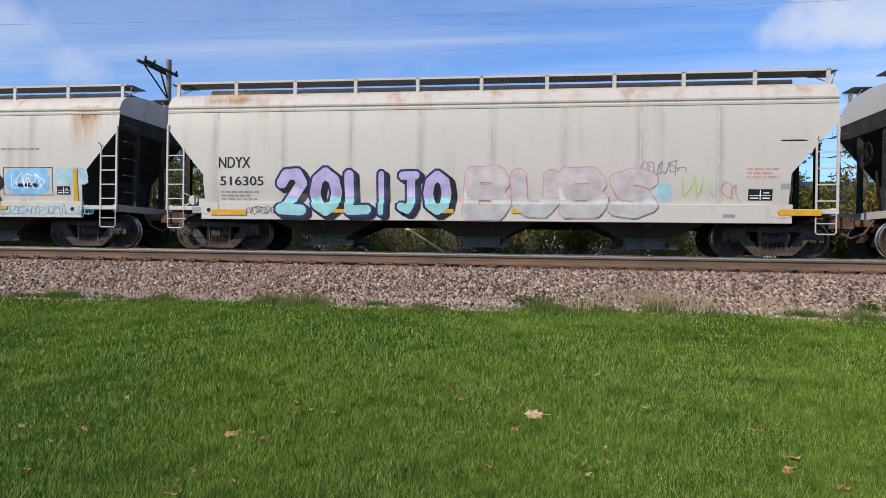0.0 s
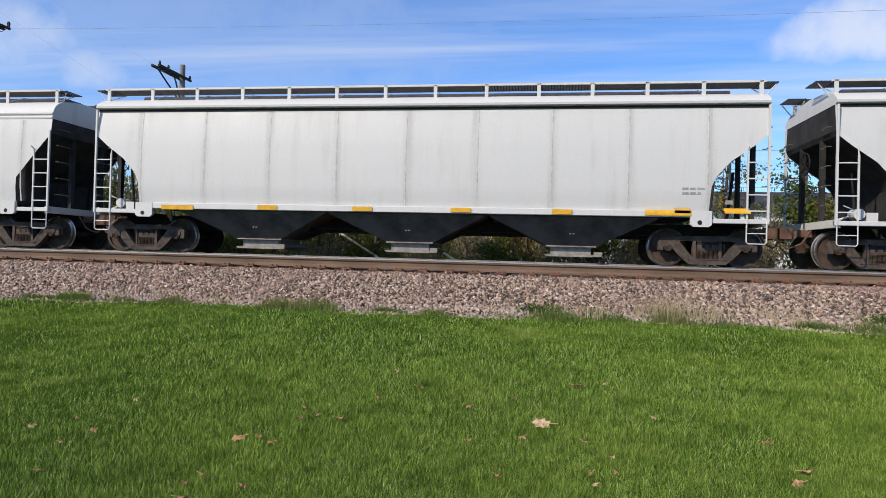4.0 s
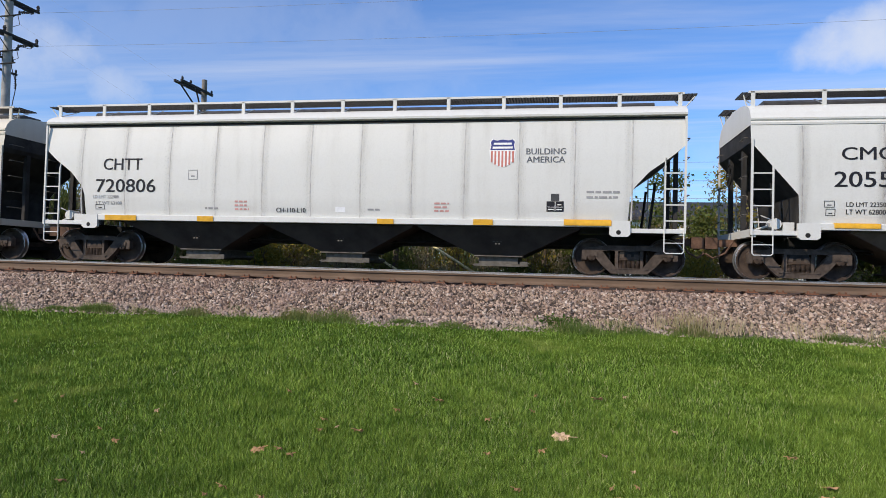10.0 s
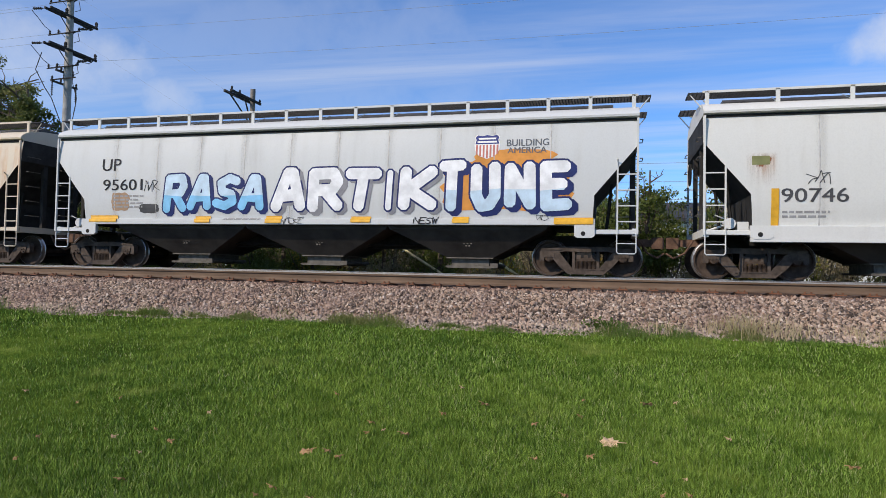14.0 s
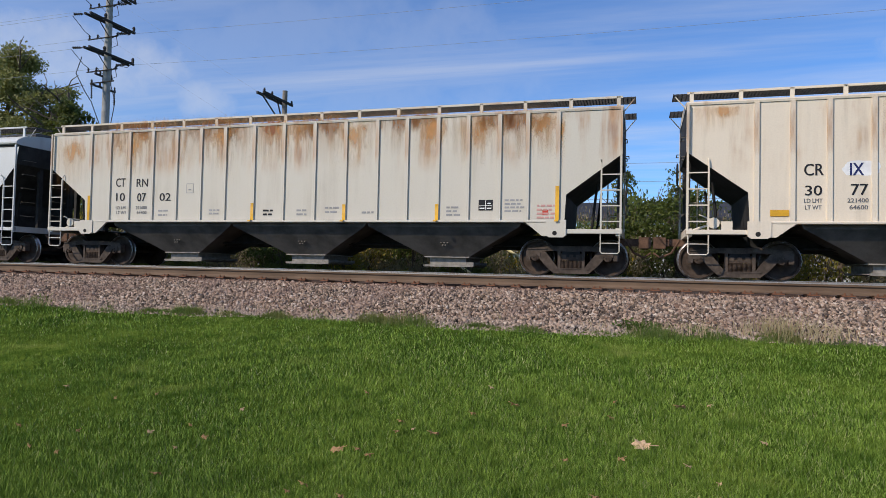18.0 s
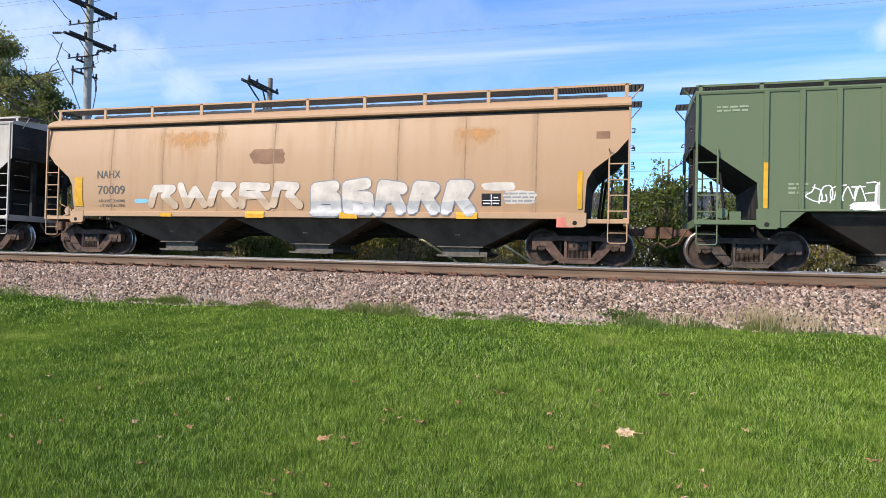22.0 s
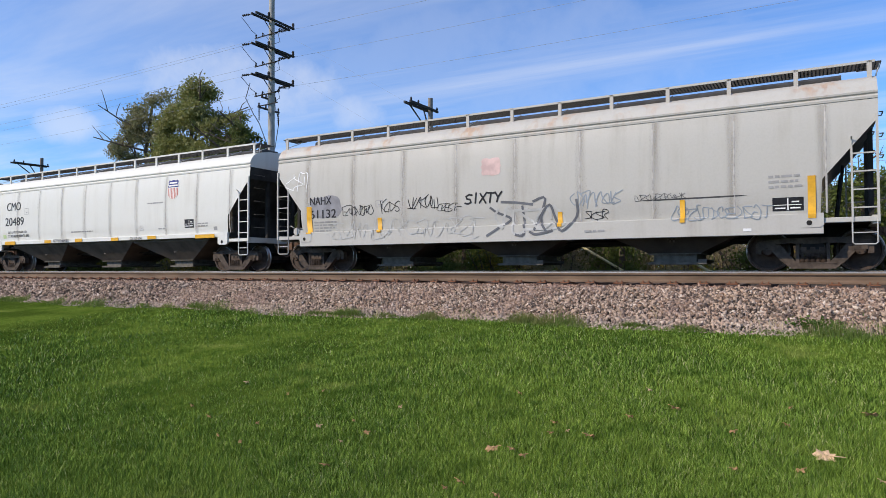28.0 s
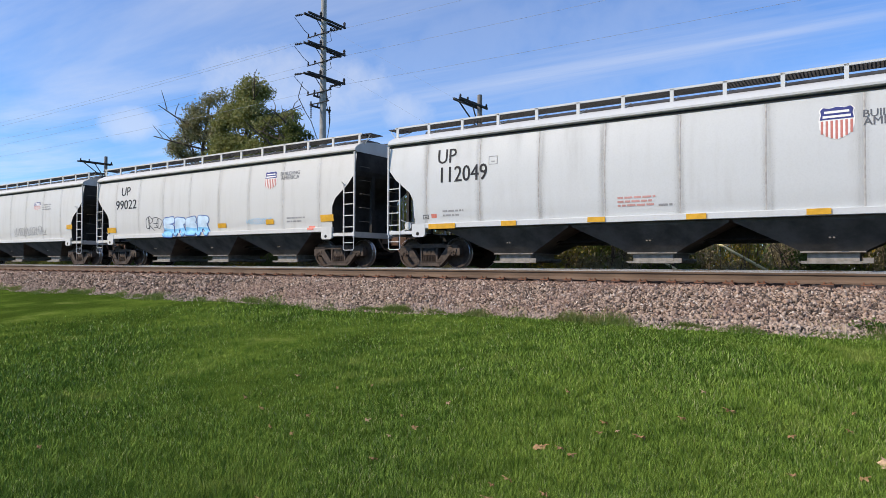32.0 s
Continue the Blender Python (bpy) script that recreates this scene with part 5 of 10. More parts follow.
# strokes of sprayed shapes in a unit box; they are turned over and mixed, and spell nothing
STROKES = [
    [[(0.88, 0.84), (0.5, 0.97), (0.12, 0.74), (0.5, 0.52), (0.88, 0.27), (0.5, 0.03), (0.10, 0.16)]],
    [[(0.90, 0.80), (0.5, 0.97), (0.10, 0.62), (0.12, 0.30), (0.5, 0.03), (0.92, 0.20)], [(0.92, 0.20), (0.88, 0.50), (0.55, 0.48)]],
    [[(0.92, 0.92), (0.14, 0.88), (0.10, 0.5), (0.14, 0.10), (0.92, 0.06)], [(0.12, 0.5), (0.75, 0.54)]],
    [[(0.02, 0.86), (0.5, 0.95), (0.98, 0.88)], [(0.52, 0.9), (0.46, 0.05), (0.70, 0.02)]],
    [[(0.06, 0.97), (0.30, 0.40), (0.46, 0.03), (0.66, 0.5), (0.94, 0.95)]],
    [[(0.10, 0.02), (0.16, 0.95), (0.50, 0.45), (0.82, 0.06), (0.90, 0.97)]],
    [[(0.12, 0.03), (0.12, 0.94), (0.66, 0.93), (0.78, 0.66), (0.22, 0.48), (0.90, 0.03)]],
    [[(0.5, 0.97), (0.12, 0.72), (0.14, 0.25), (0.5, 0.03), (0.88, 0.28), (0.86, 0.74), (0.5, 0.97)]],
    [[(0.14, 0.03), (0.12, 0.97)], [(0.88, 0.97), (0.16, 0.48), (0.92, 0.02)]],
]


def strokes_in(r, x0, z0, x1, z1, smooth=4, wild=0.11):
    """One sprayed shape set into a box."""
    fx, fz, lying = r.random() < 0.5, r.random() < 0.5, r.random() < 0.6
    lean = r.uniform(-0.12, 0.12)
    out = []
    for st in r.choice(STROKES):
        pts = []
        for u, v in st:
            u, v = (v, u) if lying else (u, v)
            u, v = (1 - u if fx else u) + r.uniform(-wild, wild), (1 - v if fz else v) + r.uniform(-0.5, 0.5) * wild
            pts.append((x0 + (u + lean * (v - 0.5)) * (x1 - x0), z0 + v * (z1 - z0)))
        out.append(curve_through(pts, smooth))
    return out


def curve_through(pts, n=5):
    """A smooth line through some points."""
    out = []
    p = [pts[0]] + pts + [pts[-1]]
    for i in range(1, len(p) - 2):
        for k in range(n):
            t = k / n
            out.append(tuple(0.5 * (2 * p[i][j] + (p[i + 1][j] - p[i - 1][j]) * t + (2 * p[i - 1][j] - 5 * p[i][j] + 4 * p[i + 1][j] - p[i + 2][j]) * t * t
                                    + (3 * p[i][j] - p[i - 1][j] - 3 * p[i + 1][j] + p[i + 2][j]) * t ** 3) for j in (0, 1)))
    out.append(pts[-1])
    return out


SHIELD = [(0.10, 1.0), (0.28, 0.955), (0.5, 1.0), (0.72, 0.955), (0.90, 1.0), (0.99, 0.90), (0.955, 0.78), (1.0, 0.60), (0.97, 0.35), (0.80, 0.12), (0.5, 0.0),
          (0.20, 0.12), (0.03, 0.35), (0.0, 0.60), (0.045, 0.78), (0.01, 0.90)]


def blob(r, x0, z0, x1, z1, n=16, rough=0.12):
    cx, cz = (x0 + x1) / 2, (z0 + z1) / 2
    pts = []
    for i in range(n):
        a = 2 * math.pi * i / n
        c, s = math.cos(a), math.sin(a)
        k = 1.0 / max(abs(c), abs(s)) * (1 - r.uniform(0, rough * 2))
        k = 0.35 + 0.65 * k if k > 1 else k
        pts.append((cx + c * k * (x1 - x0) / 2, cz + s * k * (z1 - z0) / 2))
    return pts


def scale_poly(poly, k, dx=0.0):
    cx, cz = sum(p[0] for p in poly) / len(poly), sum(p[1] for p in poly) / len(poly)
    out = []
    for x, z in poly:
        d = math.hypot(x - cx, z - cz) or 1
        out.append((x + (x - cx) / d * k, z + (z - cz) / d * k))
    return out


# spines of broad sprayed letters in a unit box
LETTERS = {
    "A": [[(0, 0), (0.40, 1), (0.60, 1), (1, 0)], [(0.2, 0.32), (0.8, 0.32)]],
    "B": [[(0, 0), (0, 1), (0.75, 1), (0.92, 0.78), (0.70, 0.54), (0.1, 0.52)], [(0.70, 0.52), (1, 0.28), (0.8, 0), (0, 0)]],
    "C": [[(1, 0.85), (0.6, 1), (0.15, 0.85), (0, 0.5), (0.15, 0.12), (0.6, 0), (1, 0.15)]],
    "E": [[(1, 1), (0, 1), (0, 0), (1, 0)], [(0, 0.5), (0.78, 0.5)]],
    "G": [[(1, 0.98), (0.2, 1), (0, 0.8), (0, 0.15), (0.15, 0), (1, 0), (1, 0.42), (0.55, 0.42)]],
    "I": [[(0.5, 0), (0.5, 1)]],
    "J": [[(0.1, 1), (0.95, 1)], [(0.68, 1), (0.66, 0.2), (0.42, 0), (0.0, 0.1)]],
    "K": [[(0, 0), (0, 1)], [(0.95, 1), (0.12, 0.48), (1, 0)]],
    "L": [[(0, 1), (0, 0), (1, 0)]],
    "M": [[(0, 0), (0.08, 1), (0.5, 0.3), (0.92, 1), (1, 0)]],
    "N": [[(0, 0), (0, 1), (1, 0), (1, 1)]],
    "O": [[(0.5, 1), (0.1, 0.82), (0, 0.5), (0.1, 0.18), (0.5, 0), (0.9, 0.18), (1, 0.5), (0.9, 0.82), (0.5, 1)]],
    "R": [[(0, 0), (0, 1), (0.8, 1), (0.96, 0.76), (0.76, 0.5), (0.05, 0.48)], [(0.45, 0.48), (1, 0)]],
    "S": [[(1, 0.88), (0.55, 1), (0.08, 0.82), (0.25, 0.56), (0.78, 0.44), (0.95, 0.18), (0.5, 0), (0, 0.1)]],
    "T": [[(0, 1), (1, 1)], [(0.5, 1), (0.46, 0)]],
    "U": [[(0, 1), (0, 0.25), (0.28, 0), (0.72, 0), (1, 0.25), (1, 1)]],
    "V": [[(0, 1), (0.48, 0), (1, 1)]],
    "a": [[(0.95, 0), (0.95, 0.8), (0.6, 1), (0.1, 0.92)], [(0.95, 0.56), (0.2, 0.52), (0, 0.26), (0.25, 0), (0.95, 0.14)]],
    "2": [[(0, 0.72), (0.25, 1), (0.75, 1), (0.96, 0.74), (0.12, 0.06)], [(0, 0), (1, 0)]],
    "'": [[(0.6, 1), (0.35, 0.72)]],
    "F": [[(1, 1), (0, 1), (0, 0)], [(0, 0.5), (0.75, 0.5)]],
    "W": [[(0, 1), (0.25, 0), (0.5, 0.7), (0.75, 0), (1, 1)]],
    "X": [[(0, 0), (1, 1)], [(0, 1), (1, 0)]],
    "Y": [[(0, 1), (0.5, 0.5), (1, 1)], [(0.5, 0.5), (0.42, 0)]],
}
# shapes like letters that spell nothing
SHAPES = [
    [[(1, 1), (0, 0.95), (0.05, 0.5), (0.95, 0.45), (1, 0), (0, 0.05)]],
    [[(0, 1), (1, 0.95)], [(0.4, 1), (0.55, 0.0)], [(0.1, 0.42), (0.9, 0.5)]],
    [[(0, 0), (0.1, 1), (1, 0.9)], [(0.05, 0.5), (0.7, 0.5), (1, 0)]],
    [[(0, 1), (0.3, 0), (0.6, 0.8), (1, 0.05)]],
    [[(0.9, 1), (0, 0.9), (0, 0.05), (1, 0), (0.95, 0.5), (0.3, 0.48)]],
    [[(0, 0.05), (0.2, 1), (0.9, 0.95), (0.6, 0.5), (1, 0)]],
]


def slab(bm, pts, w, k, square=False):
    """Broad flat strokes with rounded or squared ends and bends."""
    def face(poly):
        bm.faces.new([bm.verts.new((x, -0.00008 * k[0], z)) for x, z in poly])
        k[0] += 1
    for (ax, az), (bx, bz) in zip(pts, pts[1:]):
        d = math.hypot(bx - ax, bz - az) or 1e-6
        ux, uz = (bx - ax) / d * w / 2, (bz - az) / d * w / 2
        if square:
            ax, az, bx, bz = ax - ux, az - uz, bx + ux, bz + uz
        face([(ax - uz, az + ux), (ax + uz, az - ux), (bx + uz, bz - ux), (bx - uz, bz + ux)])
    if square:
        return
    for x, z in pts:
        face([(x + w * 0.52 * math.cos(q * math.pi / 4 + 0.39), z + w * 0.52 * math.sin(q * math.pi / 4 + 0.39)) for q in range(8)])


def graffiti(car, spec, text, x0, z0, x1, z1, fill, line, second, r, fat=0.27, rim=0.085, cast="", gap=0.06, slant=0.0, square=False):
    """A sprayed piece, letter by letter: cast shade, outline, fill, and a second tone in the lower part."""
    kindless = text[:-1] in ("name", "block", "bubble")
    n = int(text[-1]) if kindless else len(text)
    wt = [1.0] * n if kindless else [{"'": 0.30, "I": 0.50, "J": 0.85, "L": 0.85, "T": 0.95, "M": 1.2, " ": 0.4}.get(c, 1.0) for c in text]
    edges = [x0 + (x1 - x0) * sum(wt[:i]) / sum(wt) for i in range(n + 1)]
    h = z1 - z0
    wide = min(rim, h * 0.075)
    for i in range(n):
        a, b = edges[i], edges[i + 1]
        cw = b - a
        up, drop = r.uniform(0, 0.08) * h, r.uniform(0, 0.06) * h
        lean = slant + r.uniform(-0.06, 0.06)
        shade, fills, lines, tones = bmesh.new(), bmesh.new(), bmesh.new(), bmesh.new()
        k = [0]
        if text.startswith("bubble"):
            sh = blob(r, a - 0.05 * cw, z0 + drop, b + 0.05 * cw, z1 - up, 18, 0.10)
            lines.faces.new([lines.verts.new((x, 0, z)) for x, z in scale_poly(sh, wide)])
            fills.faces.new([fills.verts.new((x, 0, z)) for x, z in sh])
            for st in strokes_in(r, a + 0.2 * cw, z0 + 0.25 * h, b - 0.2 * cw, z1 - 0.25 * h):
                band(tones, st, wide * 0.6)
        else:
            if not kindless and text[i] == " ":
                continue
            broad = fat * min(h, cw * 1.25)
            m = broad / 2 + wide
            bx0, bx1 = a - gap * cw + m, b + gap * cw - m
            bz0, bz1 = z0 + drop + m, z1 - up - m
            if bx1 < bx0 + 0.02:
                bx0 = bx1 = (a + b) / 2
            spine = r.choice(SHAPES) if kindless else LETTERS[text[i]]
            for st in spine:
                pts = [(bx0 + (u + lean * (v - 0.5)) * (bx1 - bx0) + r.uniform(-0.02, 0.02) * cw, bz0 + v * (bz1 - bz0) + r.uniform(-0.02, 0.02) * h) for u, v in st]
                slab(lines, pts, broad + 2 * wide, k, square)
                slab(fills, pts, broad, k, square)
                if cast:
                    slab(shade, [(x + 0.07 * h, z - 0.05 * h) for x, z in pts], broad + 2 * wide, k)
                if second != fill:
                    slab(tones, pts, broad, k)
            if second != fill:
                bmesh.ops.bisect_plane(tones, geom=list(tones.verts) + list(tones.edges) + list(tones.faces), plane_co=((a + b) / 2, 0, z0 + 0.42 * h), plane_no=(r.uniform(-0.12, 0.12), 0, 1), clear_outer=True)
        lay0 = 0.0050 + 0.0014 * i
        piece = finish(fills, "graffiti_letter", car, spec, INKS[fill], lay0 + 0.0060, "sprayed graffiti letter", None)
        if piece:
            finish(lines, "letter_outline", car, spec, INKS[LINES[line]], lay0, "", piece)
            if cast:
                finish(shade, "letter_cast", car, spec, INKS[cast], lay0 - 0.0012, "", piece)
            if second != fill or text.startswith("bubble"):
                finish(tones, "letter_shade", car, spec, INKS[second if second != fill else LINES[line]], lay0 + 0.0100, "", piece)


def marks(index, rows):
    spec, car = TRAIN[index]
    r = random.Random(1000 + index * 37 + len(rows))
    for kind, text, x0, z0, x1, z1, *opt in rows:
        w, h = x1 - x0, z1 - z0
        tone = INKS[opt[0]] if opt and opt[0] in INKS else M_LETTER
        if kind in "TW":
            bm = bmesh.new()
            fat = 0.030 if kind == "W" else min(0.008, 0.02 * h)
            for k, (dx, dz) in enumerate(((-fat, 0), (fat, 0), (0, -fat), (0, fat)) if kind == "W" else ((-fat, 0), (fat, 0))):
                first = len(bm.verts)
                text_in(bm, text, x0 + dx, z0 + dz, x1 + dx, z1 + dz)
                bm.verts.ensure_lookup_table()
                for v in bm.verts[first:]:
                    v.co.y = -0.0006 * k
            finish(bm, "lettering", car, spec, tone, 0.008 if z0 > 1.45 else 0.013, "", None)
        elif kind == "B":
            # writing too small to read
            polys = []
            n = max(1, round(h / 0.10))
            for i in range(n):
                za = z1 - (i + 0.62) * h / n
                x = x0
                end = x1 - r.uniform(0, 0.25) * w * (i % 2)
                while x < end - 0.03:
                    L = min(r.uniform(0.06, 0.22), end - x)
                    polys.append([(x, za), (x + L, za), (x + L, za + min(0.052, 0.5 * h / n)), (x, za + min(0.052, 0.5 * h / n))])
                    x += L + 0.035
            tagged(lay("stencil_line", polys, car, spec, tone, 0.006), "small stencilled lines", kind="stuff")
        elif kind == "Y":
            lift = 0.017
            if spec["kind"] == "ribbed" and h > 2 * w:
                near = min(RIB_X, key=lambda q: abs(q - (x0 + x1) / 2))
                if abs(near - (x0 + x1) / 2) < 0.3:
                    half, lift = spec.get("rib_size", (0.05, 0.045))
                    x0, x1, lift = near - half + 0.004, near + half - 0.004, lift + 0.005
            lay("reflector", [[(x0, z0), (x1, z0), (x1, z1), (x0, z1)]], car, spec, M_YELLOW, lift)
        elif kind in "SE":
            sh = [(x0 + u * w, z0 + v * h) for u, v in SHIELD]
            mono = kind == "E"
            e = lay_ob("emblem", [sh], car, spec, M_SHIELD_WHITE, 0.006, "shield emblem")
            if not mono:
                polys = []
                for i in range(7):
                    u = 0.10 + 0.8 * i / 6
                    zb = 0.03 + 0.22 * abs(u - 0.5) ** 1.6 * 3.2
                    polys.append([(x0 + (u - 0.034) * w, z0 + zb * h), (x0 + (u + 0.034) * w, z0 + zb * h), (x0 + (u + 0.034) * w, z0 + 0.58 * h), (x0 + (u - 0.034) * w, z0 + 0.58 * h)])
                lay("emblem_stripe", polys, car, spec, M_SHIELD_RED, 0.009, "", e)
            top = [(u, v) for u, v in SHIELD if v >= 0.6]
            chief = [(x0 + (0.5 + (u - 0.5) * 0.93) * w, z0 + (0.8 + (v - 0.8) * 0.93) * h) for u, v in top]
            lay("emblem_field", [chief], car, spec, M_LETTER if mono else M_BLUE, 0.009, "", e)
            lay("emblem_bar", [[(x0 + 0.16 * w, z0 + 0.80 * h), (x0 + 0.84 * w, z0 + 0.80 * h), (x0 + 0.84 * w, z0 + 0.87 * h), (x0 + 0.16 * w, z0 + 0.87 * h)],
                               [(x0 + 0.12 * w, z0 + 0.665 * h), (x0 + 0.88 * w, z0 + 0.665 * h), (x0 + 0.88 * w, z0 + 0.735 * h), (x0 + 0.12 * w, z0 + 0.735 * h)]],
                car, spec, M_SHIELD_WHITE, 0.012, "", e)
        elif kind == "D":
            p = lay_ob("data_panel", [[(x0, z0), (x1, z0), (x1, z1), (x0, z1)]], car, spec, INKS["k"], 0.006, "black data panel with white lines")
            polys = []
            for u0, u1, v0, v1 in ((0.48, 0.52, 0.05, 0.95), (0.05, 0.95, 0.42, 0.47), (0.08, 0.42, 0.16, 0.26), (0.58, 0.90, 0.16, 0.26), (0.62, 0.86, 0.62, 0.72)):
                polys.append([(x0 + u0 * w, z0 + v0 * h), (x0 + u1 * w, z0 + v0 * h), (x0 + u1 * w, z0 + v1 * h), (x0 + u0 * w, z0 + v1 * h)])
            lay("panel_line", polys, car, spec, M_WHITE, 0.009, "", p)
        elif kind == "O":
            t = 0.014
            lay("stencil_frame", [[(x0, z0), (x1, z0), (x1, z0 + t), (x0, z0 + t)], [(x0, z1 - t), (x1, z1 - t), (x1, z1), (x0, z1)],
                                  [(x0, z0 + t), (x0 + t, z0 + t), (x0 + t, z1 - t), (x0, z1 - t)], [(x1 - t, z0 + t), (x1, z0 + t), (x1, z1 - t), (x1 - t, z1 - t)],
                                  [(x0 + 0.3 * w, z0 + 0.3 * h), (x0 + 0.7 * w, z0 + 0.3 * h), (x0 + 0.7 * w, z0 + 0.42 * h), (x0 + 0.3 * w, z0 + 0.42 * h)]], car, spec, tone, 0.006)
        elif kind == "P":
            n = 4 if max(w, h) < 0.5 else 0
            poly = [(x0, z0), (x1, z0), (x1, z1), (x0, z1)] if n else blob(r, x0, z0, x1, z1, 22, 0.10)
            if "slab" in opt:
                j = 0.06 * min(w, h)
                poly = [(x + r.uniform(-j, j), z + r.uniform(-j, j)) for x, z in ((x0, z0), ((x0 + x1) / 2, z0), (x1, z0), (x1, z1), ((x0 + x1) / 2, z1), (x0, z1))]
            lay("paint_patch", [poly], car, spec, tone, 0.0025 + 0.00016 * (rows.index((kind, text, x0, z0, x1, z1, *opt)) % 22))
        elif kind == "K":
            bold = len(opt) > 1
            wide = (0.065 if bold else 0.027) * min(1.0, max(0.45, h / 0.5))
            n = max(1, round(w / max(0.12, h * 0.44)))
            for i in range(n):
                a, b = x0 + w * (i - 0.22) / n, x0 + w * (i + 1.22) / n
                bm = bmesh.new()
                for k, st in enumerate(strokes_in(r, a, z0 + r.uniform(0, 0.15) * h, b, z1 - r.uniform(0, 0.15) * h, 4, 0.20)):
                    band(bm, st, wide, k)
                finish(bm, "spray_tag", car, spec, tone, 0.006 + 0.0011 * (i % 4), "scrawled spray-paint tag", None)
        elif kind == "J":
            # a word written with the spray can
            bm = bmesh.new()
            k = [0]
            step = w / len(text)
            for i, c in enumerate(text):
                dz = r.uniform(-0.06, 0.06) * h
                for st in LETTERS[c]:
                    slab(bm, [(x0 + step * (i + 0.06 + 0.86 * u + 0.14 * (v - 0.5)), z0 + dz + v * h + r.uniform(-0.04, 0.04) * h) for u, v in st], opt[1], k)
            finish(bm, "spray_tag", car, spec, tone, 0.007, "word written with a spray can", None)
        elif kind == "V":
            # a scrawled word, given as bars
            for i in range(5):
                a = x0 + w * (i + 0.15) / 5
                bm = bmesh.new()
                band(bm, [(a, z0 + r.uniform(0, 0.1)), (a + r.uniform(0.1, 0.3), z1 - r.uniform(0, 0.1))], 0.05)
                finish(bm, "spray_tag", car, spec, tone, 0.007, "thin red spray-paint bars", None)
        elif kind == "H":
            polys = []
            vert = h > w
            n = 7
            for i in range(n):
                if vert:
                    polys.append([(x0, z0 + h * i / n), (x1, z0 + h * i / n), (x1, z0 + h * (i + 0.5) / n), (x0, z0 + h * (i + 0.5) / n)])
                else:
                    polys.append([(x0 + w * i / n, z0), (x0 + w * (i + 0.8) / n, z0), (x0 + w * (i + 0.8) / n, z1), (x0 + w * i / n, z1)])
            lay("vent", polys, car, spec, INKS["grey3"], 0.006)
        elif kind == "C":
            lay("emblem", [[((x0 + x1) / 2 + w / 2 * math.cos(a), (z0 + z1) / 2 + h / 2 * math.sin(a)) for a in [2 * math.pi * i / 28 for i in range(28)]]], car, spec, tone, 0.006, "painted-out round emblem")
            for x in RIB_X if spec["kind"] == "ribbed" else ():
                d = (x - (x0 + x1) / 2) / (w / 2)
                if abs(d) < 0.97:
                    half = h / 2 * math.sqrt(1 - d * d)
                    zm = (z0 + z1) / 2
                    lay("emblem_on_rib", [[(x - 0.05, zm - half), (x + 0.05, zm - half), (x + 0.05, zm + half), (x - 0.05, zm + half)]], car, spec, tone, 0.047)
        elif kind == "A":
            lay("emblem_bar", [[(x0, z0 + 0.02), (x0 + 0.34 * w, z0 + 0.02), (x0 + 0.34 * w, z0 + 0.5 * h), (x0, z0 + 0.5 * h)],
                               [(x0 + 0.66 * w, z0 + 0.5 * h), (x1, z0 + 0.56 * h), (x1, z1), (x0 + 0.66 * w, z1 - 0.05)]], car, spec, tone, 0.005)
        elif kind == "R":
            lay("rust_bloom", [[(x0, z0), (x1, z0), (x1, z1), (x0, z1)]], car, spec, M_RUST_ORANGE if opt else M_RUST_SOFT, 0.0025 + 0.0005 * (rows.index((kind, text, x0, z0, x1, z1, *opt)) % 12))
        elif kind == "G":
            graffiti(car, spec, text, x0, z0, x1, z1, opt[0], opt[1], opt[2], r, **(opt[3] if len(opt) > 3 else {}))


def lay_ob(name, polys, car, spec, mat, lift, label):
    bm = bmesh.new()
    for poly in polys:
        bm.faces.new([bm.verts.new((x, 0, z)) for x, z in poly])
    return finish(bm, name, car, spec, mat, lift, label, None)


# ---------- lettering, emblems and paint on the cars ----------
marks(1, [
    ("T", "NDYX", -6.75, 2.12, -5.90, 2.40, "k"),
    ("T", "516305", -6.71, 1.67, -5.54, 1.90, "k"),
    ("B", "", -6.69, 1.26, -5.67, 1.54, "grey"),
    ("G", "2OLI", -5.22, 0.80, -2.22, 2.18, "lilac", "navy", "aqua", dict(fat=0.25, rim=0.06, cast="k", gap=0.03)),
    ("G", "JO", -2.08, 0.84, -0.63, 2.12, "lilac", "navy", "aqua", dict(fat=0.25, rim=0.06, cast="k", gap=0.03)),
    ("G", "BUBS", -0.35, 0.79, 4.24, 2.14, "pale", "pinkline", "greyp", dict(fat=0.28, rim=0.025, gap=0.03)),
    ("K", "", 3.84, 1.92, 4.81, 2.29, "grey"),
    ("P", "", 4.05, 1.25, 4.56, 1.76, "cyanp"),
    ("K", "", 4.85, 1.32, 5.42, 1.89, "lime"),
    ("Y", "", -6.93, 0.90, -5.97, 1.04),
    ("Y", "", -3.73, 0.98, -3.26, 1.07),
    ("Y", "", -1.08, 0.98, -0.61, 1.09),
    ("Y", "", 0.80, 0.99, 1.24, 1.09),
    ("Y", "", 3.50, 1.00, 3.92, 1.10)])
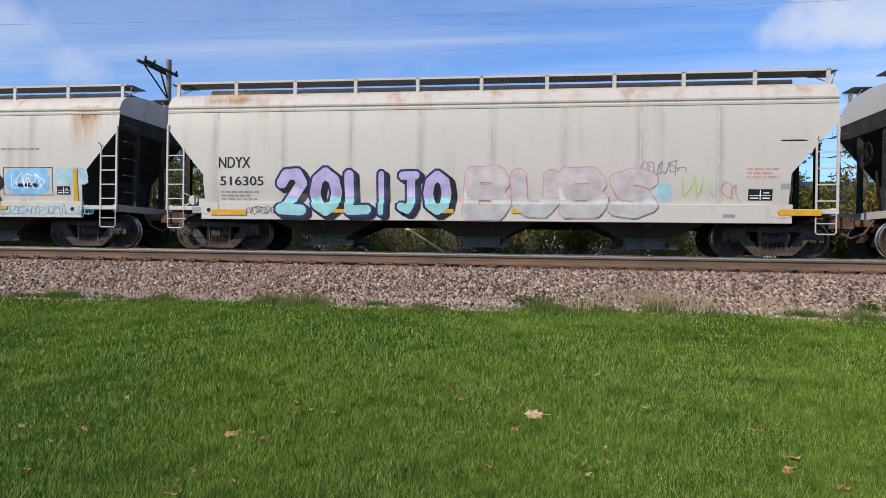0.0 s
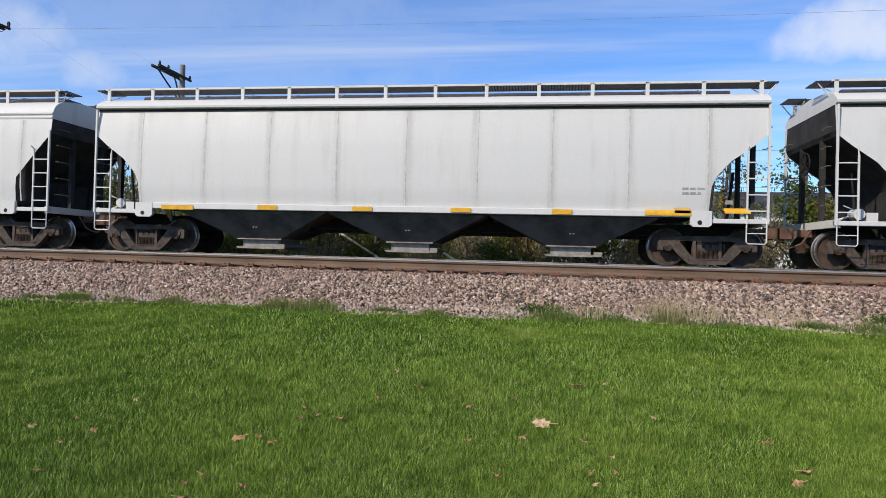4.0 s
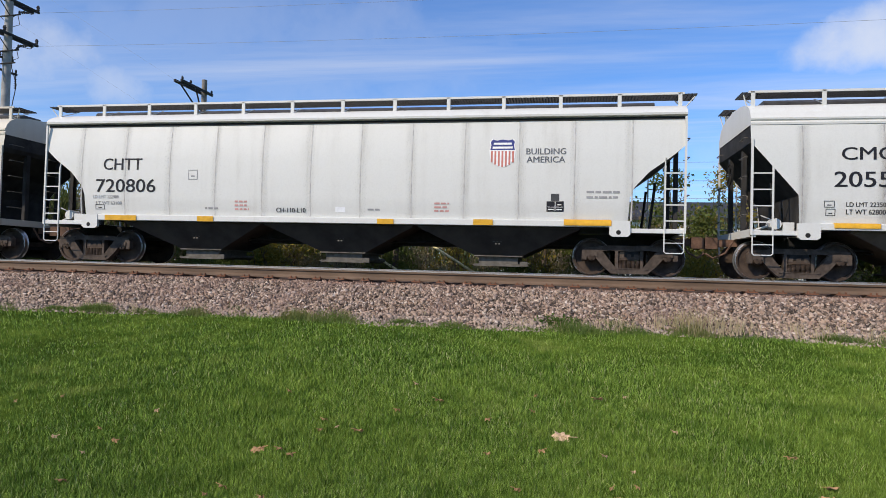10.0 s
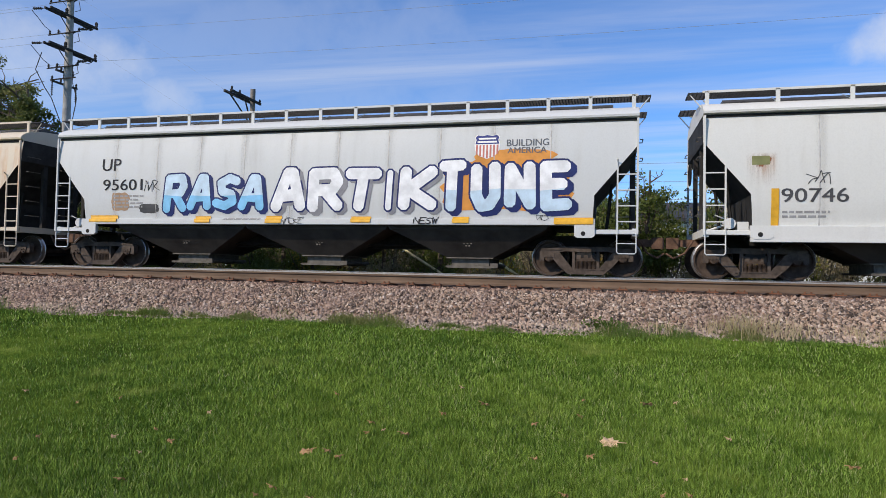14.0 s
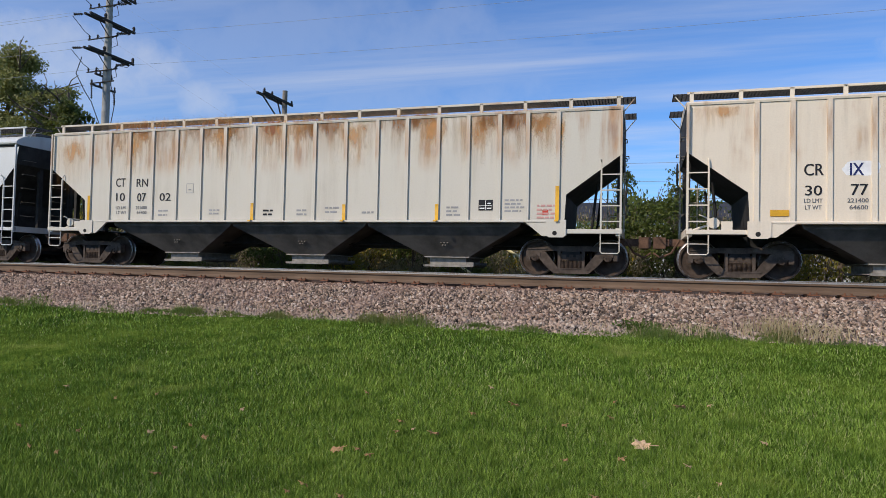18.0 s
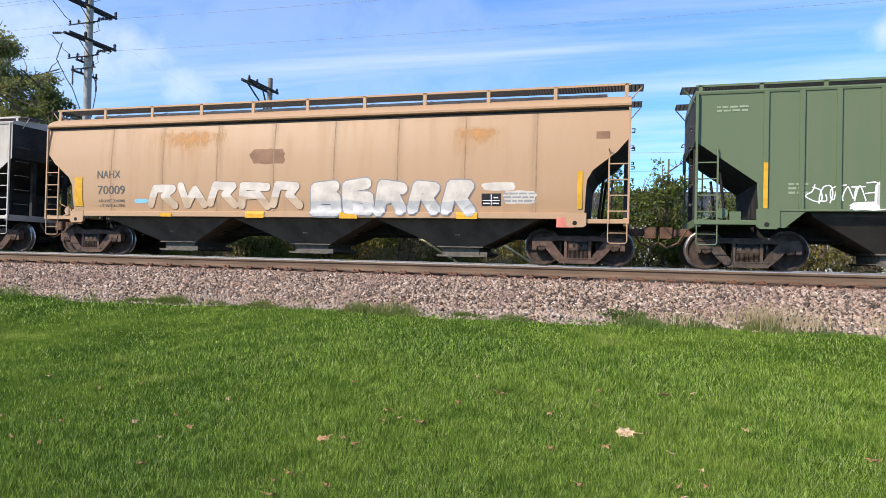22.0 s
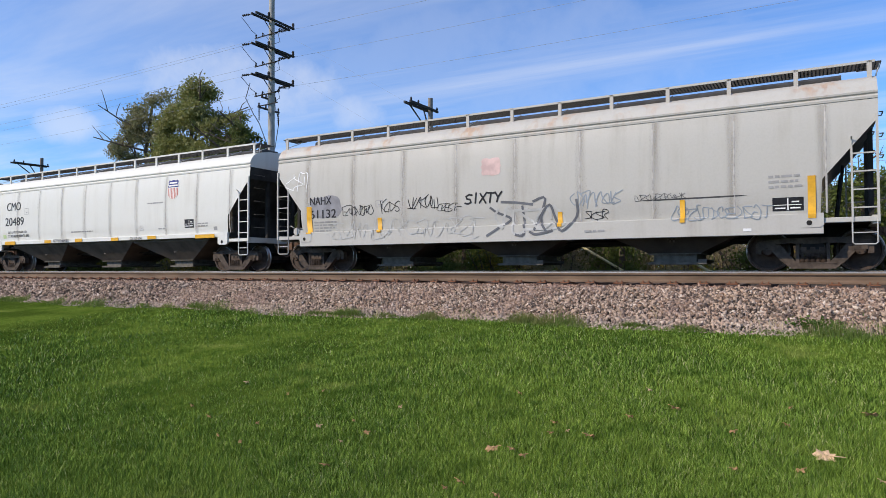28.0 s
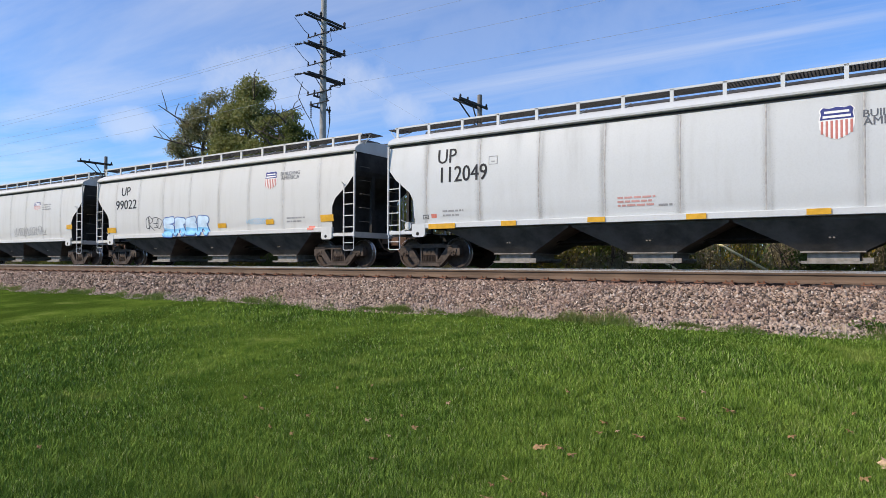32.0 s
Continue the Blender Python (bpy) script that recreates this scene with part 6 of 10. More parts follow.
marks(1, [
    ("Y", "", 6.90, 0.98, 7.82, 1.12),
    ("D", "", 6.26, 1.33, 6.79, 1.59),
    ("K", "", -5.93, 0.92, -5.09, 1.14, "k"),
    ("B", "", 6.22, 1.81, 6.91, 2.09, "pinks"),
    ("P", "", 6.92, 2.69, 7.56, 2.73, "k"),
    ("P", "", -7.45, 0.94, -7.20, 1.11, "grey"),
    ("P", "", 5.68, 0.92, 5.96, 1.00, "grey"),
    ("K", "", 5.70, 1.29, 6.07, 1.76, "pinks"),
    ("P", "", 6.97, 1.59, 7.18, 1.72, "grey")])
marks(2, [
    ("T", "NDYX", -6.74, 2.05, -5.86, 2.33, "k"),
    ("K", "", -6.74, 1.82, -5.62, 2.14, "k"),
    ("B", "", -6.73, 1.32, -5.72, 1.82, "grey"),
    ("Y", "", -6.92, 1.22, -6.76, 2.33),
    ("Y", "", 6.92, 1.24, 7.04, 2.11),
    ("G", "block5", -5.66, 0.79, 0.08, 2.16, "blue", "yellowl", "navy", dict(fat=0.26, rim=0.05, cast="k", gap=0.03)),
    ("G", "NRA'S", 0.03, 0.81, 4.72, 2.21, "paleblue", "navy", "sky", dict(fat=0.24, rim=0.05, cast="k", gap=0.0)),
    ("P", "", 4.82, 1.40, 6.30, 2.15, "sky"),
    ("K", "", 5.10, 1.54, 6.10, 2.02, "white"),
    ("O", "", 4.82, 1.40, 6.30, 2.15, "k"),
    ("Y", "", -4.51, 0.94, -4.02, 1.05),
    ("Y", "", -1.16, 0.97, -0.55, 1.09),
    ("Y", "", 1.24, 0.98, 1.68, 1.08),
    ("Y", "", 4.48, 1.01, 4.99, 1.10)])
marks(2, [
    ("D", "", 6.42, 1.42, 6.81, 1.64),
    ("K", "", 4.67, 0.86, 7.53, 1.15, "cyan"),
    ("P", "", 6.35, 1.65, 7.39, 2.15, "cyanp"),
    ("P", "", -7.31, 0.90, -7.11, 1.08, "grey"),
    ("K", "", -6.69, 0.77, -5.84, 1.03, "sky"),
    ("B", "", 3.41, 2.57, 5.90, 2.71, "grey")])
marks(3, [
    ("T", "NAHX", -6.94, 2.34, -6.01, 2.62, "k"),
    ("T", "62315", -6.84, 1.83, -5.80, 2.06, "k"),
    ("B", "", -6.77, 1.39, -5.87, 1.66, "grey"),
    ("Y", "", -7.32, 1.39, -7.17, 2.28),
    ("Y", "", -4.28, 1.40, -4.15, 1.82),
    ("Y", "", -1.35, 1.40, -1.26, 1.82),
    ("Y", "", 1.60, 1.39, 1.70, 1.83),
    ("Y", "", 4.50, 1.44, 4.59, 1.87),
    ("Y", "", 7.41, 1.47, 7.51, 2.32),
    ("V", "", 3.88, 1.42, 6.47, 2.02, "red"),
    ("P", "", 2.38, 1.50, 2.72, 2.00, "white"),
    ("P", "", 2.45, 1.41, 3.71, 1.76, "white"),
    ("B", "", 2.02, 1.43, 2.92, 1.52, "k"),
    ("K", "", 7.02, 2.31, 7.25, 2.96, "grey")])
marks(3, [
    ("O", "", -5.23, 2.09, -4.99, 2.34, "grey"),
    ("B", "", -2.53, 1.39, -1.50, 1.53, "grey"),
    ("K", "", -2.23, 1.42, -1.50, 1.79, "white"),
    ("B", "", 6.88, 1.47, 7.31, 1.60, "pinks")])
marks(4, [
    ("T", "CHTT", -6.64, 2.54, -5.44, 2.86, "k"),
    ("T", "720921", -6.85, 1.92, -5.10, 2.29, "k"),
    ("B", "", -6.94, 1.57, -6.11, 1.87, "grey"),
    ("K", "", -6.62, 1.34, -5.31, 1.61, "k"),
    ("K", "", -5.35, 1.36, -3.55, 1.85, "k"),
    ("O", "", -4.06, 2.26, -3.80, 2.52, "grey"),
    ("K", "", -3.36, 1.46, -2.50, 2.07, "grey"),
    ("G", "VSOR", -2.25, 1.19, 0.53, 2.22, "white", "blueline", "white", dict(fat=0.40, rim=0.035, gap=0.12)),
    ("K", "", 0.67, 1.44, 1.78, 2.20, "blue"),
    ("G", "ATUM", 1.83, 1.17, 4.52, 1.94, "white", "blueline", "white", dict(fat=0.40, rim=0.02, gap=0.10)),
    ("S", "", 3.99, 2.58, 4.62, 3.28),
    ("T", "BUILDING", 4.88, 2.88, 5.84, 3.03, "grey2"),
    ("T", "AMERICA", 4.90, 2.70, 5.81, 2.84, "grey2"),
    ("Y", "", -6.55, 1.13, -5.64, 1.25)])
marks(4, [
    ("Y", "", -3.86, 1.16, -3.34, 1.28),
    ("Y", "", -1.33, 1.17, -0.82, 1.28),
    ("Y", "", 1.17, 1.18, 1.67, 1.29),
    ("Y", "", 3.63, 1.17, 4.11, 1.29),
    ("Y", "", 5.79, 1.18, 6.84, 1.31),
    ("D", "", 5.35, 1.49, 5.77, 1.78),
    ("B", "", 6.35, 1.80, 7.20, 1.99, "grey"),
    ("K", "", 6.39, 1.50, 6.83, 1.83, "blue"),
    ("P", "", 7.17, 1.47, 7.39, 1.57, "limep"),
    ("B", "", 0.68, 1.28, 1.07, 1.84, "grey"),
    ("K", "", -3.16, 1.15, -2.34, 1.32, "sky")])
marks(5, [
    ("B", "", 6.63, 1.65, 7.15, 1.86, "grey"),
    ("Y", "", 7.57, 1.25, 8.14, 1.38),
    ("Y", "", 6.47, 1.24, 6.82, 1.36),
    ("P", "", 7.60, 1.47, 7.77, 1.56, "grey")])
marks(6, [
    ("T", "CMO", -6.64, 2.64, -5.53, 2.99, "k"),
    ("T", "20127", -6.64, 2.06, -5.31, 2.42, "k"),
    ("T", "LD LMT 223700 LD", -6.60, 1.74, -5.24, 1.85, "k"),
    ("T", "LT WT 62300 NEW 03-2005", -6.59, 1.56, -4.94, 1.66, "k"),
    ("O", "", -5.13, 2.49, -4.89, 2.74, "grey"),
    ("T", "ARI THROUGH SILL", -3.07, 1.27, -1.93, 1.38, "k"),
    ("T", "CH-110-L04", 2.14, 1.31, 2.83, 1.42, "k"),
    ("Y", "", -6.85, 1.23, -5.89, 1.34),
    ("Y", "", -3.70, 1.26, -3.25, 1.36),
    ("Y", "", -1.43, 1.28, -0.99, 1.39),
    ("Y", "", 0.93, 1.29, 1.41, 1.40),
    ("B", "", -1.84, 1.60, -0.37, 1.73, "grey"),
    ("P", "", -0.37, 1.58, 0.36, 1.73, "pinkp"),
    ("P", "", -7.02, 1.50, -6.76, 1.64, "grey")])
marks(6, [
    ("B", "", -5.78, 1.28, -4.42, 1.35, "grey"),
    ("B", "", -0.12, 1.30, 0.79, 1.37, "grey")])
marks(7, [
    ("T", "CNW", -6.98, 1.98, -6.31, 2.21, "k"),
    ("T", "460563", -6.87, 1.59, -5.92, 1.82, "k"),
    ("B", "", -7.21, 1.28, -5.90, 1.44, "grey"),
    ("K", "", -5.55, 1.17, -4.10, 2.41, "slate"),
    ("K", "", -4.01, 1.04, -2.59, 2.37, "slate"),
    ("K", "", -1.14, 1.27, 0.94, 2.42, "slate", "bold"),
    ("K", "", -0.98, 1.18, 0.80, 2.16, "grey2"),
    ("K", "", 0.80, 1.31, 2.38, 2.30, "slate", "bold"),
    ("K", "", 0.95, 1.20, 2.52, 2.13, "white"),
    ("K", "", 0.06, 1.73, 1.80, 2.30, "white"),
    ("K", "", 1.24, 1.17, 2.24, 1.88, "blue"),
    ("K", "", 2.45, 1.13, 5.14, 2.17, "slate"),
    ("K", "", 5.14, 1.23, 7.04, 2.31, "white"),
    ("K", "", 4.19, 1.14, 5.27, 2.03, "white")])
marks(7, [
    ("P", "", -1.10, 1.22, 0.10, 2.02, "grey3"),
    ("P", "", 0.25, 1.20, 1.30, 1.72, "slate"),
    ("P", "", 1.45, 1.22, 2.45, 1.80, "slate"),
    ("P", "", -5.15, 1.30, -4.60, 2.10, "slate"),
    ("P", "", -3.10, 1.25, -2.65, 1.95, "slate"),
    ("P", "", 4.30, 1.25, 5.10, 2.20, "palegreen"),
    ("K", "", -5.40, 1.22, -2.60, 2.15, "slate", "bold"),
    ("K", "", 2.60, 1.22, 3.60, 1.95, "slate", "bold"),
    ("D", "", 3.74, 1.27, 4.13, 1.55),
    ("Y", "", -6.59, 0.89, -6.02, 1.01),
    ("Y", "", -4.68, 0.92, -4.14, 1.05),
    ("Y", "", -2.22, 0.92, -1.68, 1.05),
    ("Y", "", 1.54, 0.95, 2.00, 1.08),
    ("Y", "", 4.16, 0.93, 4.64, 1.07),
    ("H", "", -6.03, 0.96, -4.72, 1.08),
    ("H", "", -1.69, 0.95, -0.51, 1.07),
    ("H", "", 3.10, 0.96, 4.20, 1.07),
    ("P", "", 6.60, 1.30, 6.75, 1.41, "red"),
    ("P", "", 6.79, 1.29, 6.99, 1.40, "lime"),
    ("P", "", -7.32, 1.09, -7.20, 1.21, "red"),
    ("R", "", -6.10, 2.67, -4.22, 3.95),
    ("R", "", -4.70, 2.74, -3.42, 3.56)])
marks(7, [
    ("R", "", -6.10, 2.82, -3.19, 3.87, "o"),
    ("R", "", -4.06, 2.82, -3.47, 3.56),
    ("R", "", -2.17, 2.77, -1.36, 3.91),
    ("R", "", 1.32, 2.33, 1.73, 3.27),
    ("R", "", 2.28, 2.72, 3.54, 3.40),
    ("R", "", 3.81, 2.83, 4.22, 3.97),
    ("R", "", 4.57, 2.17, 5.71, 3.81),
    ("R", "", 4.91, 2.04, 5.38, 3.81),
    ("R", "", 5.84, 2.82, 6.43, 3.37),
    ("R", "", -3.02, 2.00, -1.17, 3.84, "o"),
    ("R", "", 3.74, 2.86, 5.77, 3.96, "o"),
    ("R", "", -6.06, 1.23, -5.07, 2.97, "o"),
    ("R", "", 0.99, 1.74, 1.93, 3.51, "o"),
    ("R", "", 2.35, 2.03, 3.20, 3.85, "o")])
marks(7, [
    ("P", "", 6.06, 1.21, 7.23, 2.42, "palegreen"),
    ("K", "", -2.35, 0.98, -1.58, 1.93, "moss"),
    ("K", "", 2.95, 1.12, 3.64, 1.82, "moss")])
marks(8, [
    ("T", "SSW", -6.36, 2.23, -5.59, 2.46, "k"),
    ("B", "", -6.31, 1.76, -5.36, 2.01, "grey"),
    ("G", "VEG", -6.08, 1.01, 0.76, 3.56, "dim", "whiteline", "dim", dict(fat=0.215, rim=0.028, gap=0.04, square=False)),
    ("T", "ON", 0.70, 2.58, 2.03, 3.13, "dim"),
    ("T", "T", 0.91, 1.75, 1.23, 2.15, "dim"),
    ("Y", "", -6.95, 0.90, -6.36, 1.06),
    ("Y", "", -3.76, 0.92, -3.24, 1.02),
    ("Y", "", -2.17, 0.87, -1.66, 0.98),
    ("Y", "", -0.47, 0.88, 0.03, 0.98),
    ("Y", "", 3.32, 0.90, 3.83, 1.03),
    ("Y", "", 6.69, 0.83, 7.20, 1.10),
    ("P", "", 5.30, 1.40, 5.76, 1.71, "k"),
    ("P", "", 5.91, 1.37, 6.38, 1.72, "k"),
    ("P", "", 5.86, 2.05, 6.15, 2.59, "char")])
marks(8, [
    ("H", "", 5.89, 2.08, 6.12, 2.56),
    ("K", "", -0.16, 0.75, 1.37, 1.08, "k"),
    ("K", "", 4.10, 0.81, 4.85, 1.04, "k"),
    ("P", "", -5.53, 0.81, -5.21, 1.03, "white"),
    ("P", "", 5.35, 0.82, 5.84, 1.10, "white"),
    ("P", "", -6.41, 0.88, -6.19, 1.03, "red"),
    ("P", "", 6.30, 0.94, 6.47, 1.10, "red"),
    ("K", "", -3.22, 1.18, -2.13, 1.53, "white"),
    ("K", "", 0.74, 1.29, 1.55, 1.47, "k"),
    ("B", "", -6.30, 1.60, -5.35, 1.70, "k"),
    ("P", "", 4.94, 1.36, 5.22, 1.66, "limep"),
    ("B", "", -1.66, 0.92, -0.61, 1.03, "grey"),
    ("B", "", 1.50, 1.41, 1.93, 1.69, "grey"),
    ("K", "", 2.02, 0.82, 3.28, 1.21, "white")])
marks(8, [
    ("K", "", -0.63, 1.74, -0.11, 1.95, "white")])
marks(9, [
    ("T", "UP", -5.57, 2.75, -5.00, 3.11, "k"),
    ("T", "92814", -5.55, 2.14, -4.24, 2.48, "k"),
    ("B", "", -5.48, 1.73, -4.56, 1.97, "grey"),
    ("Y", "", -6.63, 1.54, -5.51, 1.65),
    ("Y", "", -3.90, 1.56, -3.45, 1.65),
    ("Y", "", -1.25, 1.55, -0.80, 1.65),
    ("Y", "", 1.06, 1.56, 1.51, 1.65),
    ("Y", "", 3.73, 1.56, 4.19, 1.67),
    ("Y", "", 6.03, 1.59, 7.09, 1.69),
    ("B", "", -3.81, 1.80, -3.02, 1.90, "grey"),
    ("B", "", -2.20, 1.72, -1.71, 2.01, "pinks"),
    ("B", "", 2.00, 1.75, 2.49, 2.01, "pinks"),
    ("T", "CH-110-06", -0.60, 1.70, 0.08, 1.83, "k"),
    ("B", "", 0.20, 1.75, 0.93, 1.98, "grey")])
marks(9, [
    ("S", "", 4.97, 2.42, 5.60, 3.18),
    ("T", "BUILDING", 5.76, 2.86, 6.73, 3.01, "grey2"),
    ("T", "AMERICA", 5.78, 2.67, 6.73, 2.82, "grey2"),
    ("D", "", 4.53, 1.82, 4.86, 2.02),
    ("B", "", 5.09, 1.82, 5.68, 2.02, "grey"),
    ("K", "", 2.32, 1.35, 4.33, 1.54, "k"),
    ("P", "", 4.60, 1.57, 4.84, 1.76, "white"),
    ("O", "", 6.85, 2.09, 7.00, 2.25, "grey")])
marks(10, [
    ("T", "CMO", -6.69, 2.74, -5.56, 3.03, "k"),
    ("T", "20555", -6.84, 2.13, -5.39, 2.48, "k"),
    ("O", "", -5.12, 2.45, -4.87, 2.68, "grey"),
    ("T", "LD LMT 223500 LD", -6.59, 1.69, -5.52, 1.79, "k"),
    ("T", "LT WT 62800 NEW 07-2005", -6.59, 1.52, -4.91, 1.63, "k"),
    ("K", "", -4.55, 1.43, -2.35, 1.81, "grey"),
    ("T", "ARI THROUGH SILL", -2.88, 1.21, -1.71, 1.33, "k"),
    ("T", "CH-110-L04", 2.26, 1.20, 3.01, 1.31, "k"),
    ("Y", "", -6.85, 1.20, -5.90, 1.32),
    ("Y", "", -3.98, 1.22, -3.52, 1.34),
    ("Y", "", -1.25, 1.22, -0.81, 1.34),
    ("Y", "", 1.12, 1.20, 1.57, 1.33),
    ("Y", "", 3.73, 1.20, 4.19, 1.34),
    ("Y", "", 6.01, 1.20, 6.99, 1.32)])
marks(10, [
    ("B", "", -1.69, 1.54, -0.20, 1.67, "grey"),
    ("B", "", 0.21, 1.22, 1.09, 1.32, "grey"),
    ("S", "", 4.34, 2.65, 5.04, 3.34),
    ("D", "", 5.34, 1.57, 5.81, 1.90),
    ("B", "", 6.08, 1.54, 6.60, 1.75, "grey"),
    ("K", "", 6.53, 1.42, 7.18, 1.82, "grey"),
    ("O", "", 2.69, 1.54, 2.89, 1.72, "grey"),
    ("B", "", 3.82, 1.51, 4.17, 1.59, "grey"),
    ("O", "", -7.05, 1.67, -6.83, 1.82, "k"),
    ("O", "", -7.01, 1.48, -6.81, 1.64, "k"),
    ("P", "", 5.72, 1.20, 5.95, 1.26, "grey")])
marks(11, [
    ("T", "CHTT", -6.72, 2.53, -5.55, 2.85, "k"),
    ("T", "720806", -6.93, 1.92, -5.13, 2.28, "k"),
    ("T", "LD LMT 222900", -7.02, 1.75, -6.23, 1.84, "grey"),
    ("T", "LT WT 63100", -6.92, 1.58, -6.14, 1.67, "grey"),
    ("O", "", -4.16, 2.27, -3.89, 2.53, "grey"),
    ("B", "", -2.80, 1.43, -2.40, 1.73, "pinks"),
    ("B", "", 2.58, 1.44, 2.96, 1.72, "pinks"),
    ("B", "", -3.66, 1.44, -3.28, 1.55, "grey"),
    ("B", "", 0.85, 1.46, 1.22, 1.55, "grey"),
    ("T", "CH-110-L10", -1.63, 1.42, -0.82, 1.54, "k"),
    ("P", "", -0.01, 1.44, 0.25, 1.58, "white"),
    ("S", "", 3.93, 2.57, 4.58, 3.29),
    ("T", "BUILDING", 4.84, 2.90, 5.79, 3.05, "grey2"),
    ("T", "AMERICA", 4.85, 2.70, 5.77, 2.85, "grey2")])
marks(11, [
    ("D", "", 5.35, 1.51, 5.76, 1.76),
    ("B", "", 6.29, 1.79, 7.10, 2.04, "grey"),
    ("Y", "", -6.60, 1.15, -5.64, 1.29),
    ("Y", "", -3.84, 1.15, -3.37, 1.29),
    ("Y", "", 1.13, 1.15, 1.56, 1.28),
    ("Y", "", 3.58, 1.16, 4.06, 1.30),
    ("Y", "", 5.77, 1.18, 6.88, 1.33),
    ("P", "", 5.45, 1.77, 5.65, 1.94, "char"),
    ("O", "", -6.95, 1.45, -6.67, 1.58, "k")])
marks(12, [
    ("T", "CHTT", -6.37, 2.54, -5.54, 2.78, "k"),
    ("T", "720022", -6.33, 2.09, -5.13, 2.31, "k"),
    ("T", "LD LMT 223900", -6.26, 1.66, -5.37, 1.76, "grey"),
    ("T", "LT WT 62100", -6.25, 1.49, -5.37, 1.58, "grey"),
    ("O", "", -4.90, 2.32, -4.64, 2.58, "grey"),
    ("K", "", -4.98, 1.40, -3.27, 2.21, "k"),
    ("G", "bubble1", -2.63, 1.49, -1.75, 2.07, "pinkp", "redline", "pinkp"),
    ("T", "DO NOT HAMMER ON CAR", -1.92, 2.33, -0.04, 2.47, "pinks"),
    ("T", "ARI THROUGH SILL", -2.93, 1.19, -1.77, 1.33, "k"),
    ("B", "", -1.35, 1.59, -0.03, 1.90, "grey"),
    ("K", "", 0.33, 1.37, 1.80, 1.84, "grey2"),
    ("J", "KCASK", 1.95, 1.35, 4.33, 1.90, "grey3", 0.030),
    ("D", "", 4.53, 1.59, 4.99, 1.85),
    ("J", "ALEONE", 5.42, 1.80, 7.05, 2.08, "k", 0.075)])
marks(12, [
    ("P", "", 6.04, 1.66, 6.38, 1.72, "k"),
    ("K", "", 7.09, 1.65, 7.45, 2.02, "k"),
    ("P", "", 5.15, 1.96, 5.29, 2.07, "k"),
    ("B", "", 5.25, 2.52, 6.96, 2.66, "grey"),
    ("B", "", 5.32, 1.55, 5.81, 1.78, "grey"),
    ("Y", "", -6.91, 1.19, -5.74, 1.30),
    ("Y", "", -3.55, 1.18, -3.16, 1.30),
    ("Y", "", -1.28, 1.17, -0.80, 1.29),
    ("Y", "", 1.13, 1.18, 1.57, 1.31),
    ("O", "", 4.85, 1.88, 5.03, 2.00, "k"),
    ("O", "", -6.95, 1.42, -6.65, 1.58, "k"),
    ("B", "", 0.14, 1.17, 1.01, 1.29, "grey")])
marks(13, [
    ("T", "CMO", -7.16, 2.51, -6.01, 2.83, "k"),
    ("T", "21240", -7.07, 1.88, -5.58, 2.24, "k"),
    ("T", "LD LMT 223900", -6.76, 1.72, -5.78, 1.82, "grey"),
    ("T", "LT WT 62100", -6.68, 1.58, -5.78, 1.67, "grey"),
    ("O", "", -3.93, 2.18, -3.62, 2.43, "grey"),
    ("T", "CAUTION", -0.05, 1.69, 0.38, 1.77, "pinks"),
    ("T", "OPEN HATCH COVERS", -0.44, 1.55, 0.66, 1.63, "pinks"),
    ("T", "BEFORE UNLOADING CAR", -0.50, 1.43, 0.84, 1.50, "pinks"),
    ("T", "CAUTION", 4.42, 1.68, 4.92, 1.76, "pinks"),
    ("T", "OPEN HATCH COVERS", 4.17, 1.55, 5.16, 1.64, "pinks"),
    ("T", "BEFORE UNLOADING CAR", 4.03, 1.43, 5.34, 1.51, "pinks"),
    ("B", "", -5.05, 1.45, -3.73, 1.76, "pinks"),
    ("K", "", 1.38, 1.45, 2.93, 2.15, "grey2"),
    ("S", "", 4.74, 2.98, 5.37, 3.69)])
marks(13, [
    ("T", "BUILDING", 5.63, 3.31, 6.60, 3.48, "grey2"),
    ("T", "AMERICA", 5.64, 3.14, 6.58, 3.28, "grey2"),
    ("D", "", 5.67, 1.49, 6.08, 1.74),
    ("B", "", 6.41, 1.75, 7.22, 2.01, "grey"),
    ("Y", "", -6.29, 1.15, -5.67, 1.29),
    ("Y", "", -1.23, 1.16, -0.77, 1.28),
    ("Y", "", 3.75, 1.15, 4.11, 1.28),
    ("Y", "", 5.92, 1.17, 6.89, 1.30),
    ("P", "", -1.60, 1.43, -1.33, 1.55, "white"),
    ("P", "", 6.19, 1.56, 6.32, 1.70, "char"),
    ("B", "", -2.84, 1.46, -2.41, 1.64, "pinks"),
    ("O", "", -6.99, 1.43, -6.69, 1.56, "k")])
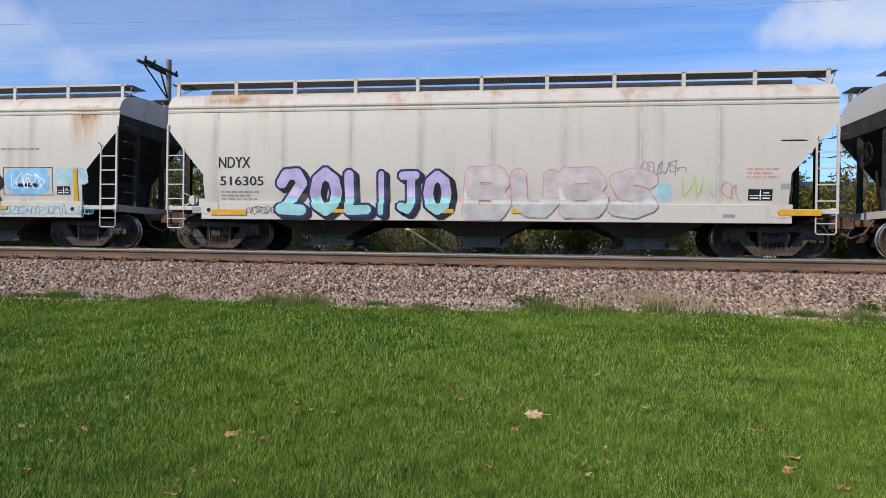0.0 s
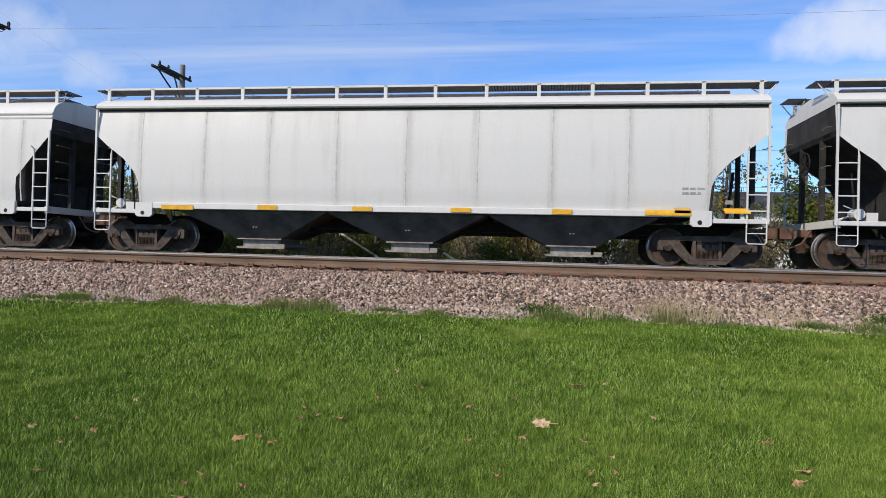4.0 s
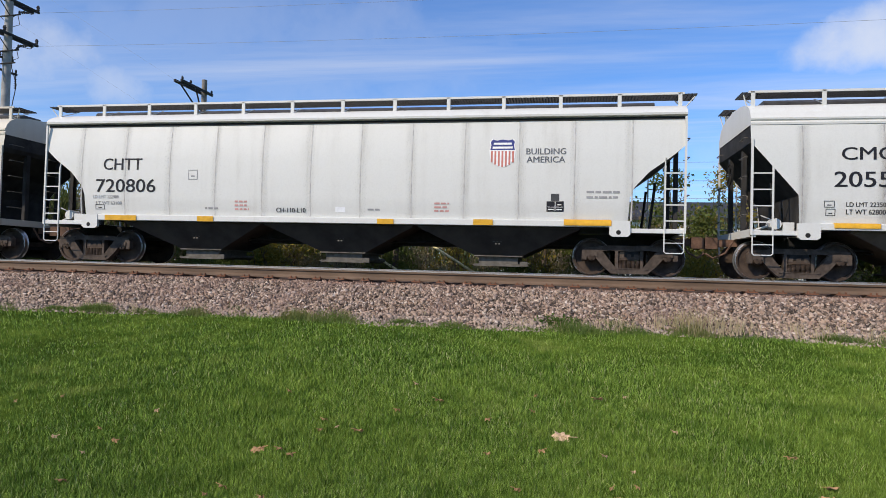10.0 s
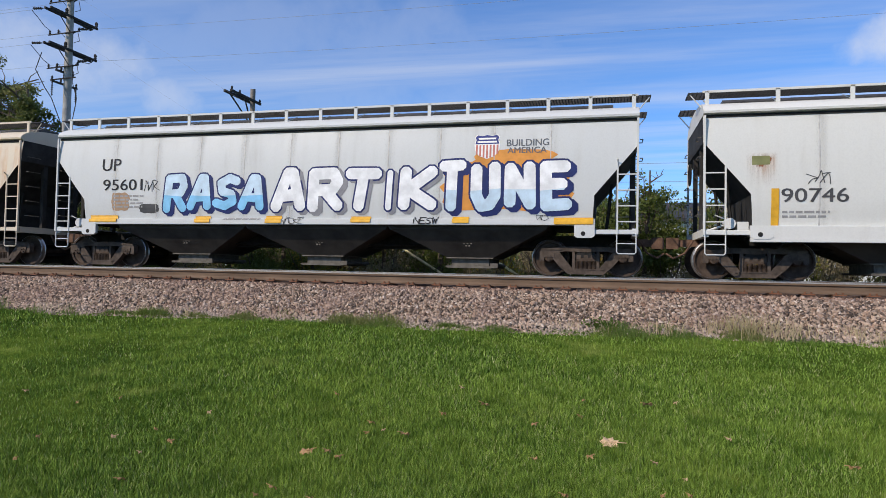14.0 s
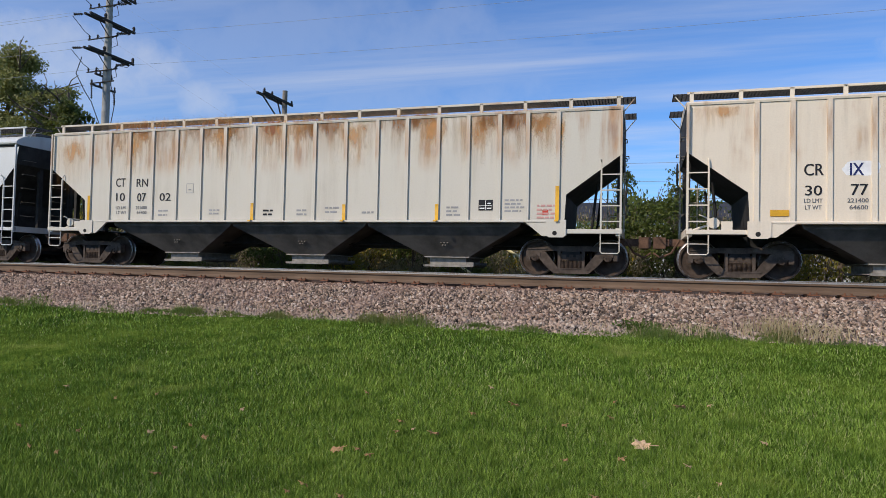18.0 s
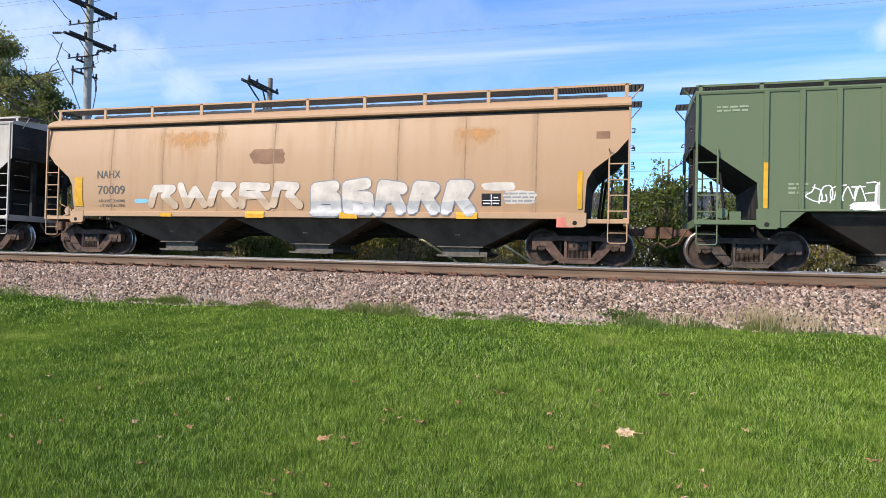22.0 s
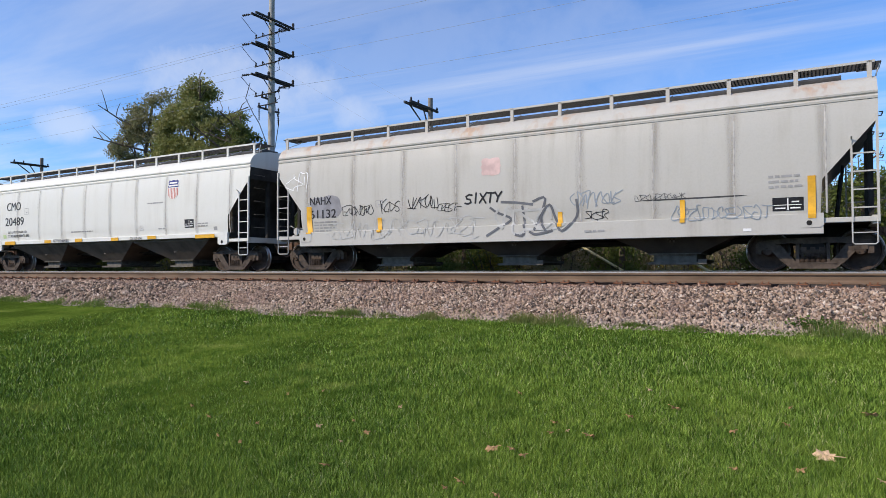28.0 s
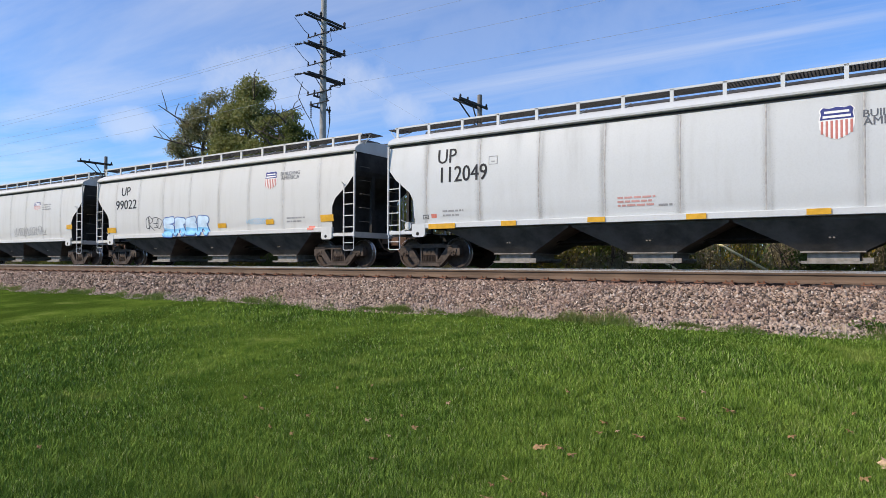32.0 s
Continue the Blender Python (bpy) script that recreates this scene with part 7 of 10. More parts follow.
marks(14, [
    ("W", "We will", 1.39, 2.40, 4.21, 2.98, "k"),
    ("W", "deliver...", 1.61, 1.84, 4.90, 2.38, "k"),
    ("E", "", 4.47, 2.35, 5.08, 3.06),
    ("P", "", 1.72, 1.28, 2.20, 1.62, "limep"),
    ("P", "", 4.10, 1.48, 4.56, 1.92, "limep"),
    ("G", "LAES", 1.84, 1.18, 4.56, 2.06, "k", "whiteline", "k", dict(fat=0.27, rim=0.032, gap=0.01, slant=-0.15)),
    ("G", "JEFER", -3.12, 1.20, -0.58, 2.05, "whitep", "blackline", "whitep", dict(fat=0.19, rim=0.042, gap=0.12, slant=0.1)),
    ("K", "", -3.68, 1.69, -3.06, 1.98, "k"),
    ("K", "", -0.60, 1.43, -0.34, 1.64, "k"),
    ("Y", "", -7.08, 1.24, -6.92, 2.07),
    ("Y", "", 7.15, 1.23, 7.28, 2.09),
    ("Y", "", -3.41, 1.20, -3.29, 1.62),
    ("Y", "", 1.34, 1.21, 1.44, 1.64),
    ("Y", "", 3.85, 1.26, 3.95, 1.66),
    ("O", "", -0.10, 1.38, 0.77, 1.62, "k"),
    ("P", "", 2.14, 0.91, 2.79, 1.09, "k")])
marks(14, [
    ("P", "", 2.83, 0.89, 3.82, 1.11, "k"),
    ("P", "", 3.86, 0.91, 4.58, 1.12, "k"),
    ("K", "", 2.17, 0.94, 2.74, 1.07, "white"),
    ("K", "", 2.89, 0.92, 3.78, 1.08, "white"),
    ("K", "", 3.89, 0.94, 4.56, 1.09, "white"),
    ("T", "CH-100-121", 6.32, 0.89, 7.03, 1.03, "k"),
    ("D", "", 6.28, 1.37, 6.72, 1.58),
    ("P", "", 6.75, 1.36, 7.12, 1.66, "white"),
    ("B", "", 5.30, 1.49, 6.13, 1.82, "grey"),
    ("P", "", 5.86, 1.52, 6.11, 1.65, "grey2"),
    ("P", "", 1.37, 0.89, 1.98, 1.16, "limep"),
    ("P", "", 4.61, 0.92, 5.07, 1.14, "limep"),
    ("P", "", -7.48, 2.61, -7.11, 2.81, "moss"),
    ("P", "", 5.71, 0.93, 5.95, 1.02, "grey")])
marks(14, [
    ("P", "", 7.02, 1.20, 7.25, 1.34, "limep")])
marks(14, [
    ("T", "90746", -6.87, 1.76, -5.53, 2.07, "char"),
    ("B", "", -6.85, 1.38, -5.89, 1.58, "grey"),
    ("K", "", -6.34, 2.13, -5.89, 2.48, "char")])
marks(15, [
    ("T", "UP", -6.70, 2.78, -6.07, 3.13, "k"),
    ("T", "95601", -6.65, 2.21, -5.32, 2.53, "k"),
    ("P", "", 3.37, 1.52, 6.86, 2.87, "orange"),
    ("P", "", 4.23, 2.61, 6.47, 3.14, "orange"),
    ("G", "RASA", -4.60, 1.52, -1.37, 2.73, "paleblue", "navyline", "sky", dict(fat=0.24, rim=0.045, cast="navy", gap=0.03, slant=0.2)),
    ("G", "ARTIK", -1.20, 1.51, 3.44, 2.81, "white", "purpleline", "white", dict(fat=0.24, rim=0.045, cast="grey3", gap=0.04, slant=0.12)),
    ("G", "TUNE", 3.40, 1.51, 6.83, 2.94, "white", "navyline", "paleblue", dict(fat=0.27, rim=0.05, cast="navy", gap=0.0)),
    ("S", "", 4.36, 2.88, 5.01, 3.50),
    ("T", "BUILDING", 5.18, 3.19, 6.21, 3.36, "grey2"),
    ("T", "AMERICA", 5.20, 3.01, 6.16, 3.16, "grey2"),
    ("Y", "", -7.08, 1.30, -6.13, 1.49),
    ("Y", "", -3.57, 1.28, -3.08, 1.46),
    ("Y", "", -1.38, 1.27, -0.90, 1.47),
    ("Y", "", 1.10, 1.29, 1.65, 1.45)])
marks(15, [
    ("Y", "", 3.83, 1.28, 4.26, 1.44),
    ("Y", "", 6.36, 1.25, 7.29, 1.42),
    ("K", "", -0.92, 1.23, -0.29, 1.46, "k"),
    ("J", "NESW", 2.82, 1.27, 3.46, 1.42, "k", 0.026),
    ("K", "", 5.95, 1.31, 6.19, 1.49, "k"),
    ("B", "", -6.30, 1.67, -5.25, 2.08, "grey"),
    ("K", "", -5.26, 2.15, -4.79, 2.48, "k"),
    ("P", "", 6.08, 1.79, 6.42, 1.90, "limep"),
    ("P", "", -6.40, 1.59, -5.72, 2.17, "rustp"),
    ("P", "", -5.43, 1.54, -4.73, 1.83, "char"),
    ("B", "", -2.67, 1.32, -1.55, 1.43, "grey")])
marks(16, [
    ("S", "", 5.10, 2.32, 5.75, 3.14),
    ("T", "BUILDING", 5.88, 2.86, 6.98, 3.02, "grey2"),
    ("T", "AMERICA", 5.90, 2.62, 6.96, 2.78, "grey2"),
    ("B", "", -1.13, 1.60, -0.27, 2.12, "grey"),
    ("B", "", 2.10, 1.42, 2.60, 1.62, "grey"),
    ("P", "", 6.40, 1.36, 6.95, 1.74, "whitep"),
    ("Y", "", 4.37, 1.18, 4.93, 1.29),
    ("Y", "", 6.10, 1.18, 7.05, 1.29),
    ("Y", "", 0.82, 1.18, 1.43, 1.29)])
marks(17, [
    ("P", "", -8.00, 1.33, 3.80, 3.54, "whitep"),
    ("P", "", -7.20, 1.34, 3.74, 3.50, "white"),
    ("P", "", -6.62, 1.36, -4.92, 3.02, "white", "slab"),
    ("T", "C", -6.37, 2.47, -6.21, 2.72, "k"),
    ("T", "H", -6.14, 2.47, -5.98, 2.72, "k"),
    ("T", "T", -5.91, 2.47, -5.75, 2.72, "k"),
    ("T", "T", -5.67, 2.47, -5.52, 2.72, "k"),
    ("T", "7", -6.35, 2.04, -6.20, 2.29, "k"),
    ("T", "2", -6.13, 2.04, -5.98, 2.29, "k"),
    ("T", "0", -5.92, 2.04, -5.77, 2.29, "k"),
    ("T", "2", -5.71, 2.04, -5.55, 2.29, "k"),
    ("T", "3", -5.49, 2.04, -5.34, 2.29, "k"),
    ("T", "5", -5.27, 2.04, -5.12, 2.29, "k"),
    ("T", "LD LMT  224100", -6.36, 1.66, -5.36, 1.76, "grey"),
    ("T", "LT WT    61900", -6.36, 1.50, -5.36, 1.60, "grey"),
    ("P", "", -4.30, 2.30, -3.25, 2.50, "hollow", "slab"),
    ("P", "", -3.84, 1.55, -3.20, 2.00, "hollow", "slab"),
    ("P", "", -2.69, 1.66, -2.30, 2.94, "hollow", "slab"),
    ("P", "", -1.89, 1.59, -0.85, 2.42, "hollow", "slab"),
    ("P", "", -0.52, 1.39, -0.01, 2.92, "hollow", "slab"),
    ("P", "", 0.50, 2.70, 1.34, 2.98, "hollow", "slab"),
    ("P", "", 0.85, 2.34, 1.34, 2.72, "hollow", "slab"),
    ("P", "", 1.38, 1.39, 1.50, 2.00, "hollow", "slab"),
    ("P", "", 0.51, 1.33, 1.39, 1.42, "hollow", "slab"),
    ("P", "", 1.78, 1.38, 2.00, 2.06, "hollow", "slab"),
    ("P", "", 2.32, 2.43, 3.24, 2.84, "hollow", "slab"),
    ("P", "", 3.45, 2.40, 3.64, 2.84, "hollow", "slab"),
    ("P", "", 2.42, 1.52, 2.94, 2.00, "hollow", "slab"),
    ("P", "", 2.94, 1.64, 3.58, 1.78, "hollow", "slab"),
    ("P", "", -7.43, 2.16, -6.65, 2.60, "hollow", "slab"),
    ("P", "", -4.98, 1.49, -4.78, 2.33, "hollow", "slab"),
    ("K", "", -7.44, 2.15, -6.65, 2.55, "k"),
    ("P", "", -7.40, 2.53, -7.21, 3.20, "char"),
    ("Y", "", -6.93, 1.17, -5.96, 1.31),
    ("Y", "", -3.81, 1.18, -3.32, 1.29),
    ("Y", "", -1.37, 1.17, -0.90, 1.29),
    ("Y", "", 1.19, 1.16, 1.66, 1.29),
    ("Y", "", 3.55, 1.17, 4.01, 1.30),
    ("K", "", -2.97, 1.26, -2.03, 1.67, "k")])
marks(17, [
    ("P", "", -6.94, 1.48, -6.52, 1.81, "k"),
    ("P", "", -6.90, 3.11, -4.48, 3.22, "char"),
    ("P", "", -7.37, 1.34, -7.02, 1.56, "white")])
marks(18, [
    ("T", "CR", -6.20, 2.34, -5.82, 2.60, "k"),
    ("P", "", -5.47, 2.31, -4.71, 2.66, "white"),
    ("T", "IX", -5.31, 2.33, -5.05, 2.60, "navy"),
    ("T", "30", -6.18, 1.90, -5.85, 2.12, "k"),
    ("T", "77", -5.29, 1.90, -4.97, 2.14, "k"),
    ("T", "3", -4.39, 1.89, -4.21, 2.14, "k"),
    ("Y", "", -6.88, 1.44, -6.50, 1.58),
    ("Y", "", -4.60, 1.28, -3.99, 1.38),
    ("Y", "", -2.12, 1.29, -1.55, 1.39),
    ("Y", "", 0.92, 1.26, 1.48, 1.37),
    ("Y", "", 3.50, 1.26, 3.99, 1.36),
    ("Y", "", 5.93, 1.26, 6.42, 1.47),
    ("D", "", 5.21, 1.53, 5.57, 1.79),
    ("K", "", -2.88, 1.26, -2.14, 1.63, "grey")])
marks(18, [
    ("O", "", -3.58, 2.11, -3.33, 2.38, "grey"),
    ("B", "", -0.01, 1.41, 0.34, 1.72, "grey"),
    ("T", "LD LMT", -6.20, 1.74, -5.84, 1.83, "grey2"),
    ("T", "LT WT", -6.18, 1.59, -5.86, 1.68, "grey2"),
    ("T", "221400", -5.36, 1.74, -4.96, 1.83, "grey2"),
    ("T", "64600", -5.32, 1.59, -4.97, 1.68, "grey2"),
    ("B", "", 6.83, 1.41, 7.17, 1.92, "pinks"),
    ("O", "", 6.60, 1.62, 6.73, 1.79, "grey")])
marks(19, [
    ("R", "", -7.01, 2.72, -3.59, 4.51, "o"),
    ("R", "", -4.29, 2.83, -1.04, 4.47, "o"),
    ("R", "", -1.05, 2.76, 2.06, 4.40, "o"),
    ("R", "", 1.89, 2.99, 4.58, 4.34, "o"),
    ("R", "", 4.43, 2.78, 7.31, 4.28, "o"),
    ("R", "", -2.43, 2.33, -1.96, 4.52, "o"),
    ("T", "CT", -6.18, 2.37, -5.84, 2.63, "k"),
    ("T", "RN", -5.42, 2.36, -5.01, 2.60, "k"),
    ("T", "10", -6.16, 1.94, -5.84, 2.18, "k"),
    ("T", "07", -5.38, 1.92, -5.07, 2.17, "k"),
    ("T", "02", -4.57, 1.93, -4.18, 2.16, "k"),
    ("Y", "", -7.20, 1.36, -7.04, 2.11),
    ("Y", "", -1.32, 1.31, -1.19, 1.84),
    ("Y", "", 1.48, 1.31, 1.56, 1.78)])
marks(19, [
    ("Y", "", 4.08, 1.31, 4.19, 1.77),
    ("Y", "", 7.21, 1.31, 7.34, 2.19),
    ("D", "", 5.17, 1.60, 5.54, 1.87),
    ("O", "", -3.64, 2.15, -3.39, 2.43, "grey"),
    ("T", "LD LMT", -6.16, 1.69, -5.72, 1.78, "grey2"),
    ("T", "LT WT", -6.14, 1.54, -5.76, 1.63, "grey2"),
    ("T", "221600", -5.42, 1.69, -5.02, 1.78, "grey2"),
    ("T", "64400", -5.38, 1.54, -5.03, 1.63, "grey2"),
    ("B", "", -4.61, 1.44, -4.20, 1.69, "grey"),
    ("B", "", -2.84, 1.49, -2.49, 1.68, "grey"),
    ("B", "", -1.06, 1.45, -0.74, 1.67, "k"),
    ("B", "", 0.00, 1.45, 0.35, 1.67, "grey"),
    ("B", "", 1.96, 1.48, 2.44, 1.63, "grey"),
    ("B", "", 4.32, 1.43, 4.70, 1.72, "grey"),
    ("B", "", 5.84, 1.53, 6.34, 1.89, "grey"),
    ("B", "", 6.65, 1.36, 7.14, 1.75, "pinks"),
    ("P", "", 6.79, 1.48, 6.93, 1.61, "red")])
marks(19, [
    ("B", "", 0.87, 1.51, 1.29, 1.74, "grey")])
marks(20, [
    ("T", "UP", -6.38, 2.75, -5.77, 3.09, "k"),
    ("T", "93340", -6.74, 2.17, -5.25, 2.52, "k"),
    ("T", "CAPACITY 5188 CUFT", -5.91, 1.95, -4.66, 2.04, "grey2"),
    ("T", "LD LMT 224300", -5.95, 1.76, -5.00, 1.85, "grey2"),
    ("T", "LT WT 61700", -5.95, 1.62, -5.02, 1.71, "grey2"),
    ("Y", "", -7.11, 1.21, -6.39, 1.36),
    ("Y", "", -4.06, 1.25, -3.58, 1.40),
    ("Y", "", -1.45, 1.26, -1.02, 1.40),
    ("Y", "", 1.17, 1.27, 1.60, 1.42),
    ("Y", "", 3.75, 1.28, 4.24, 1.41),
    ("Y", "", 6.31, 1.23, 7.24, 1.41),
    ("S", "", 4.27, 2.78, 4.98, 3.50),
    ("T", "BUILDING", 5.13, 3.17, 6.15, 3.32, "grey2"),
    ("T", "AMERICA", 5.17, 2.98, 6.12, 3.12, "grey2"),
    ("D", "", 5.10, 1.66, 5.49, 1.98),
    ("B", "", -2.31, 1.64, -1.60, 1.99, "pinks")])
marks(20, [
    ("B", "", 1.70, 1.66, 2.31, 2.01, "pinks"),
    ("B", "", 6.86, 1.55, 7.21, 1.75, "pinks"),
    ("P", "", 6.19, 1.60, 6.56, 1.74, "white"),
    ("O", "", -3.39, 2.48, -3.10, 2.74, "grey"),
    ("B", "", -0.66, 1.57, -0.34, 1.89, "grey"),
    ("B", "", 5.59, 1.69, 6.23, 1.90, "grey"),
    ("O", "", -6.92, 1.62, -6.53, 1.79, "k")])
marks(21, [
    ("T", "UP", -5.40, 3.16, -4.82, 3.46, "k"),
    ("T", "99310", -5.63, 2.52, -4.08, 2.89, "k"),
    ("S", "", 3.68, 2.73, 4.37, 3.43),
    ("T", "BUILDING", 4.50, 3.14, 5.47, 3.31, "grey2"),
    ("T", "AMERICA", 4.52, 2.98, 5.44, 3.14, "grey2"),
    ("K", "", -3.75, 1.14, -1.44, 2.06, "maroon", "bold"),
    ("K", "", -1.27, 1.55, -0.39, 1.98, "maroon"),
    ("Y", "", -6.87, 1.53, -6.35, 1.75),
    ("Y", "", -4.25, 1.50, -3.75, 1.63),
    ("Y", "", -1.30, 1.52, -0.78, 1.68),
    ("Y", "", 1.04, 1.53, 1.54, 1.63),
    ("Y", "", 3.96, 1.52, 4.47, 1.64),
    ("Y", "", 6.52, 1.53, 7.04, 1.72),
    ("T", "LD LMT 225400", -5.90, 1.68, -5.13, 1.77, "grey2"),
    ("T", "LT WT 60600", -5.90, 1.55, -5.15, 1.64, "grey2")])
marks(21, [
    ("B", "", -0.04, 1.55, 0.38, 1.67, "grey"),
    ("B", "", 4.94, 1.56, 5.70, 1.80, "grey"),
    ("O", "", -3.64, 2.94, -3.37, 3.18, "grey"),
    ("P", "", 5.85, 1.30, 6.01, 1.38, "red"),
    ("P", "", 6.27, 1.57, 6.49, 1.68, "limep"),
    ("P", "", 3.58, 1.68, 3.85, 1.79, "white"),
    ("P", "", -6.23, 1.24, -6.02, 1.38, "k")])
marks(22, [
    ("C", "", 1.47, 2.45, 2.58, 3.55, "rustd"),
    ("A", "", 1.04, 2.41, 2.86, 3.61, "rustd"),
    ("Y", "", -7.00, 1.40, -6.79, 2.43),
    ("Y", "", -1.21, 1.43, -1.05, 1.95),
    ("Y", "", 1.63, 1.45, 1.72, 1.93),
    ("Y", "", 4.41, 1.50, 4.53, 1.95),
    ("Y", "", 6.96, 1.40, 7.10, 2.40),
    ("G", "name4", -4.96, 1.34, -2.16, 2.07, "greyp", "whiteline", "greyp", dict(fat=0.30, rim=0.045, gap=0.06)),
    ("K", "", -6.27, 1.47, -4.96, 1.98, "white"),
    ("K", "", 0.74, 1.51, 1.48, 1.86, "white"),
    ("K", "", 1.89, 1.34, 2.67, 1.86, "white"),
    ("K", "", 3.40, 1.35, 4.04, 1.93, "white"),
    ("P", "", 4.19, 1.52, 4.85, 1.97, "palegreen"),
    ("O", "", 5.09, 1.56, 5.58, 1.97, "white")])
marks(22, [
    ("B", "", 5.05, 2.01, 5.62, 2.30, "palegreen"),
    ("P", "", -5.50, 1.34, -4.75, 1.54, "white"),
    ("P", "", 5.88, 1.34, 6.38, 1.52, "palegreen"),
    ("P", "", 7.09, 1.33, 7.24, 3.91, "rustd"),
    ("P", "", 6.56, 1.54, 6.94, 1.96, "palegreen"),
    ("B", "", -0.27, 1.59, 0.41, 1.86, "palegreen"),
    ("B", "", -6.69, 1.69, -6.29, 1.98, "palegreen"),
    ("B", "", -8.20, 3.58, -7.51, 3.75, "palegreen"),
    ("K", "", -1.05, 1.55, -0.62, 2.01, "orange2"),
    ("K", "", 2.67, 1.63, 2.98, 2.00, "white"),
    ("K", "", -2.12, 1.43, -1.40, 1.94, "white")])
marks(23, [
    ("T", "NAHX", -6.68, 2.25, -5.86, 2.48, "dim"),
    ("T", "70009", -6.66, 1.78, -5.69, 2.03, "dim"),
    ("T", "LD LMT 224300", -6.62, 1.54, -5.70, 1.62, "dim"),
    ("T", "LT WT 61700", -6.60, 1.40, -5.72, 1.48, "dim"),
    ("Y", "", -7.51, 1.42, -7.22, 2.29),
    ("Y", "", 7.40, 1.37, 7.52, 2.28),
    ("G", "name5", 0.35, 1.11, 4.92, 2.20, "palew", "slateline", "greyp", dict(fat=0.28, rim=0.03, gap=0.03)),
    ("G", "name5", -4.87, 1.32, 0.10, 2.14, "palew", "tanline", "tanp", dict(fat=0.28, rim=0.012, gap=0.03)),
    ("P", "", 5.03, 1.81, 5.94, 2.04, "palew"),
    ("D", "", 5.05, 1.44, 5.54, 1.75),
    ("P", "", 5.57, 1.48, 6.46, 1.83, "palew"),
    ("B", "", 5.59, 1.51, 6.41, 1.78, "grey"),
    ("P", "", -5.38, 1.51, -4.86, 1.64, "sky"),
    ("Y", "", -4.40, 1.12, -4.02, 1.23),
    ("Y", "", -1.62, 1.10, -1.04, 1.29)])
marks(23, [
    ("Y", "", 1.21, 1.10, 1.73, 1.27),
    ("Y", "", 4.42, 1.11, 4.96, 1.28),
    ("P", "", 6.92, 0.92, 7.33, 1.16, "redp"),
    ("P", "", -1.58, 2.57, -0.39, 3.03, "tand"),
    ("P", "", 7.82, 3.05, 8.14, 3.23, "tand")])
marks(24, [
    ("T", "U", -6.85, 2.53, -6.60, 2.87, "dim"),
    ("T", "P", -6.06, 2.40, -5.85, 2.70, "dim"),
    ("T", "T", -5.32, 2.38, -5.07, 2.67, "dim"),
    ("T", "7", -6.81, 1.96, -6.51, 2.30, "dim"),
    ("T", "5", -6.01, 1.95, -5.73, 2.29, "dim"),
    ("T", "3", -5.28, 1.95, -5.04, 2.28, "dim"),
    ("T", "6", -4.43, 1.97, -4.11, 2.31, "k"),
    ("T", "3", -3.64, 1.97, -3.33, 2.30, "k"),
    ("E", "", 1.53, 2.47, 2.20, 3.20),
    ("Y", "", -6.92, 1.61, -6.37, 1.92),
    ("Y", "", -3.77, 1.34, -3.13, 1.50),
    ("Y", "", -1.18, 1.31, -0.61, 1.52),
    ("Y", "", 1.62, 1.31, 2.20, 1.50),
    ("Y", "", 4.24, 1.33, 4.78, 1.52)])
marks(24, [
    ("Y", "", 6.57, 1.57, 7.13, 1.81),
    ("D", "", 5.18, 1.58, 5.58, 1.87),
    ("B", "", 3.37, 1.52, 4.15, 1.67, "dim"),
    ("B", "", 4.31, 1.48, 4.76, 1.77, "dim"),
    ("P", "", -6.91, 1.46, -6.40, 1.58, "white"),
    ("P", "", 6.70, 1.35, 7.14, 1.52, "white"),
    ("P", "", 4.20, 2.43, 4.38, 3.75, "rustp"),
    ("B", "", 0.04, 1.53, 1.16, 2.03, "dim")])
marks(25, [
    ("T", "U", -6.96, 2.51, -6.69, 2.83, "dim"),
    ("T", "P", -6.22, 2.49, -5.96, 2.81, "dim"),
    ("T", "8", -6.93, 1.98, -6.66, 2.26, "dim"),
    ("T", "5", -6.17, 1.97, -5.93, 2.24, "dim"),
    ("T", "6", -5.37, 1.96, -5.15, 2.22, "dim"),
    ("T", "8", -4.50, 1.94, -4.23, 2.24, "dim"),
    ("T", "9", -3.68, 1.97, -3.45, 2.25, "dim"),
    ("Y", "", -7.32, 1.34, -7.13, 2.44),
    ("Y", "", -3.27, 1.37, -3.12, 1.85),
    ("Y", "", -0.51, 1.38, -0.38, 1.87),
    ("Y", "", 2.33, 1.38, 2.44, 1.88),
    ("Y", "", 4.82, 1.38, 4.95, 1.87),
    ("Y", "", 7.05, 1.36, 7.20, 2.32),
    ("S", "", 1.58, 2.48, 2.20, 3.23)])
marks(25, [
    ("K", "", -5.60, 1.29, -4.22, 1.59, "dim"),
    ("K", "", -2.90, 1.32, -1.61, 2.03, "dim"),
    ("K", "", -1.25, 1.34, -0.54, 1.81, "dim"),
    ("D", "", 5.06, 1.63, 5.50, 1.89),
    ("P", "", 5.16, 1.37, 5.40, 1.50, "limep"),
    ("P", "", 6.74, 1.47, 6.91, 1.65, "redp"),
    ("T", "CH-100-26", 3.25, 1.54, 3.86, 1.66, "dim"),
    ("B", "", 5.58, 1.38, 6.31, 1.84, "grey"),
    ("K", "", 4.22, 1.54, 4.65, 1.79, "grey")])
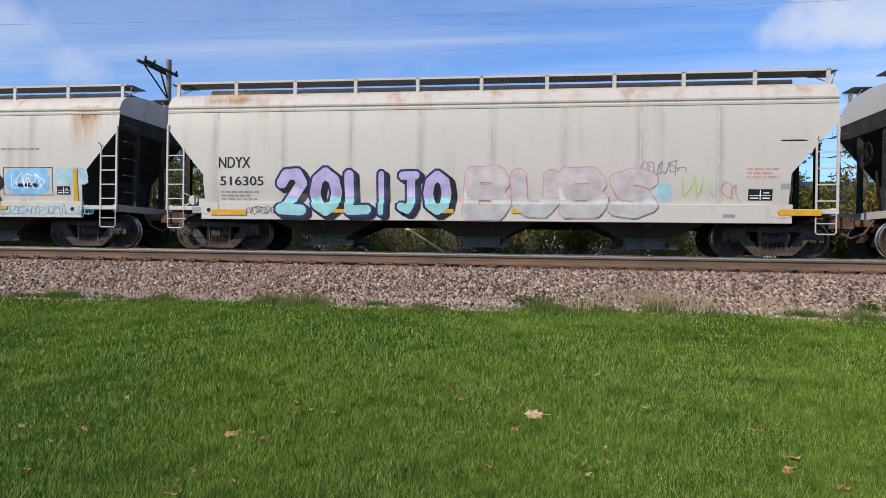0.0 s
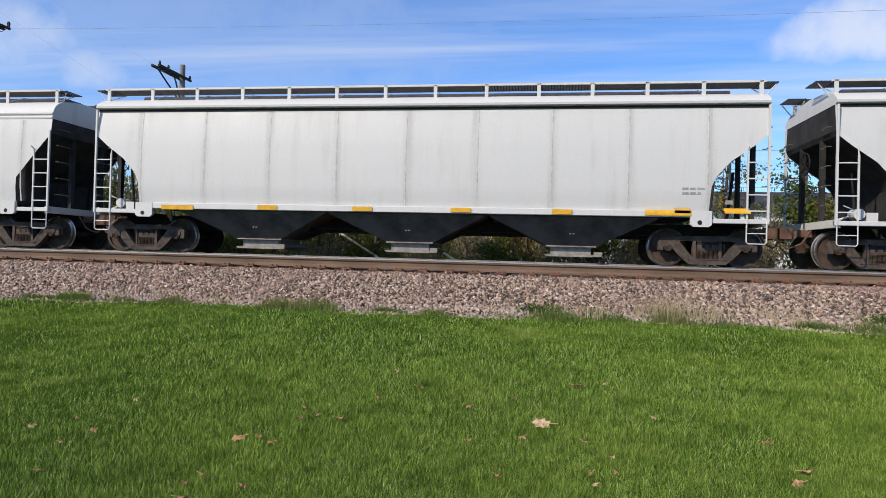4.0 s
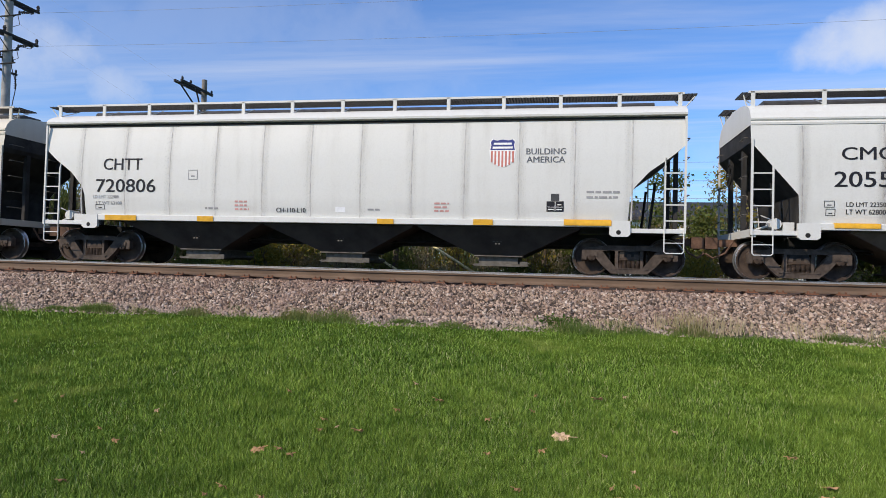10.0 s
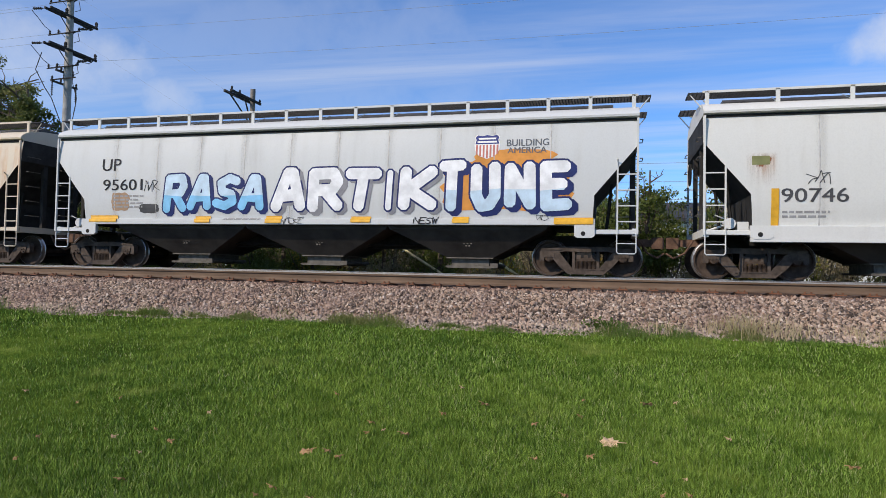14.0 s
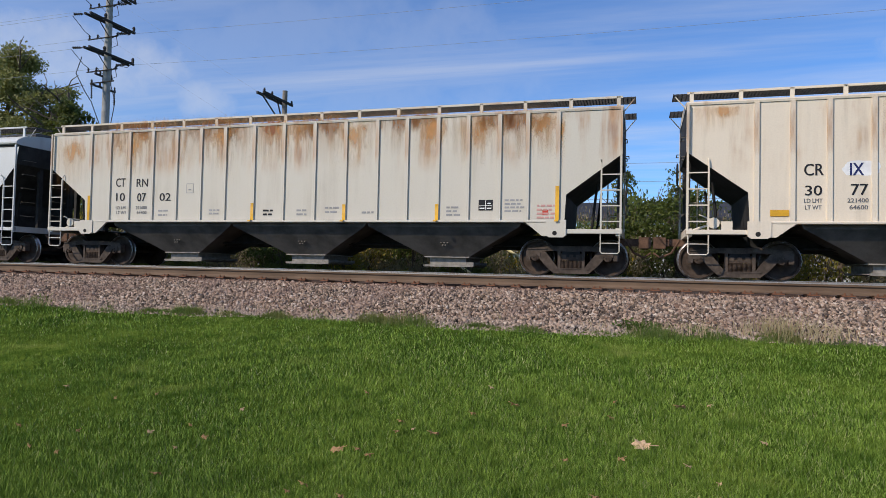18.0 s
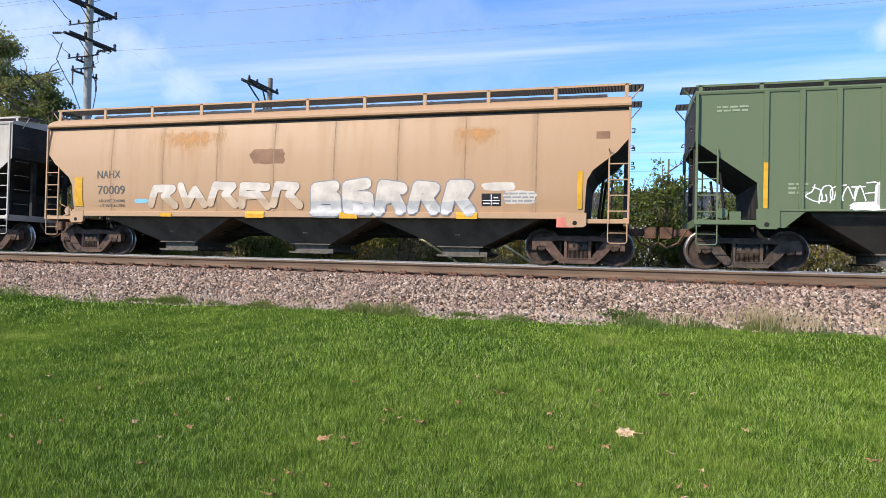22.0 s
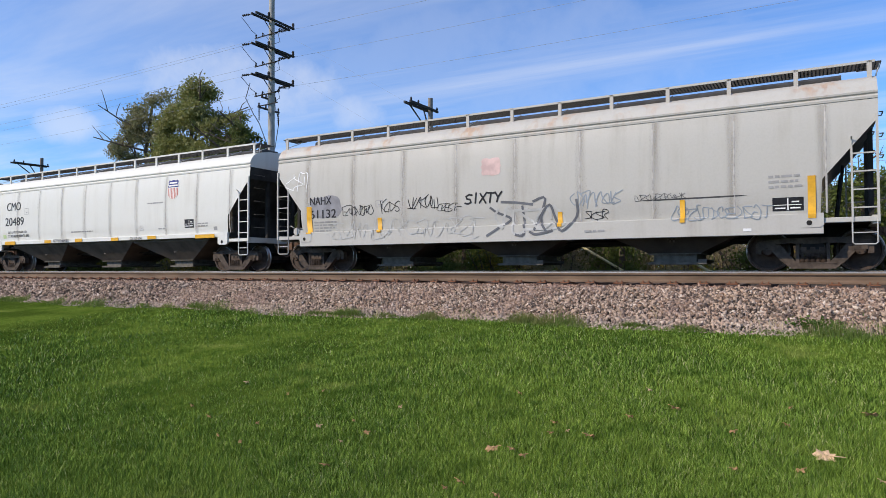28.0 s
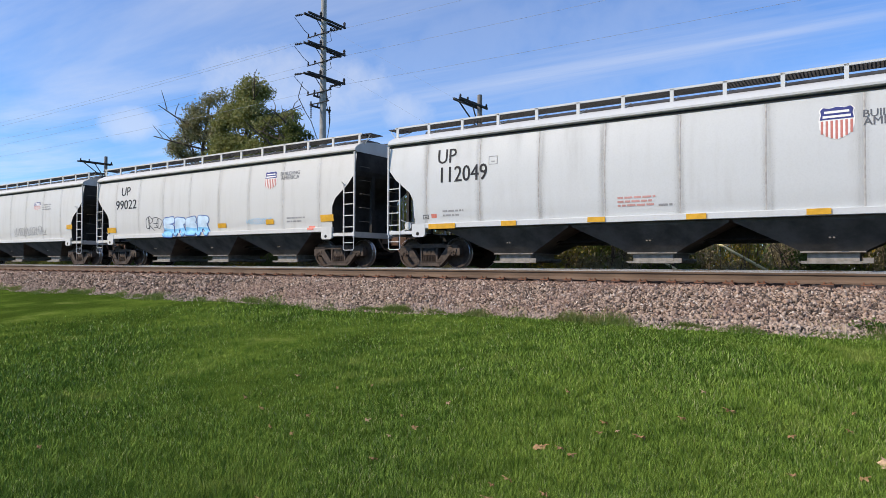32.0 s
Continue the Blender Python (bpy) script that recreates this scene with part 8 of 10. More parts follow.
marks(26, [
    ("T", "UP", -6.50, 3.26, -5.90, 3.61, "k"),
    ("T", "99666", -6.54, 2.71, -4.90, 3.08, "k"),
    ("J", "RIBEK", -4.67, 1.60, -3.19, 1.90, "k", 0.034),
    ("J", "RIBEK", 3.48, 1.58, 4.67, 1.91, "k", 0.032),
    ("S", "", 3.94, 2.79, 4.64, 3.47),
    ("T", "BUILDING", 4.78, 3.15, 5.79, 3.32, "grey2"),
    ("T", "AMERICA", 4.79, 2.97, 5.76, 3.14, "grey2"),
    ("Y", "", -6.91, 1.24, -5.82, 1.39),
    ("Y", "", -4.09, 1.26, -3.63, 1.40),
    ("Y", "", -1.46, 1.22, -1.00, 1.36),
    ("Y", "", 1.13, 1.22, 1.61, 1.37),
    ("Y", "", 3.75, 1.22, 4.21, 1.35),
    ("Y", "", 5.94, 1.22, 6.93, 1.37),
    ("B", "", -6.40, 1.59, -5.22, 2.01, "grey")])
marks(26, [
    ("B", "", -2.02, 1.67, -1.53, 1.99, "pinks"),
    ("B", "", 1.65, 1.70, 2.22, 1.99, "pinks"),
    ("O", "", -4.18, 3.03, -3.91, 3.26, "grey"),
    ("B", "", 5.88, 1.86, 6.52, 2.07, "grey"),
    ("B", "", -2.72, 1.54, -2.26, 1.73, "grey"),
    ("P", "", 5.56, 1.23, 5.87, 1.37, "redp"),
    ("B", "", 4.85, 1.55, 5.14, 1.69, "pinks")])
marks(27, [
    ("S", "", 4.14, 2.92, 4.63, 3.21),
    ("K", "", -2.21, 1.62, 1.82, 2.18, "yellowp"),
    ("K", "", 2.04, 1.52, 5.78, 2.06, "yellowp"),
    ("K", "", 3.34, 1.62, 4.18, 1.90, "k"),
    ("Y", "", 6.93, 1.50, 7.67, 1.71),
    ("Y", "", 5.19, 1.30, 5.58, 1.44),
    ("Y", "", 1.14, 1.35, 1.64, 1.49),
    ("B", "", 5.78, 2.00, 6.46, 2.25, "grey")])
marks(28, [
    ("T", "CMO", -6.71, 2.68, -5.59, 3.05, "k"),
    ("T", "22653", -6.68, 2.09, -5.11, 2.49, "k"),
    ("T", "LT WT 60700", -6.64, 1.76, -5.75, 1.84, "k"),
    ("T", "LD LMT 225300", -6.65, 1.60, -5.75, 1.69, "k"),
    ("O", "", -4.39, 2.45, -4.14, 2.70, "grey"),
    ("T", "WARNING", -2.34, 1.92, -1.86, 2.01, "k"),
    ("B", "", -2.54, 1.58, -1.65, 1.85, "grey"),
    ("B", "", -3.05, 1.59, -2.63, 1.72, "grey"),
    ("Y", "", -7.09, 1.23, -6.15, 1.37),
    ("Y", "", -4.32, 1.21, -3.88, 1.36),
    ("Y", "", -1.73, 1.21, -1.27, 1.35),
    ("O", "", -5.32, 1.58, -5.08, 1.72, "k"),
    ("B", "", -0.89, 1.22, -0.35, 1.29, "grey")])
marks(29, [
    ("P", "", -6.90, 1.65, -5.55, 2.39, "grey3"),
    ("T", "NAHX", -6.87, 2.10, -6.00, 2.35, "k"),
    ("T", "61132", -6.87, 1.67, -5.82, 1.94, "k"),
    ("Y", "", -7.01, 1.19, -6.80, 2.05),
    ("Y", "", -4.25, 1.16, -4.10, 1.60),
    ("Y", "", 1.40, 1.14, 1.52, 1.52),
    ("Y", "", 4.39, 1.13, 4.50, 1.66),
    ("Y", "", 7.00, 1.13, 7.15, 2.04),
    ("K", "", -5.55, 1.65, -4.41, 2.03, "k"),
    ("K", "", -4.10, 1.71, -3.45, 2.13, "k"),
    ("K", "", -3.16, 1.76, -2.15, 2.20, "k"),
    ("K", "", -2.15, 1.67, -1.42, 1.94, "k"),
    ("J", "SIXTY", -1.28, 1.86, -0.16, 2.12, "k", 0.050),
    ("K", "", -0.50, 0.80, 1.75, 1.95, "grey2", "bold"),
    ("K", "", -0.30, 0.95, 1.60, 1.80, "greyp", "bold")])
marks(29, [
    ("K", "", 1.83, 1.57, 3.04, 2.04, "slate"),
    ("K", "", 2.12, 1.24, 2.69, 1.55, "k"),
    ("P", "", 3.38, 1.67, 5.97, 1.71, "char"),
    ("K", "", 3.38, 1.66, 4.54, 1.85, "char"),
    ("K", "", -6.15, 0.92, -0.81, 1.58, "greyp"),
    ("K", "", 4.22, 1.13, 6.26, 1.51, "slate"),
    ("D", "", 6.32, 1.31, 6.92, 1.60),
    ("B", "", 6.25, 1.77, 6.90, 2.11, "grey"),
    ("B", "", 2.11, 0.92, 2.61, 1.06, "grey"),
    ("P", "", -0.80, 2.58, -0.16, 3.10, "pinkp"),
    ("B", "", -6.73, 1.22, -5.82, 1.58, "grey"),
    ("O", "", -4.31, 1.92, -4.06, 2.12, "grey"),
    ("K", "", -7.94, 2.48, -6.97, 3.22, "white"),
    ("P", "", 7.00, 1.10, 7.10, 1.20, "grey")])
marks(29, [
    ("P", "", 5.73, 0.89, 5.90, 0.95, "white")])
marks(30, [
    ("T", "CMO", -6.77, 2.74, -5.63, 3.11, "k"),
    ("T", "20489", -6.88, 2.06, -5.36, 2.43, "k"),
    ("O", "", -5.30, 2.53, -4.97, 2.80, "grey"),
    ("T", "LD LMT 223100 LD", -6.64, 1.71, -5.12, 1.81, "k"),
    ("T", "LT WT 62700 NEW 03-2005", -6.64, 1.53, -4.95, 1.65, "k"),
    ("T", "ARI THROUGH SILL", -2.99, 1.23, -1.83, 1.36, "k"),
    ("T", "CH-110-L04", 2.25, 1.20, 2.95, 1.32, "k"),
    ("Y", "", -6.81, 1.19, -5.96, 1.35),
    ("Y", "", -3.63, 1.21, -3.14, 1.34),
    ("Y", "", -1.38, 1.21, -0.89, 1.35),
    ("Y", "", 1.05, 1.20, 1.52, 1.33),
    ("Y", "", 3.30, 1.22, 3.80, 1.34),
    ("Y", "", 5.97, 1.18, 6.98, 1.31),
    ("S", "", 4.38, 2.65, 5.01, 3.40)])
marks(30, [
    ("D", "", 5.34, 1.58, 5.83, 1.89),
    ("B", "", -1.75, 1.57, -0.26, 1.68, "grey"),
    ("B", "", 6.03, 1.57, 6.60, 1.75, "grey"),
    ("P", "", -7.09, 1.50, -6.83, 1.66, "limep"),
    ("O", "", 2.78, 1.57, 2.97, 1.74, "grey"),
    ("P", "", 6.85, 1.45, 7.03, 1.58, "grey"),
    ("B", "", 3.23, 2.50, 4.17, 2.64, "grey"),
    ("B", "", 3.86, 1.54, 4.29, 1.63, "grey")])
marks(31, [
    ("T", "CMO", -6.22, 3.21, -5.15, 3.54, "k"),
    ("T", "101114", -4.70, 3.17, -3.71, 3.53, "k"),
    ("Y", "", -7.01, 1.62, -6.85, 2.39),
    ("Y", "", -4.20, 1.47, -4.04, 1.92),
    ("Y", "", -1.47, 1.46, -1.34, 1.90),
    ("Y", "", 1.28, 1.45, 1.40, 1.89),
    ("Y", "", 4.02, 1.45, 4.13, 1.89),
    ("O", "", -4.43, 2.29, -4.18, 2.53, "grey"),
    ("S", "", 4.55, 2.74, 5.21, 3.52),
    ("T", "BUILDING", 5.25, 3.15, 6.03, 3.34, "grey2"),
    ("T", "AMERICA", 5.27, 3.01, 6.01, 3.20, "grey2"),
    ("B", "", -6.07, 1.49, -4.64, 1.66, "grey"),
    ("B", "", -2.02, 1.59, -1.34, 1.71, "pinks"),
    ("B", "", 0.11, 1.46, 0.90, 1.60, "pinks")])
marks(31, [
    ("B", "", 1.67, 1.44, 2.01, 1.71, "pinks"),
    ("B", "", 5.30, 1.55, 5.93, 1.83, "grey"),
    ("P", "", -0.85, 1.46, -0.64, 1.58, "white"),
    ("B", "", -3.18, 1.46, -2.78, 1.59, "grey"),
    ("P", "", 6.20, 1.45, 6.35, 1.52, "redp"),
    ("O", "", -6.71, 1.47, -6.44, 1.61, "k"),
    ("B", "", 2.40, 1.46, 3.22, 1.59, "grey")])
marks(32, [
    ("T", "CMO", -6.83, 2.73, -5.76, 3.07, "k"),
    ("T", "20436", -7.03, 2.07, -5.51, 2.45, "k"),
    ("O", "", -5.25, 2.41, -4.99, 2.66, "grey"),
    ("T", "LD LMT 223600 LD", -6.72, 1.66, -5.15, 1.76, "k"),
    ("T", "LT WT 62500 NEW 03-2005", -6.72, 1.50, -4.95, 1.60, "k"),
    ("S", "", 4.26, 2.67, 4.92, 3.38),
    ("K", "", 1.92, 1.41, 3.77, 1.91, "k"),
    ("K", "", -0.92, 1.52, 0.27, 1.87, "grey"),
    ("T", "ARI THROUGH SILL", -3.02, 1.21, -1.88, 1.35, "k"),
    ("T", "CH-110-L04", 2.14, 1.20, 2.87, 1.32, "k"),
    ("Y", "", -6.90, 1.20, -6.03, 1.34),
    ("Y", "", -4.13, 1.21, -3.61, 1.34),
    ("Y", "", -1.47, 1.20, -1.01, 1.33),
    ("Y", "", 1.00, 1.19, 1.46, 1.33)])
marks(32, [
    ("Y", "", 3.64, 1.17, 4.11, 1.31),
    ("D", "", 5.25, 1.53, 5.70, 1.84),
    ("P", "", 5.01, 1.52, 5.20, 1.75, "limep"),
    ("B", "", -1.84, 1.54, -1.15, 1.65, "grey"),
    ("K", "", -3.61, 1.43, -2.81, 1.74, "grey"),
    ("P", "", -5.39, 3.16, -5.18, 3.34, "grey"),
    ("O", "", -7.12, 1.44, -6.87, 1.62, "k"),
    ("K", "", -5.45, 1.62, -4.75, 2.12, "grey")])
marks(33, [
    ("T", "UP", -6.10, 3.09, -5.46, 3.51, "k"),
    ("T", "112049", -5.98, 2.52, -4.41, 2.98, "k"),
    ("O", "", -4.36, 2.93, -4.08, 3.17, "grey"),
    ("B", "", -5.93, 1.48, -5.20, 1.73, "grey"),
    ("S", "", 3.74, 2.76, 4.41, 3.48),
    ("Y", "", -6.40, 1.16, -5.45, 1.31),
    ("Y", "", -3.93, 1.18, -3.46, 1.32),
    ("Y", "", -1.41, 1.20, -0.94, 1.33),
    ("Y", "", 1.03, 1.19, 1.48, 1.32),
    ("Y", "", 3.51, 1.20, 3.97, 1.33),
    ("B", "", -0.64, 1.53, 0.30, 1.82, "pinks"),
    ("P", "", -6.34, 1.49, -6.15, 1.61, "redp"),
    ("O", "", -6.65, 1.47, -6.44, 1.59, "k"),
    ("B", "", 0.37, 1.50, 0.70, 1.61, "grey")])
marks(33, [
    ("T", "BUILDING", 4.55, 3.18, 5.54, 3.34, "grey2"),
    ("T", "AMERICA", 4.55, 3.01, 5.54, 3.18, "grey2"),
    ("Y", "", 5.55, 1.23, 6.28, 1.39),
    ("B", "", 5.19, 1.69, 5.84, 1.95, "grey")])
marks(34, [
    ("T", "UP", -5.88, 3.07, -5.21, 3.44, "k"),
    ("T", "99022", -6.28, 2.47, -4.67, 2.87, "k"),
    ("G", "block4", -2.68, 1.14, 0.35, 2.06, "paleblue", "blueline", "sky", dict(fat=0.28, rim=0.035, gap=0.03)),
    ("K", "", -3.96, 1.47, -2.85, 2.07, "k"),
    ("S", "", 3.52, 2.78, 4.18, 3.43),
    ("T", "BUILDING", 4.35, 3.24, 5.32, 3.36, "grey2"),
    ("T", "AMERICA", 4.38, 3.08, 5.30, 3.22, "grey2"),
    ("Y", "", 6.35, 1.53, 6.95, 1.76),
    ("Y", "", -6.99, 1.45, -6.29, 1.68),
    ("Y", "", 0.87, 1.47, 1.38, 1.64),
    ("Y", "", 3.61, 1.52, 4.03, 1.70),
    ("K", "", 2.58, 1.52, 3.91, 1.78, "sky"),
    ("B", "", 4.70, 1.52, 5.62, 1.76, "grey"),
    ("P", "", 5.76, 1.26, 6.06, 1.40, "redp")])
marks(35, [
    ("S", "", 3.34, 2.76, 4.06, 3.19),
    ("B", "", 4.24, 2.72, 5.12, 3.06, "grey"),
    ("K", "", 1.19, 1.45, 4.59, 1.98, "grey"),
    ("Y", "", 6.71, 1.72, 7.25, 1.94)])
marks(1, [
    ("R", "", -7.68, 3.47, -5.36, 4.13, "o")])
marks(2, [
    ("R", "", -8.07, 2.94, -6.73, 4.09, "o"),
    ("R", "", -4.52, 3.60, -3.33, 3.94, "o"),
    ("R", "", 6.70, 3.01, 7.79, 3.88),
    ("R", "", 6.76, 2.43, 7.61, 3.86, "o")])
marks(8, [
    ("R", "", 6.10, 3.63, 7.52, 4.10),
    ("R", "", 2.50, 3.72, 3.61, 4.07, "o"),
    ("R", "", 6.30, 3.29, 7.46, 4.16, "o")])
marks(18, [
    ("R", "", -1.12, 2.95, -0.23, 4.14, "o"),
    ("R", "", 0.28, 3.06, 1.46, 4.11, "o"),
    ("R", "", 3.07, 2.97, 4.14, 4.13, "o"),
    ("R", "", 7.02, 2.71, 7.85, 4.12, "o"),
    ("R", "", -8.55, 3.34, -7.20, 4.05, "o"),
    ("R", "", -4.71, 3.06, -3.92, 4.07, "o"),
    ("R", "", 4.14, 2.94, 5.04, 4.08, "o")])
marks(19, [
    ("R", "", -7.01, 2.72, -3.59, 4.51, "o"),
    ("R", "", -4.29, 2.83, -1.04, 4.47, "o"),
    ("R", "", -1.05, 2.76, 2.06, 4.40, "o"),
    ("R", "", 1.89, 2.99, 4.58, 4.34, "o"),
    ("R", "", 4.43, 2.78, 7.31, 4.28, "o"),
    ("R", "", -2.43, 2.33, -1.96, 4.52, "o"),
    ("R", "", -8.58, 2.15, -7.20, 4.01, "o"),
    ("R", "", -3.00, 2.66, -2.05, 4.14, "o"),
    ("R", "", -1.59, 2.78, 0.55, 4.32, "o"),
    ("R", "", -1.32, 3.03, -0.42, 4.34),
    ("R", "", 1.07, 2.42, 2.24, 4.11, "o"),
    ("R", "", 3.43, 2.53, 4.43, 4.11, "o"),
    ("R", "", 4.43, 2.58, 5.91, 4.09, "o"),
    ("R", "", 6.12, 2.82, 7.38, 4.09, "o")])
marks(19, [
    ("R", "", 7.11, 2.19, 7.32, 4.00, "o"),
    ("R", "", -6.34, 2.38, -4.78, 4.13, "o")])
marks(16, [
    ("R", "", -1.85, 1.60, 0.33, 3.30, "o"),
    ("R", "", 0.54, 1.50, 1.72, 3.20, "o"),
    ("R", "", 1.94, 1.40, 3.12, 3.25, "o"),
    ("R", "", 3.34, 1.45, 4.52, 3.25, "o"),
    ("R", "", 4.74, 1.45, 5.92, 3.20, "o"),
    ("R", "", 6.10, 1.40, 7.20, 3.10, "o"),
    ("R", "", -6.30, 1.50, -2.10, 3.40, "o")])
marks(24, [
    ("R", "", 4.17, 2.28, 4.96, 3.81, "o"),
    ("R", "", 6.42, 2.67, 7.06, 3.63, "o"),
    ("R", "", 5.41, 2.41, 5.85, 3.63, "o"),
    ("R", "", -7.07, 1.40, -4.37, 2.77, "o"),
    ("R", "", -1.31, 1.56, -0.77, 2.36, "o")])
marks(25, [
    ("R", "", -8.47, 2.45, -7.06, 4.05, "o"),
    ("R", "", -8.47, 1.85, -7.06, 3.30, "o"),
    ("R", "", -7.21, 2.45, -6.39, 4.05, "o"),
    ("R", "", -7.21, 1.85, -6.39, 3.30, "o"),
    ("R", "", -6.48, 2.45, -5.66, 4.05, "o"),
    ("R", "", -6.48, 1.85, -5.66, 3.30, "o"),
    ("R", "", -5.76, 2.45, -4.80, 4.05, "o"),
    ("R", "", -5.76, 1.85, -4.80, 3.30, "o"),
    ("R", "", -4.91, 2.45, -3.95, 4.05, "o"),
    ("R", "", -4.91, 1.85, -3.95, 3.30, "o"),
    ("R", "", -4.06, 2.45, -3.10, 4.05, "o"),
    ("R", "", -4.06, 1.85, -3.10, 3.30, "o"),
    ("R", "", -7.02, 2.69, -6.53, 3.62),
    ("R", "", -6.35, 2.56, -5.69, 3.56, "o"),
    ("R", "", -6.30, 2.86, -5.89, 3.79),
    ("R", "", -5.50, 3.29, -4.91, 3.88, "o"),
    ("R", "", -8.03, 3.24, -7.18, 3.49),
    ("R", "", -7.86, 2.87, -7.02, 3.22),
    ("R", "", -8.53, 3.63, -7.18, 3.89, "o"),
    ("R", "", -4.71, 2.60, -4.03, 3.18, "o"),
    ("R", "", -4.01, 2.39, -3.15, 3.24),
    ("R", "", -4.08, 2.52, -3.16, 3.04, "o"),
    ("R", "", -3.45, 2.93, -3.17, 3.82),
    ("R", "", -5.49, 2.30, -4.89, 3.11, "o"),
    ("R", "", -6.95, 1.99, -6.50, 2.79, "o"),
    ("R", "", -7.63, 2.06, -7.12, 2.56, "o"),
    ("R", "", -4.76, 2.01, -4.08, 2.56, "o"),
    ("R", "", -2.30, 2.80, -1.95, 3.55, "o"),
    ("R", "", -1.30, 2.90, -0.75, 3.50, "o"),
    ("R", "", 4.30, 2.2, 4.70, 2.9, "o"),
    ("R", "", -0.21, 3.12, 0.22, 3.51, "o"),
    ("R", "", 5.81, 2.23, 6.19, 2.58, "o")])
marks(23, [
    ("R", "", 4.11, 2.64, 5.70, 3.49, "o"),
    ("R", "", -5.15, 2.48, -1.95, 3.69, "o")])
marks(22, [
    ("R", "", 6.99, 1.24, 7.32, 3.98)])
marks(14, [
    ("R", "", -7.60, 2.11, -6.93, 2.91),
    ("R", "", 8.03, 3.53, 8.35, 4.07, "o")])
marks(5, [
    ("Y", "", -6.55, 1.13, -5.64, 1.25),
    ("Y", "", -3.86, 1.16, -3.34, 1.28),
    ("Y", "", -1.33, 1.17, -0.82, 1.28),
    ("Y", "", 1.17, 1.18, 1.67, 1.29),
    ("Y", "", 3.63, 1.17, 4.11, 1.29),
    ("Y", "", 5.79, 1.18, 6.84, 1.31)])


# ---------- plants ----------
def leaf_cloud(rng, blobs, count, size, squash=1.0):
    """Leaf-sized quads scattered through rounded clumps; blobs are (x, y, z, rx, ry, rz)."""
    b = np.array(blobs, float)
    vol = np.prod(b[:, 3:], axis=1)
    pick = rng.choice(len(b), count, p=vol / vol.sum())
    d = rng.normal(size=(count, 3))
    d /= np.linalg.norm(d, axis=1)[:, None]
    r = rng.random(count)[:, None] ** 0.42
    pos = b[pick, :3] + d * r * b[pick, 3:] * rng.uniform(0.6, 1.38, (count, 1))
    s = rng.uniform(size * 0.55, size * 1.25, count)
    u = rng.normal(size=(count, 3))
    u /= np.linalg.norm(u, axis=1)[:, None]
    w = rng.normal(size=(count, 3))
    w[:, 2] *= 0.6
    v = np.cross(u, w)
    v /= np.linalg.norm(v, axis=1)[:, None]
    u, v = u * s[:, None], v * (s * 0.62)[:, None]
    p = np.stack([pos - u, pos - 0.1 * u + v, pos + u, pos - 0.1 * u - v], 1).reshape(-1, 3)
    return p, np.arange(count * 4).reshape(-1, 4)


def branches(m, rng, base, top, r, depth, spread):
    """A limb with side limbs, tapering."""
    base, top = Vector(base), Vector(top)
    mid = (base + top) / 2 + Vector((rng.uniform(-1, 1), rng.uniform(-1, 1), 0)) * spread * 0.15
    m.tube(base, mid, r, 6, r * 0.75)
    m.tube(mid, top, r * 0.75, 6, r * 0.4)
    if depth:
        for k in range(4):
            f = 0.35 + 0.16 * k
            p = base.lerp(top, f)
            q = p + Vector((rng.uniform(-1, 1), rng.uniform(-1, 1), rng.uniform(0.3, 0.9))) * spread
            branches(m, rng, p, q, r * 0.45, depth - 1, spread * 0.5)


def shrub_data(seed, mat, count, size, spiky=False):
    rng = np.random.default_rng(seed)
    blobs = []
    for _ in range(16 if not spiky else 10):
        a, rr = rng.uniform(0, 2 * math.pi), rng.uniform(0, 0.95)
        h = rng.uniform(0.15, 1.0)
        k = rng.uniform(0.25, 0.5)
        blobs.append((rr * math.cos(a), 0.7 * rr * math.sin(a), h * 0.86, k, k, k * 0.55))
    p, f = leaf_cloud(rng, blobs, count, size)
    p[:, 2] = np.abs(p[:, 2])
    me = fast_mesh("foliage", p, f)
    me.materials.append(mat)
    st = Mesh()
    r = random.Random(seed)
    for k in range(7):
        branches(st, r, (r.uniform(-0.25, 0.25), r.uniform(-0.2, 0.2), -0.05), (r.uniform(-0.8, 0.8), r.uniform(-0.5, 0.5), r.uniform(0.6, 1.1)), 0.012, 1, 0.3)
    return me, st.data("branchwork", M_BARK)


SHRUBS = {
    "green": [shrub_data(11, M_BUSH, 3600, 0.034), shrub_data(12, M_BUSH, 3600, 0.030)],
    "dark": [shrub_data(13, M_BUSH_DARK, 3600, 0.036), shrub_data(14, M_BUSH_DARK, 3600, 0.032)],
    "yellow": [shrub_data(15, M_BUSH_YELLOW, 2400, 0.030), shrub_data(16, M_BUSH_YELLOW, 2400, 0.032)],
    "brown": [shrub_data(17, M_BUSH_BROWN, 2200, 0.022, True), shrub_data(18, M_BUSH_BROWN, 2200, 0.024, True)],
}
SHRUB_WORDS = {"green": "dense green leafy shrub behind the far track", "dark": "dark green shrub in the brush behind the train",
               "yellow": "shrub turning yellow in autumn behind the tracks", "brown": "dry brown twiggy brush behind the tracks"}


def make_shrub(tone, x, y, w, h, turn, variant=0):
    leaves, stems = SHRUBS[tone][variant % 2]
    ob = tagged(new("shrub"), SHRUB_WORDS[tone], "shrub", group="shrubs along the railway")
    ob.location, ob.rotation_euler = (x, y, profile_z(y) - 0.05), (0, 0, turn)
    for nm, d in (("foliage", leaves), ("branchwork", stems)):
        c = part(nm, d, ob)
        c.scale = (w, w, h)


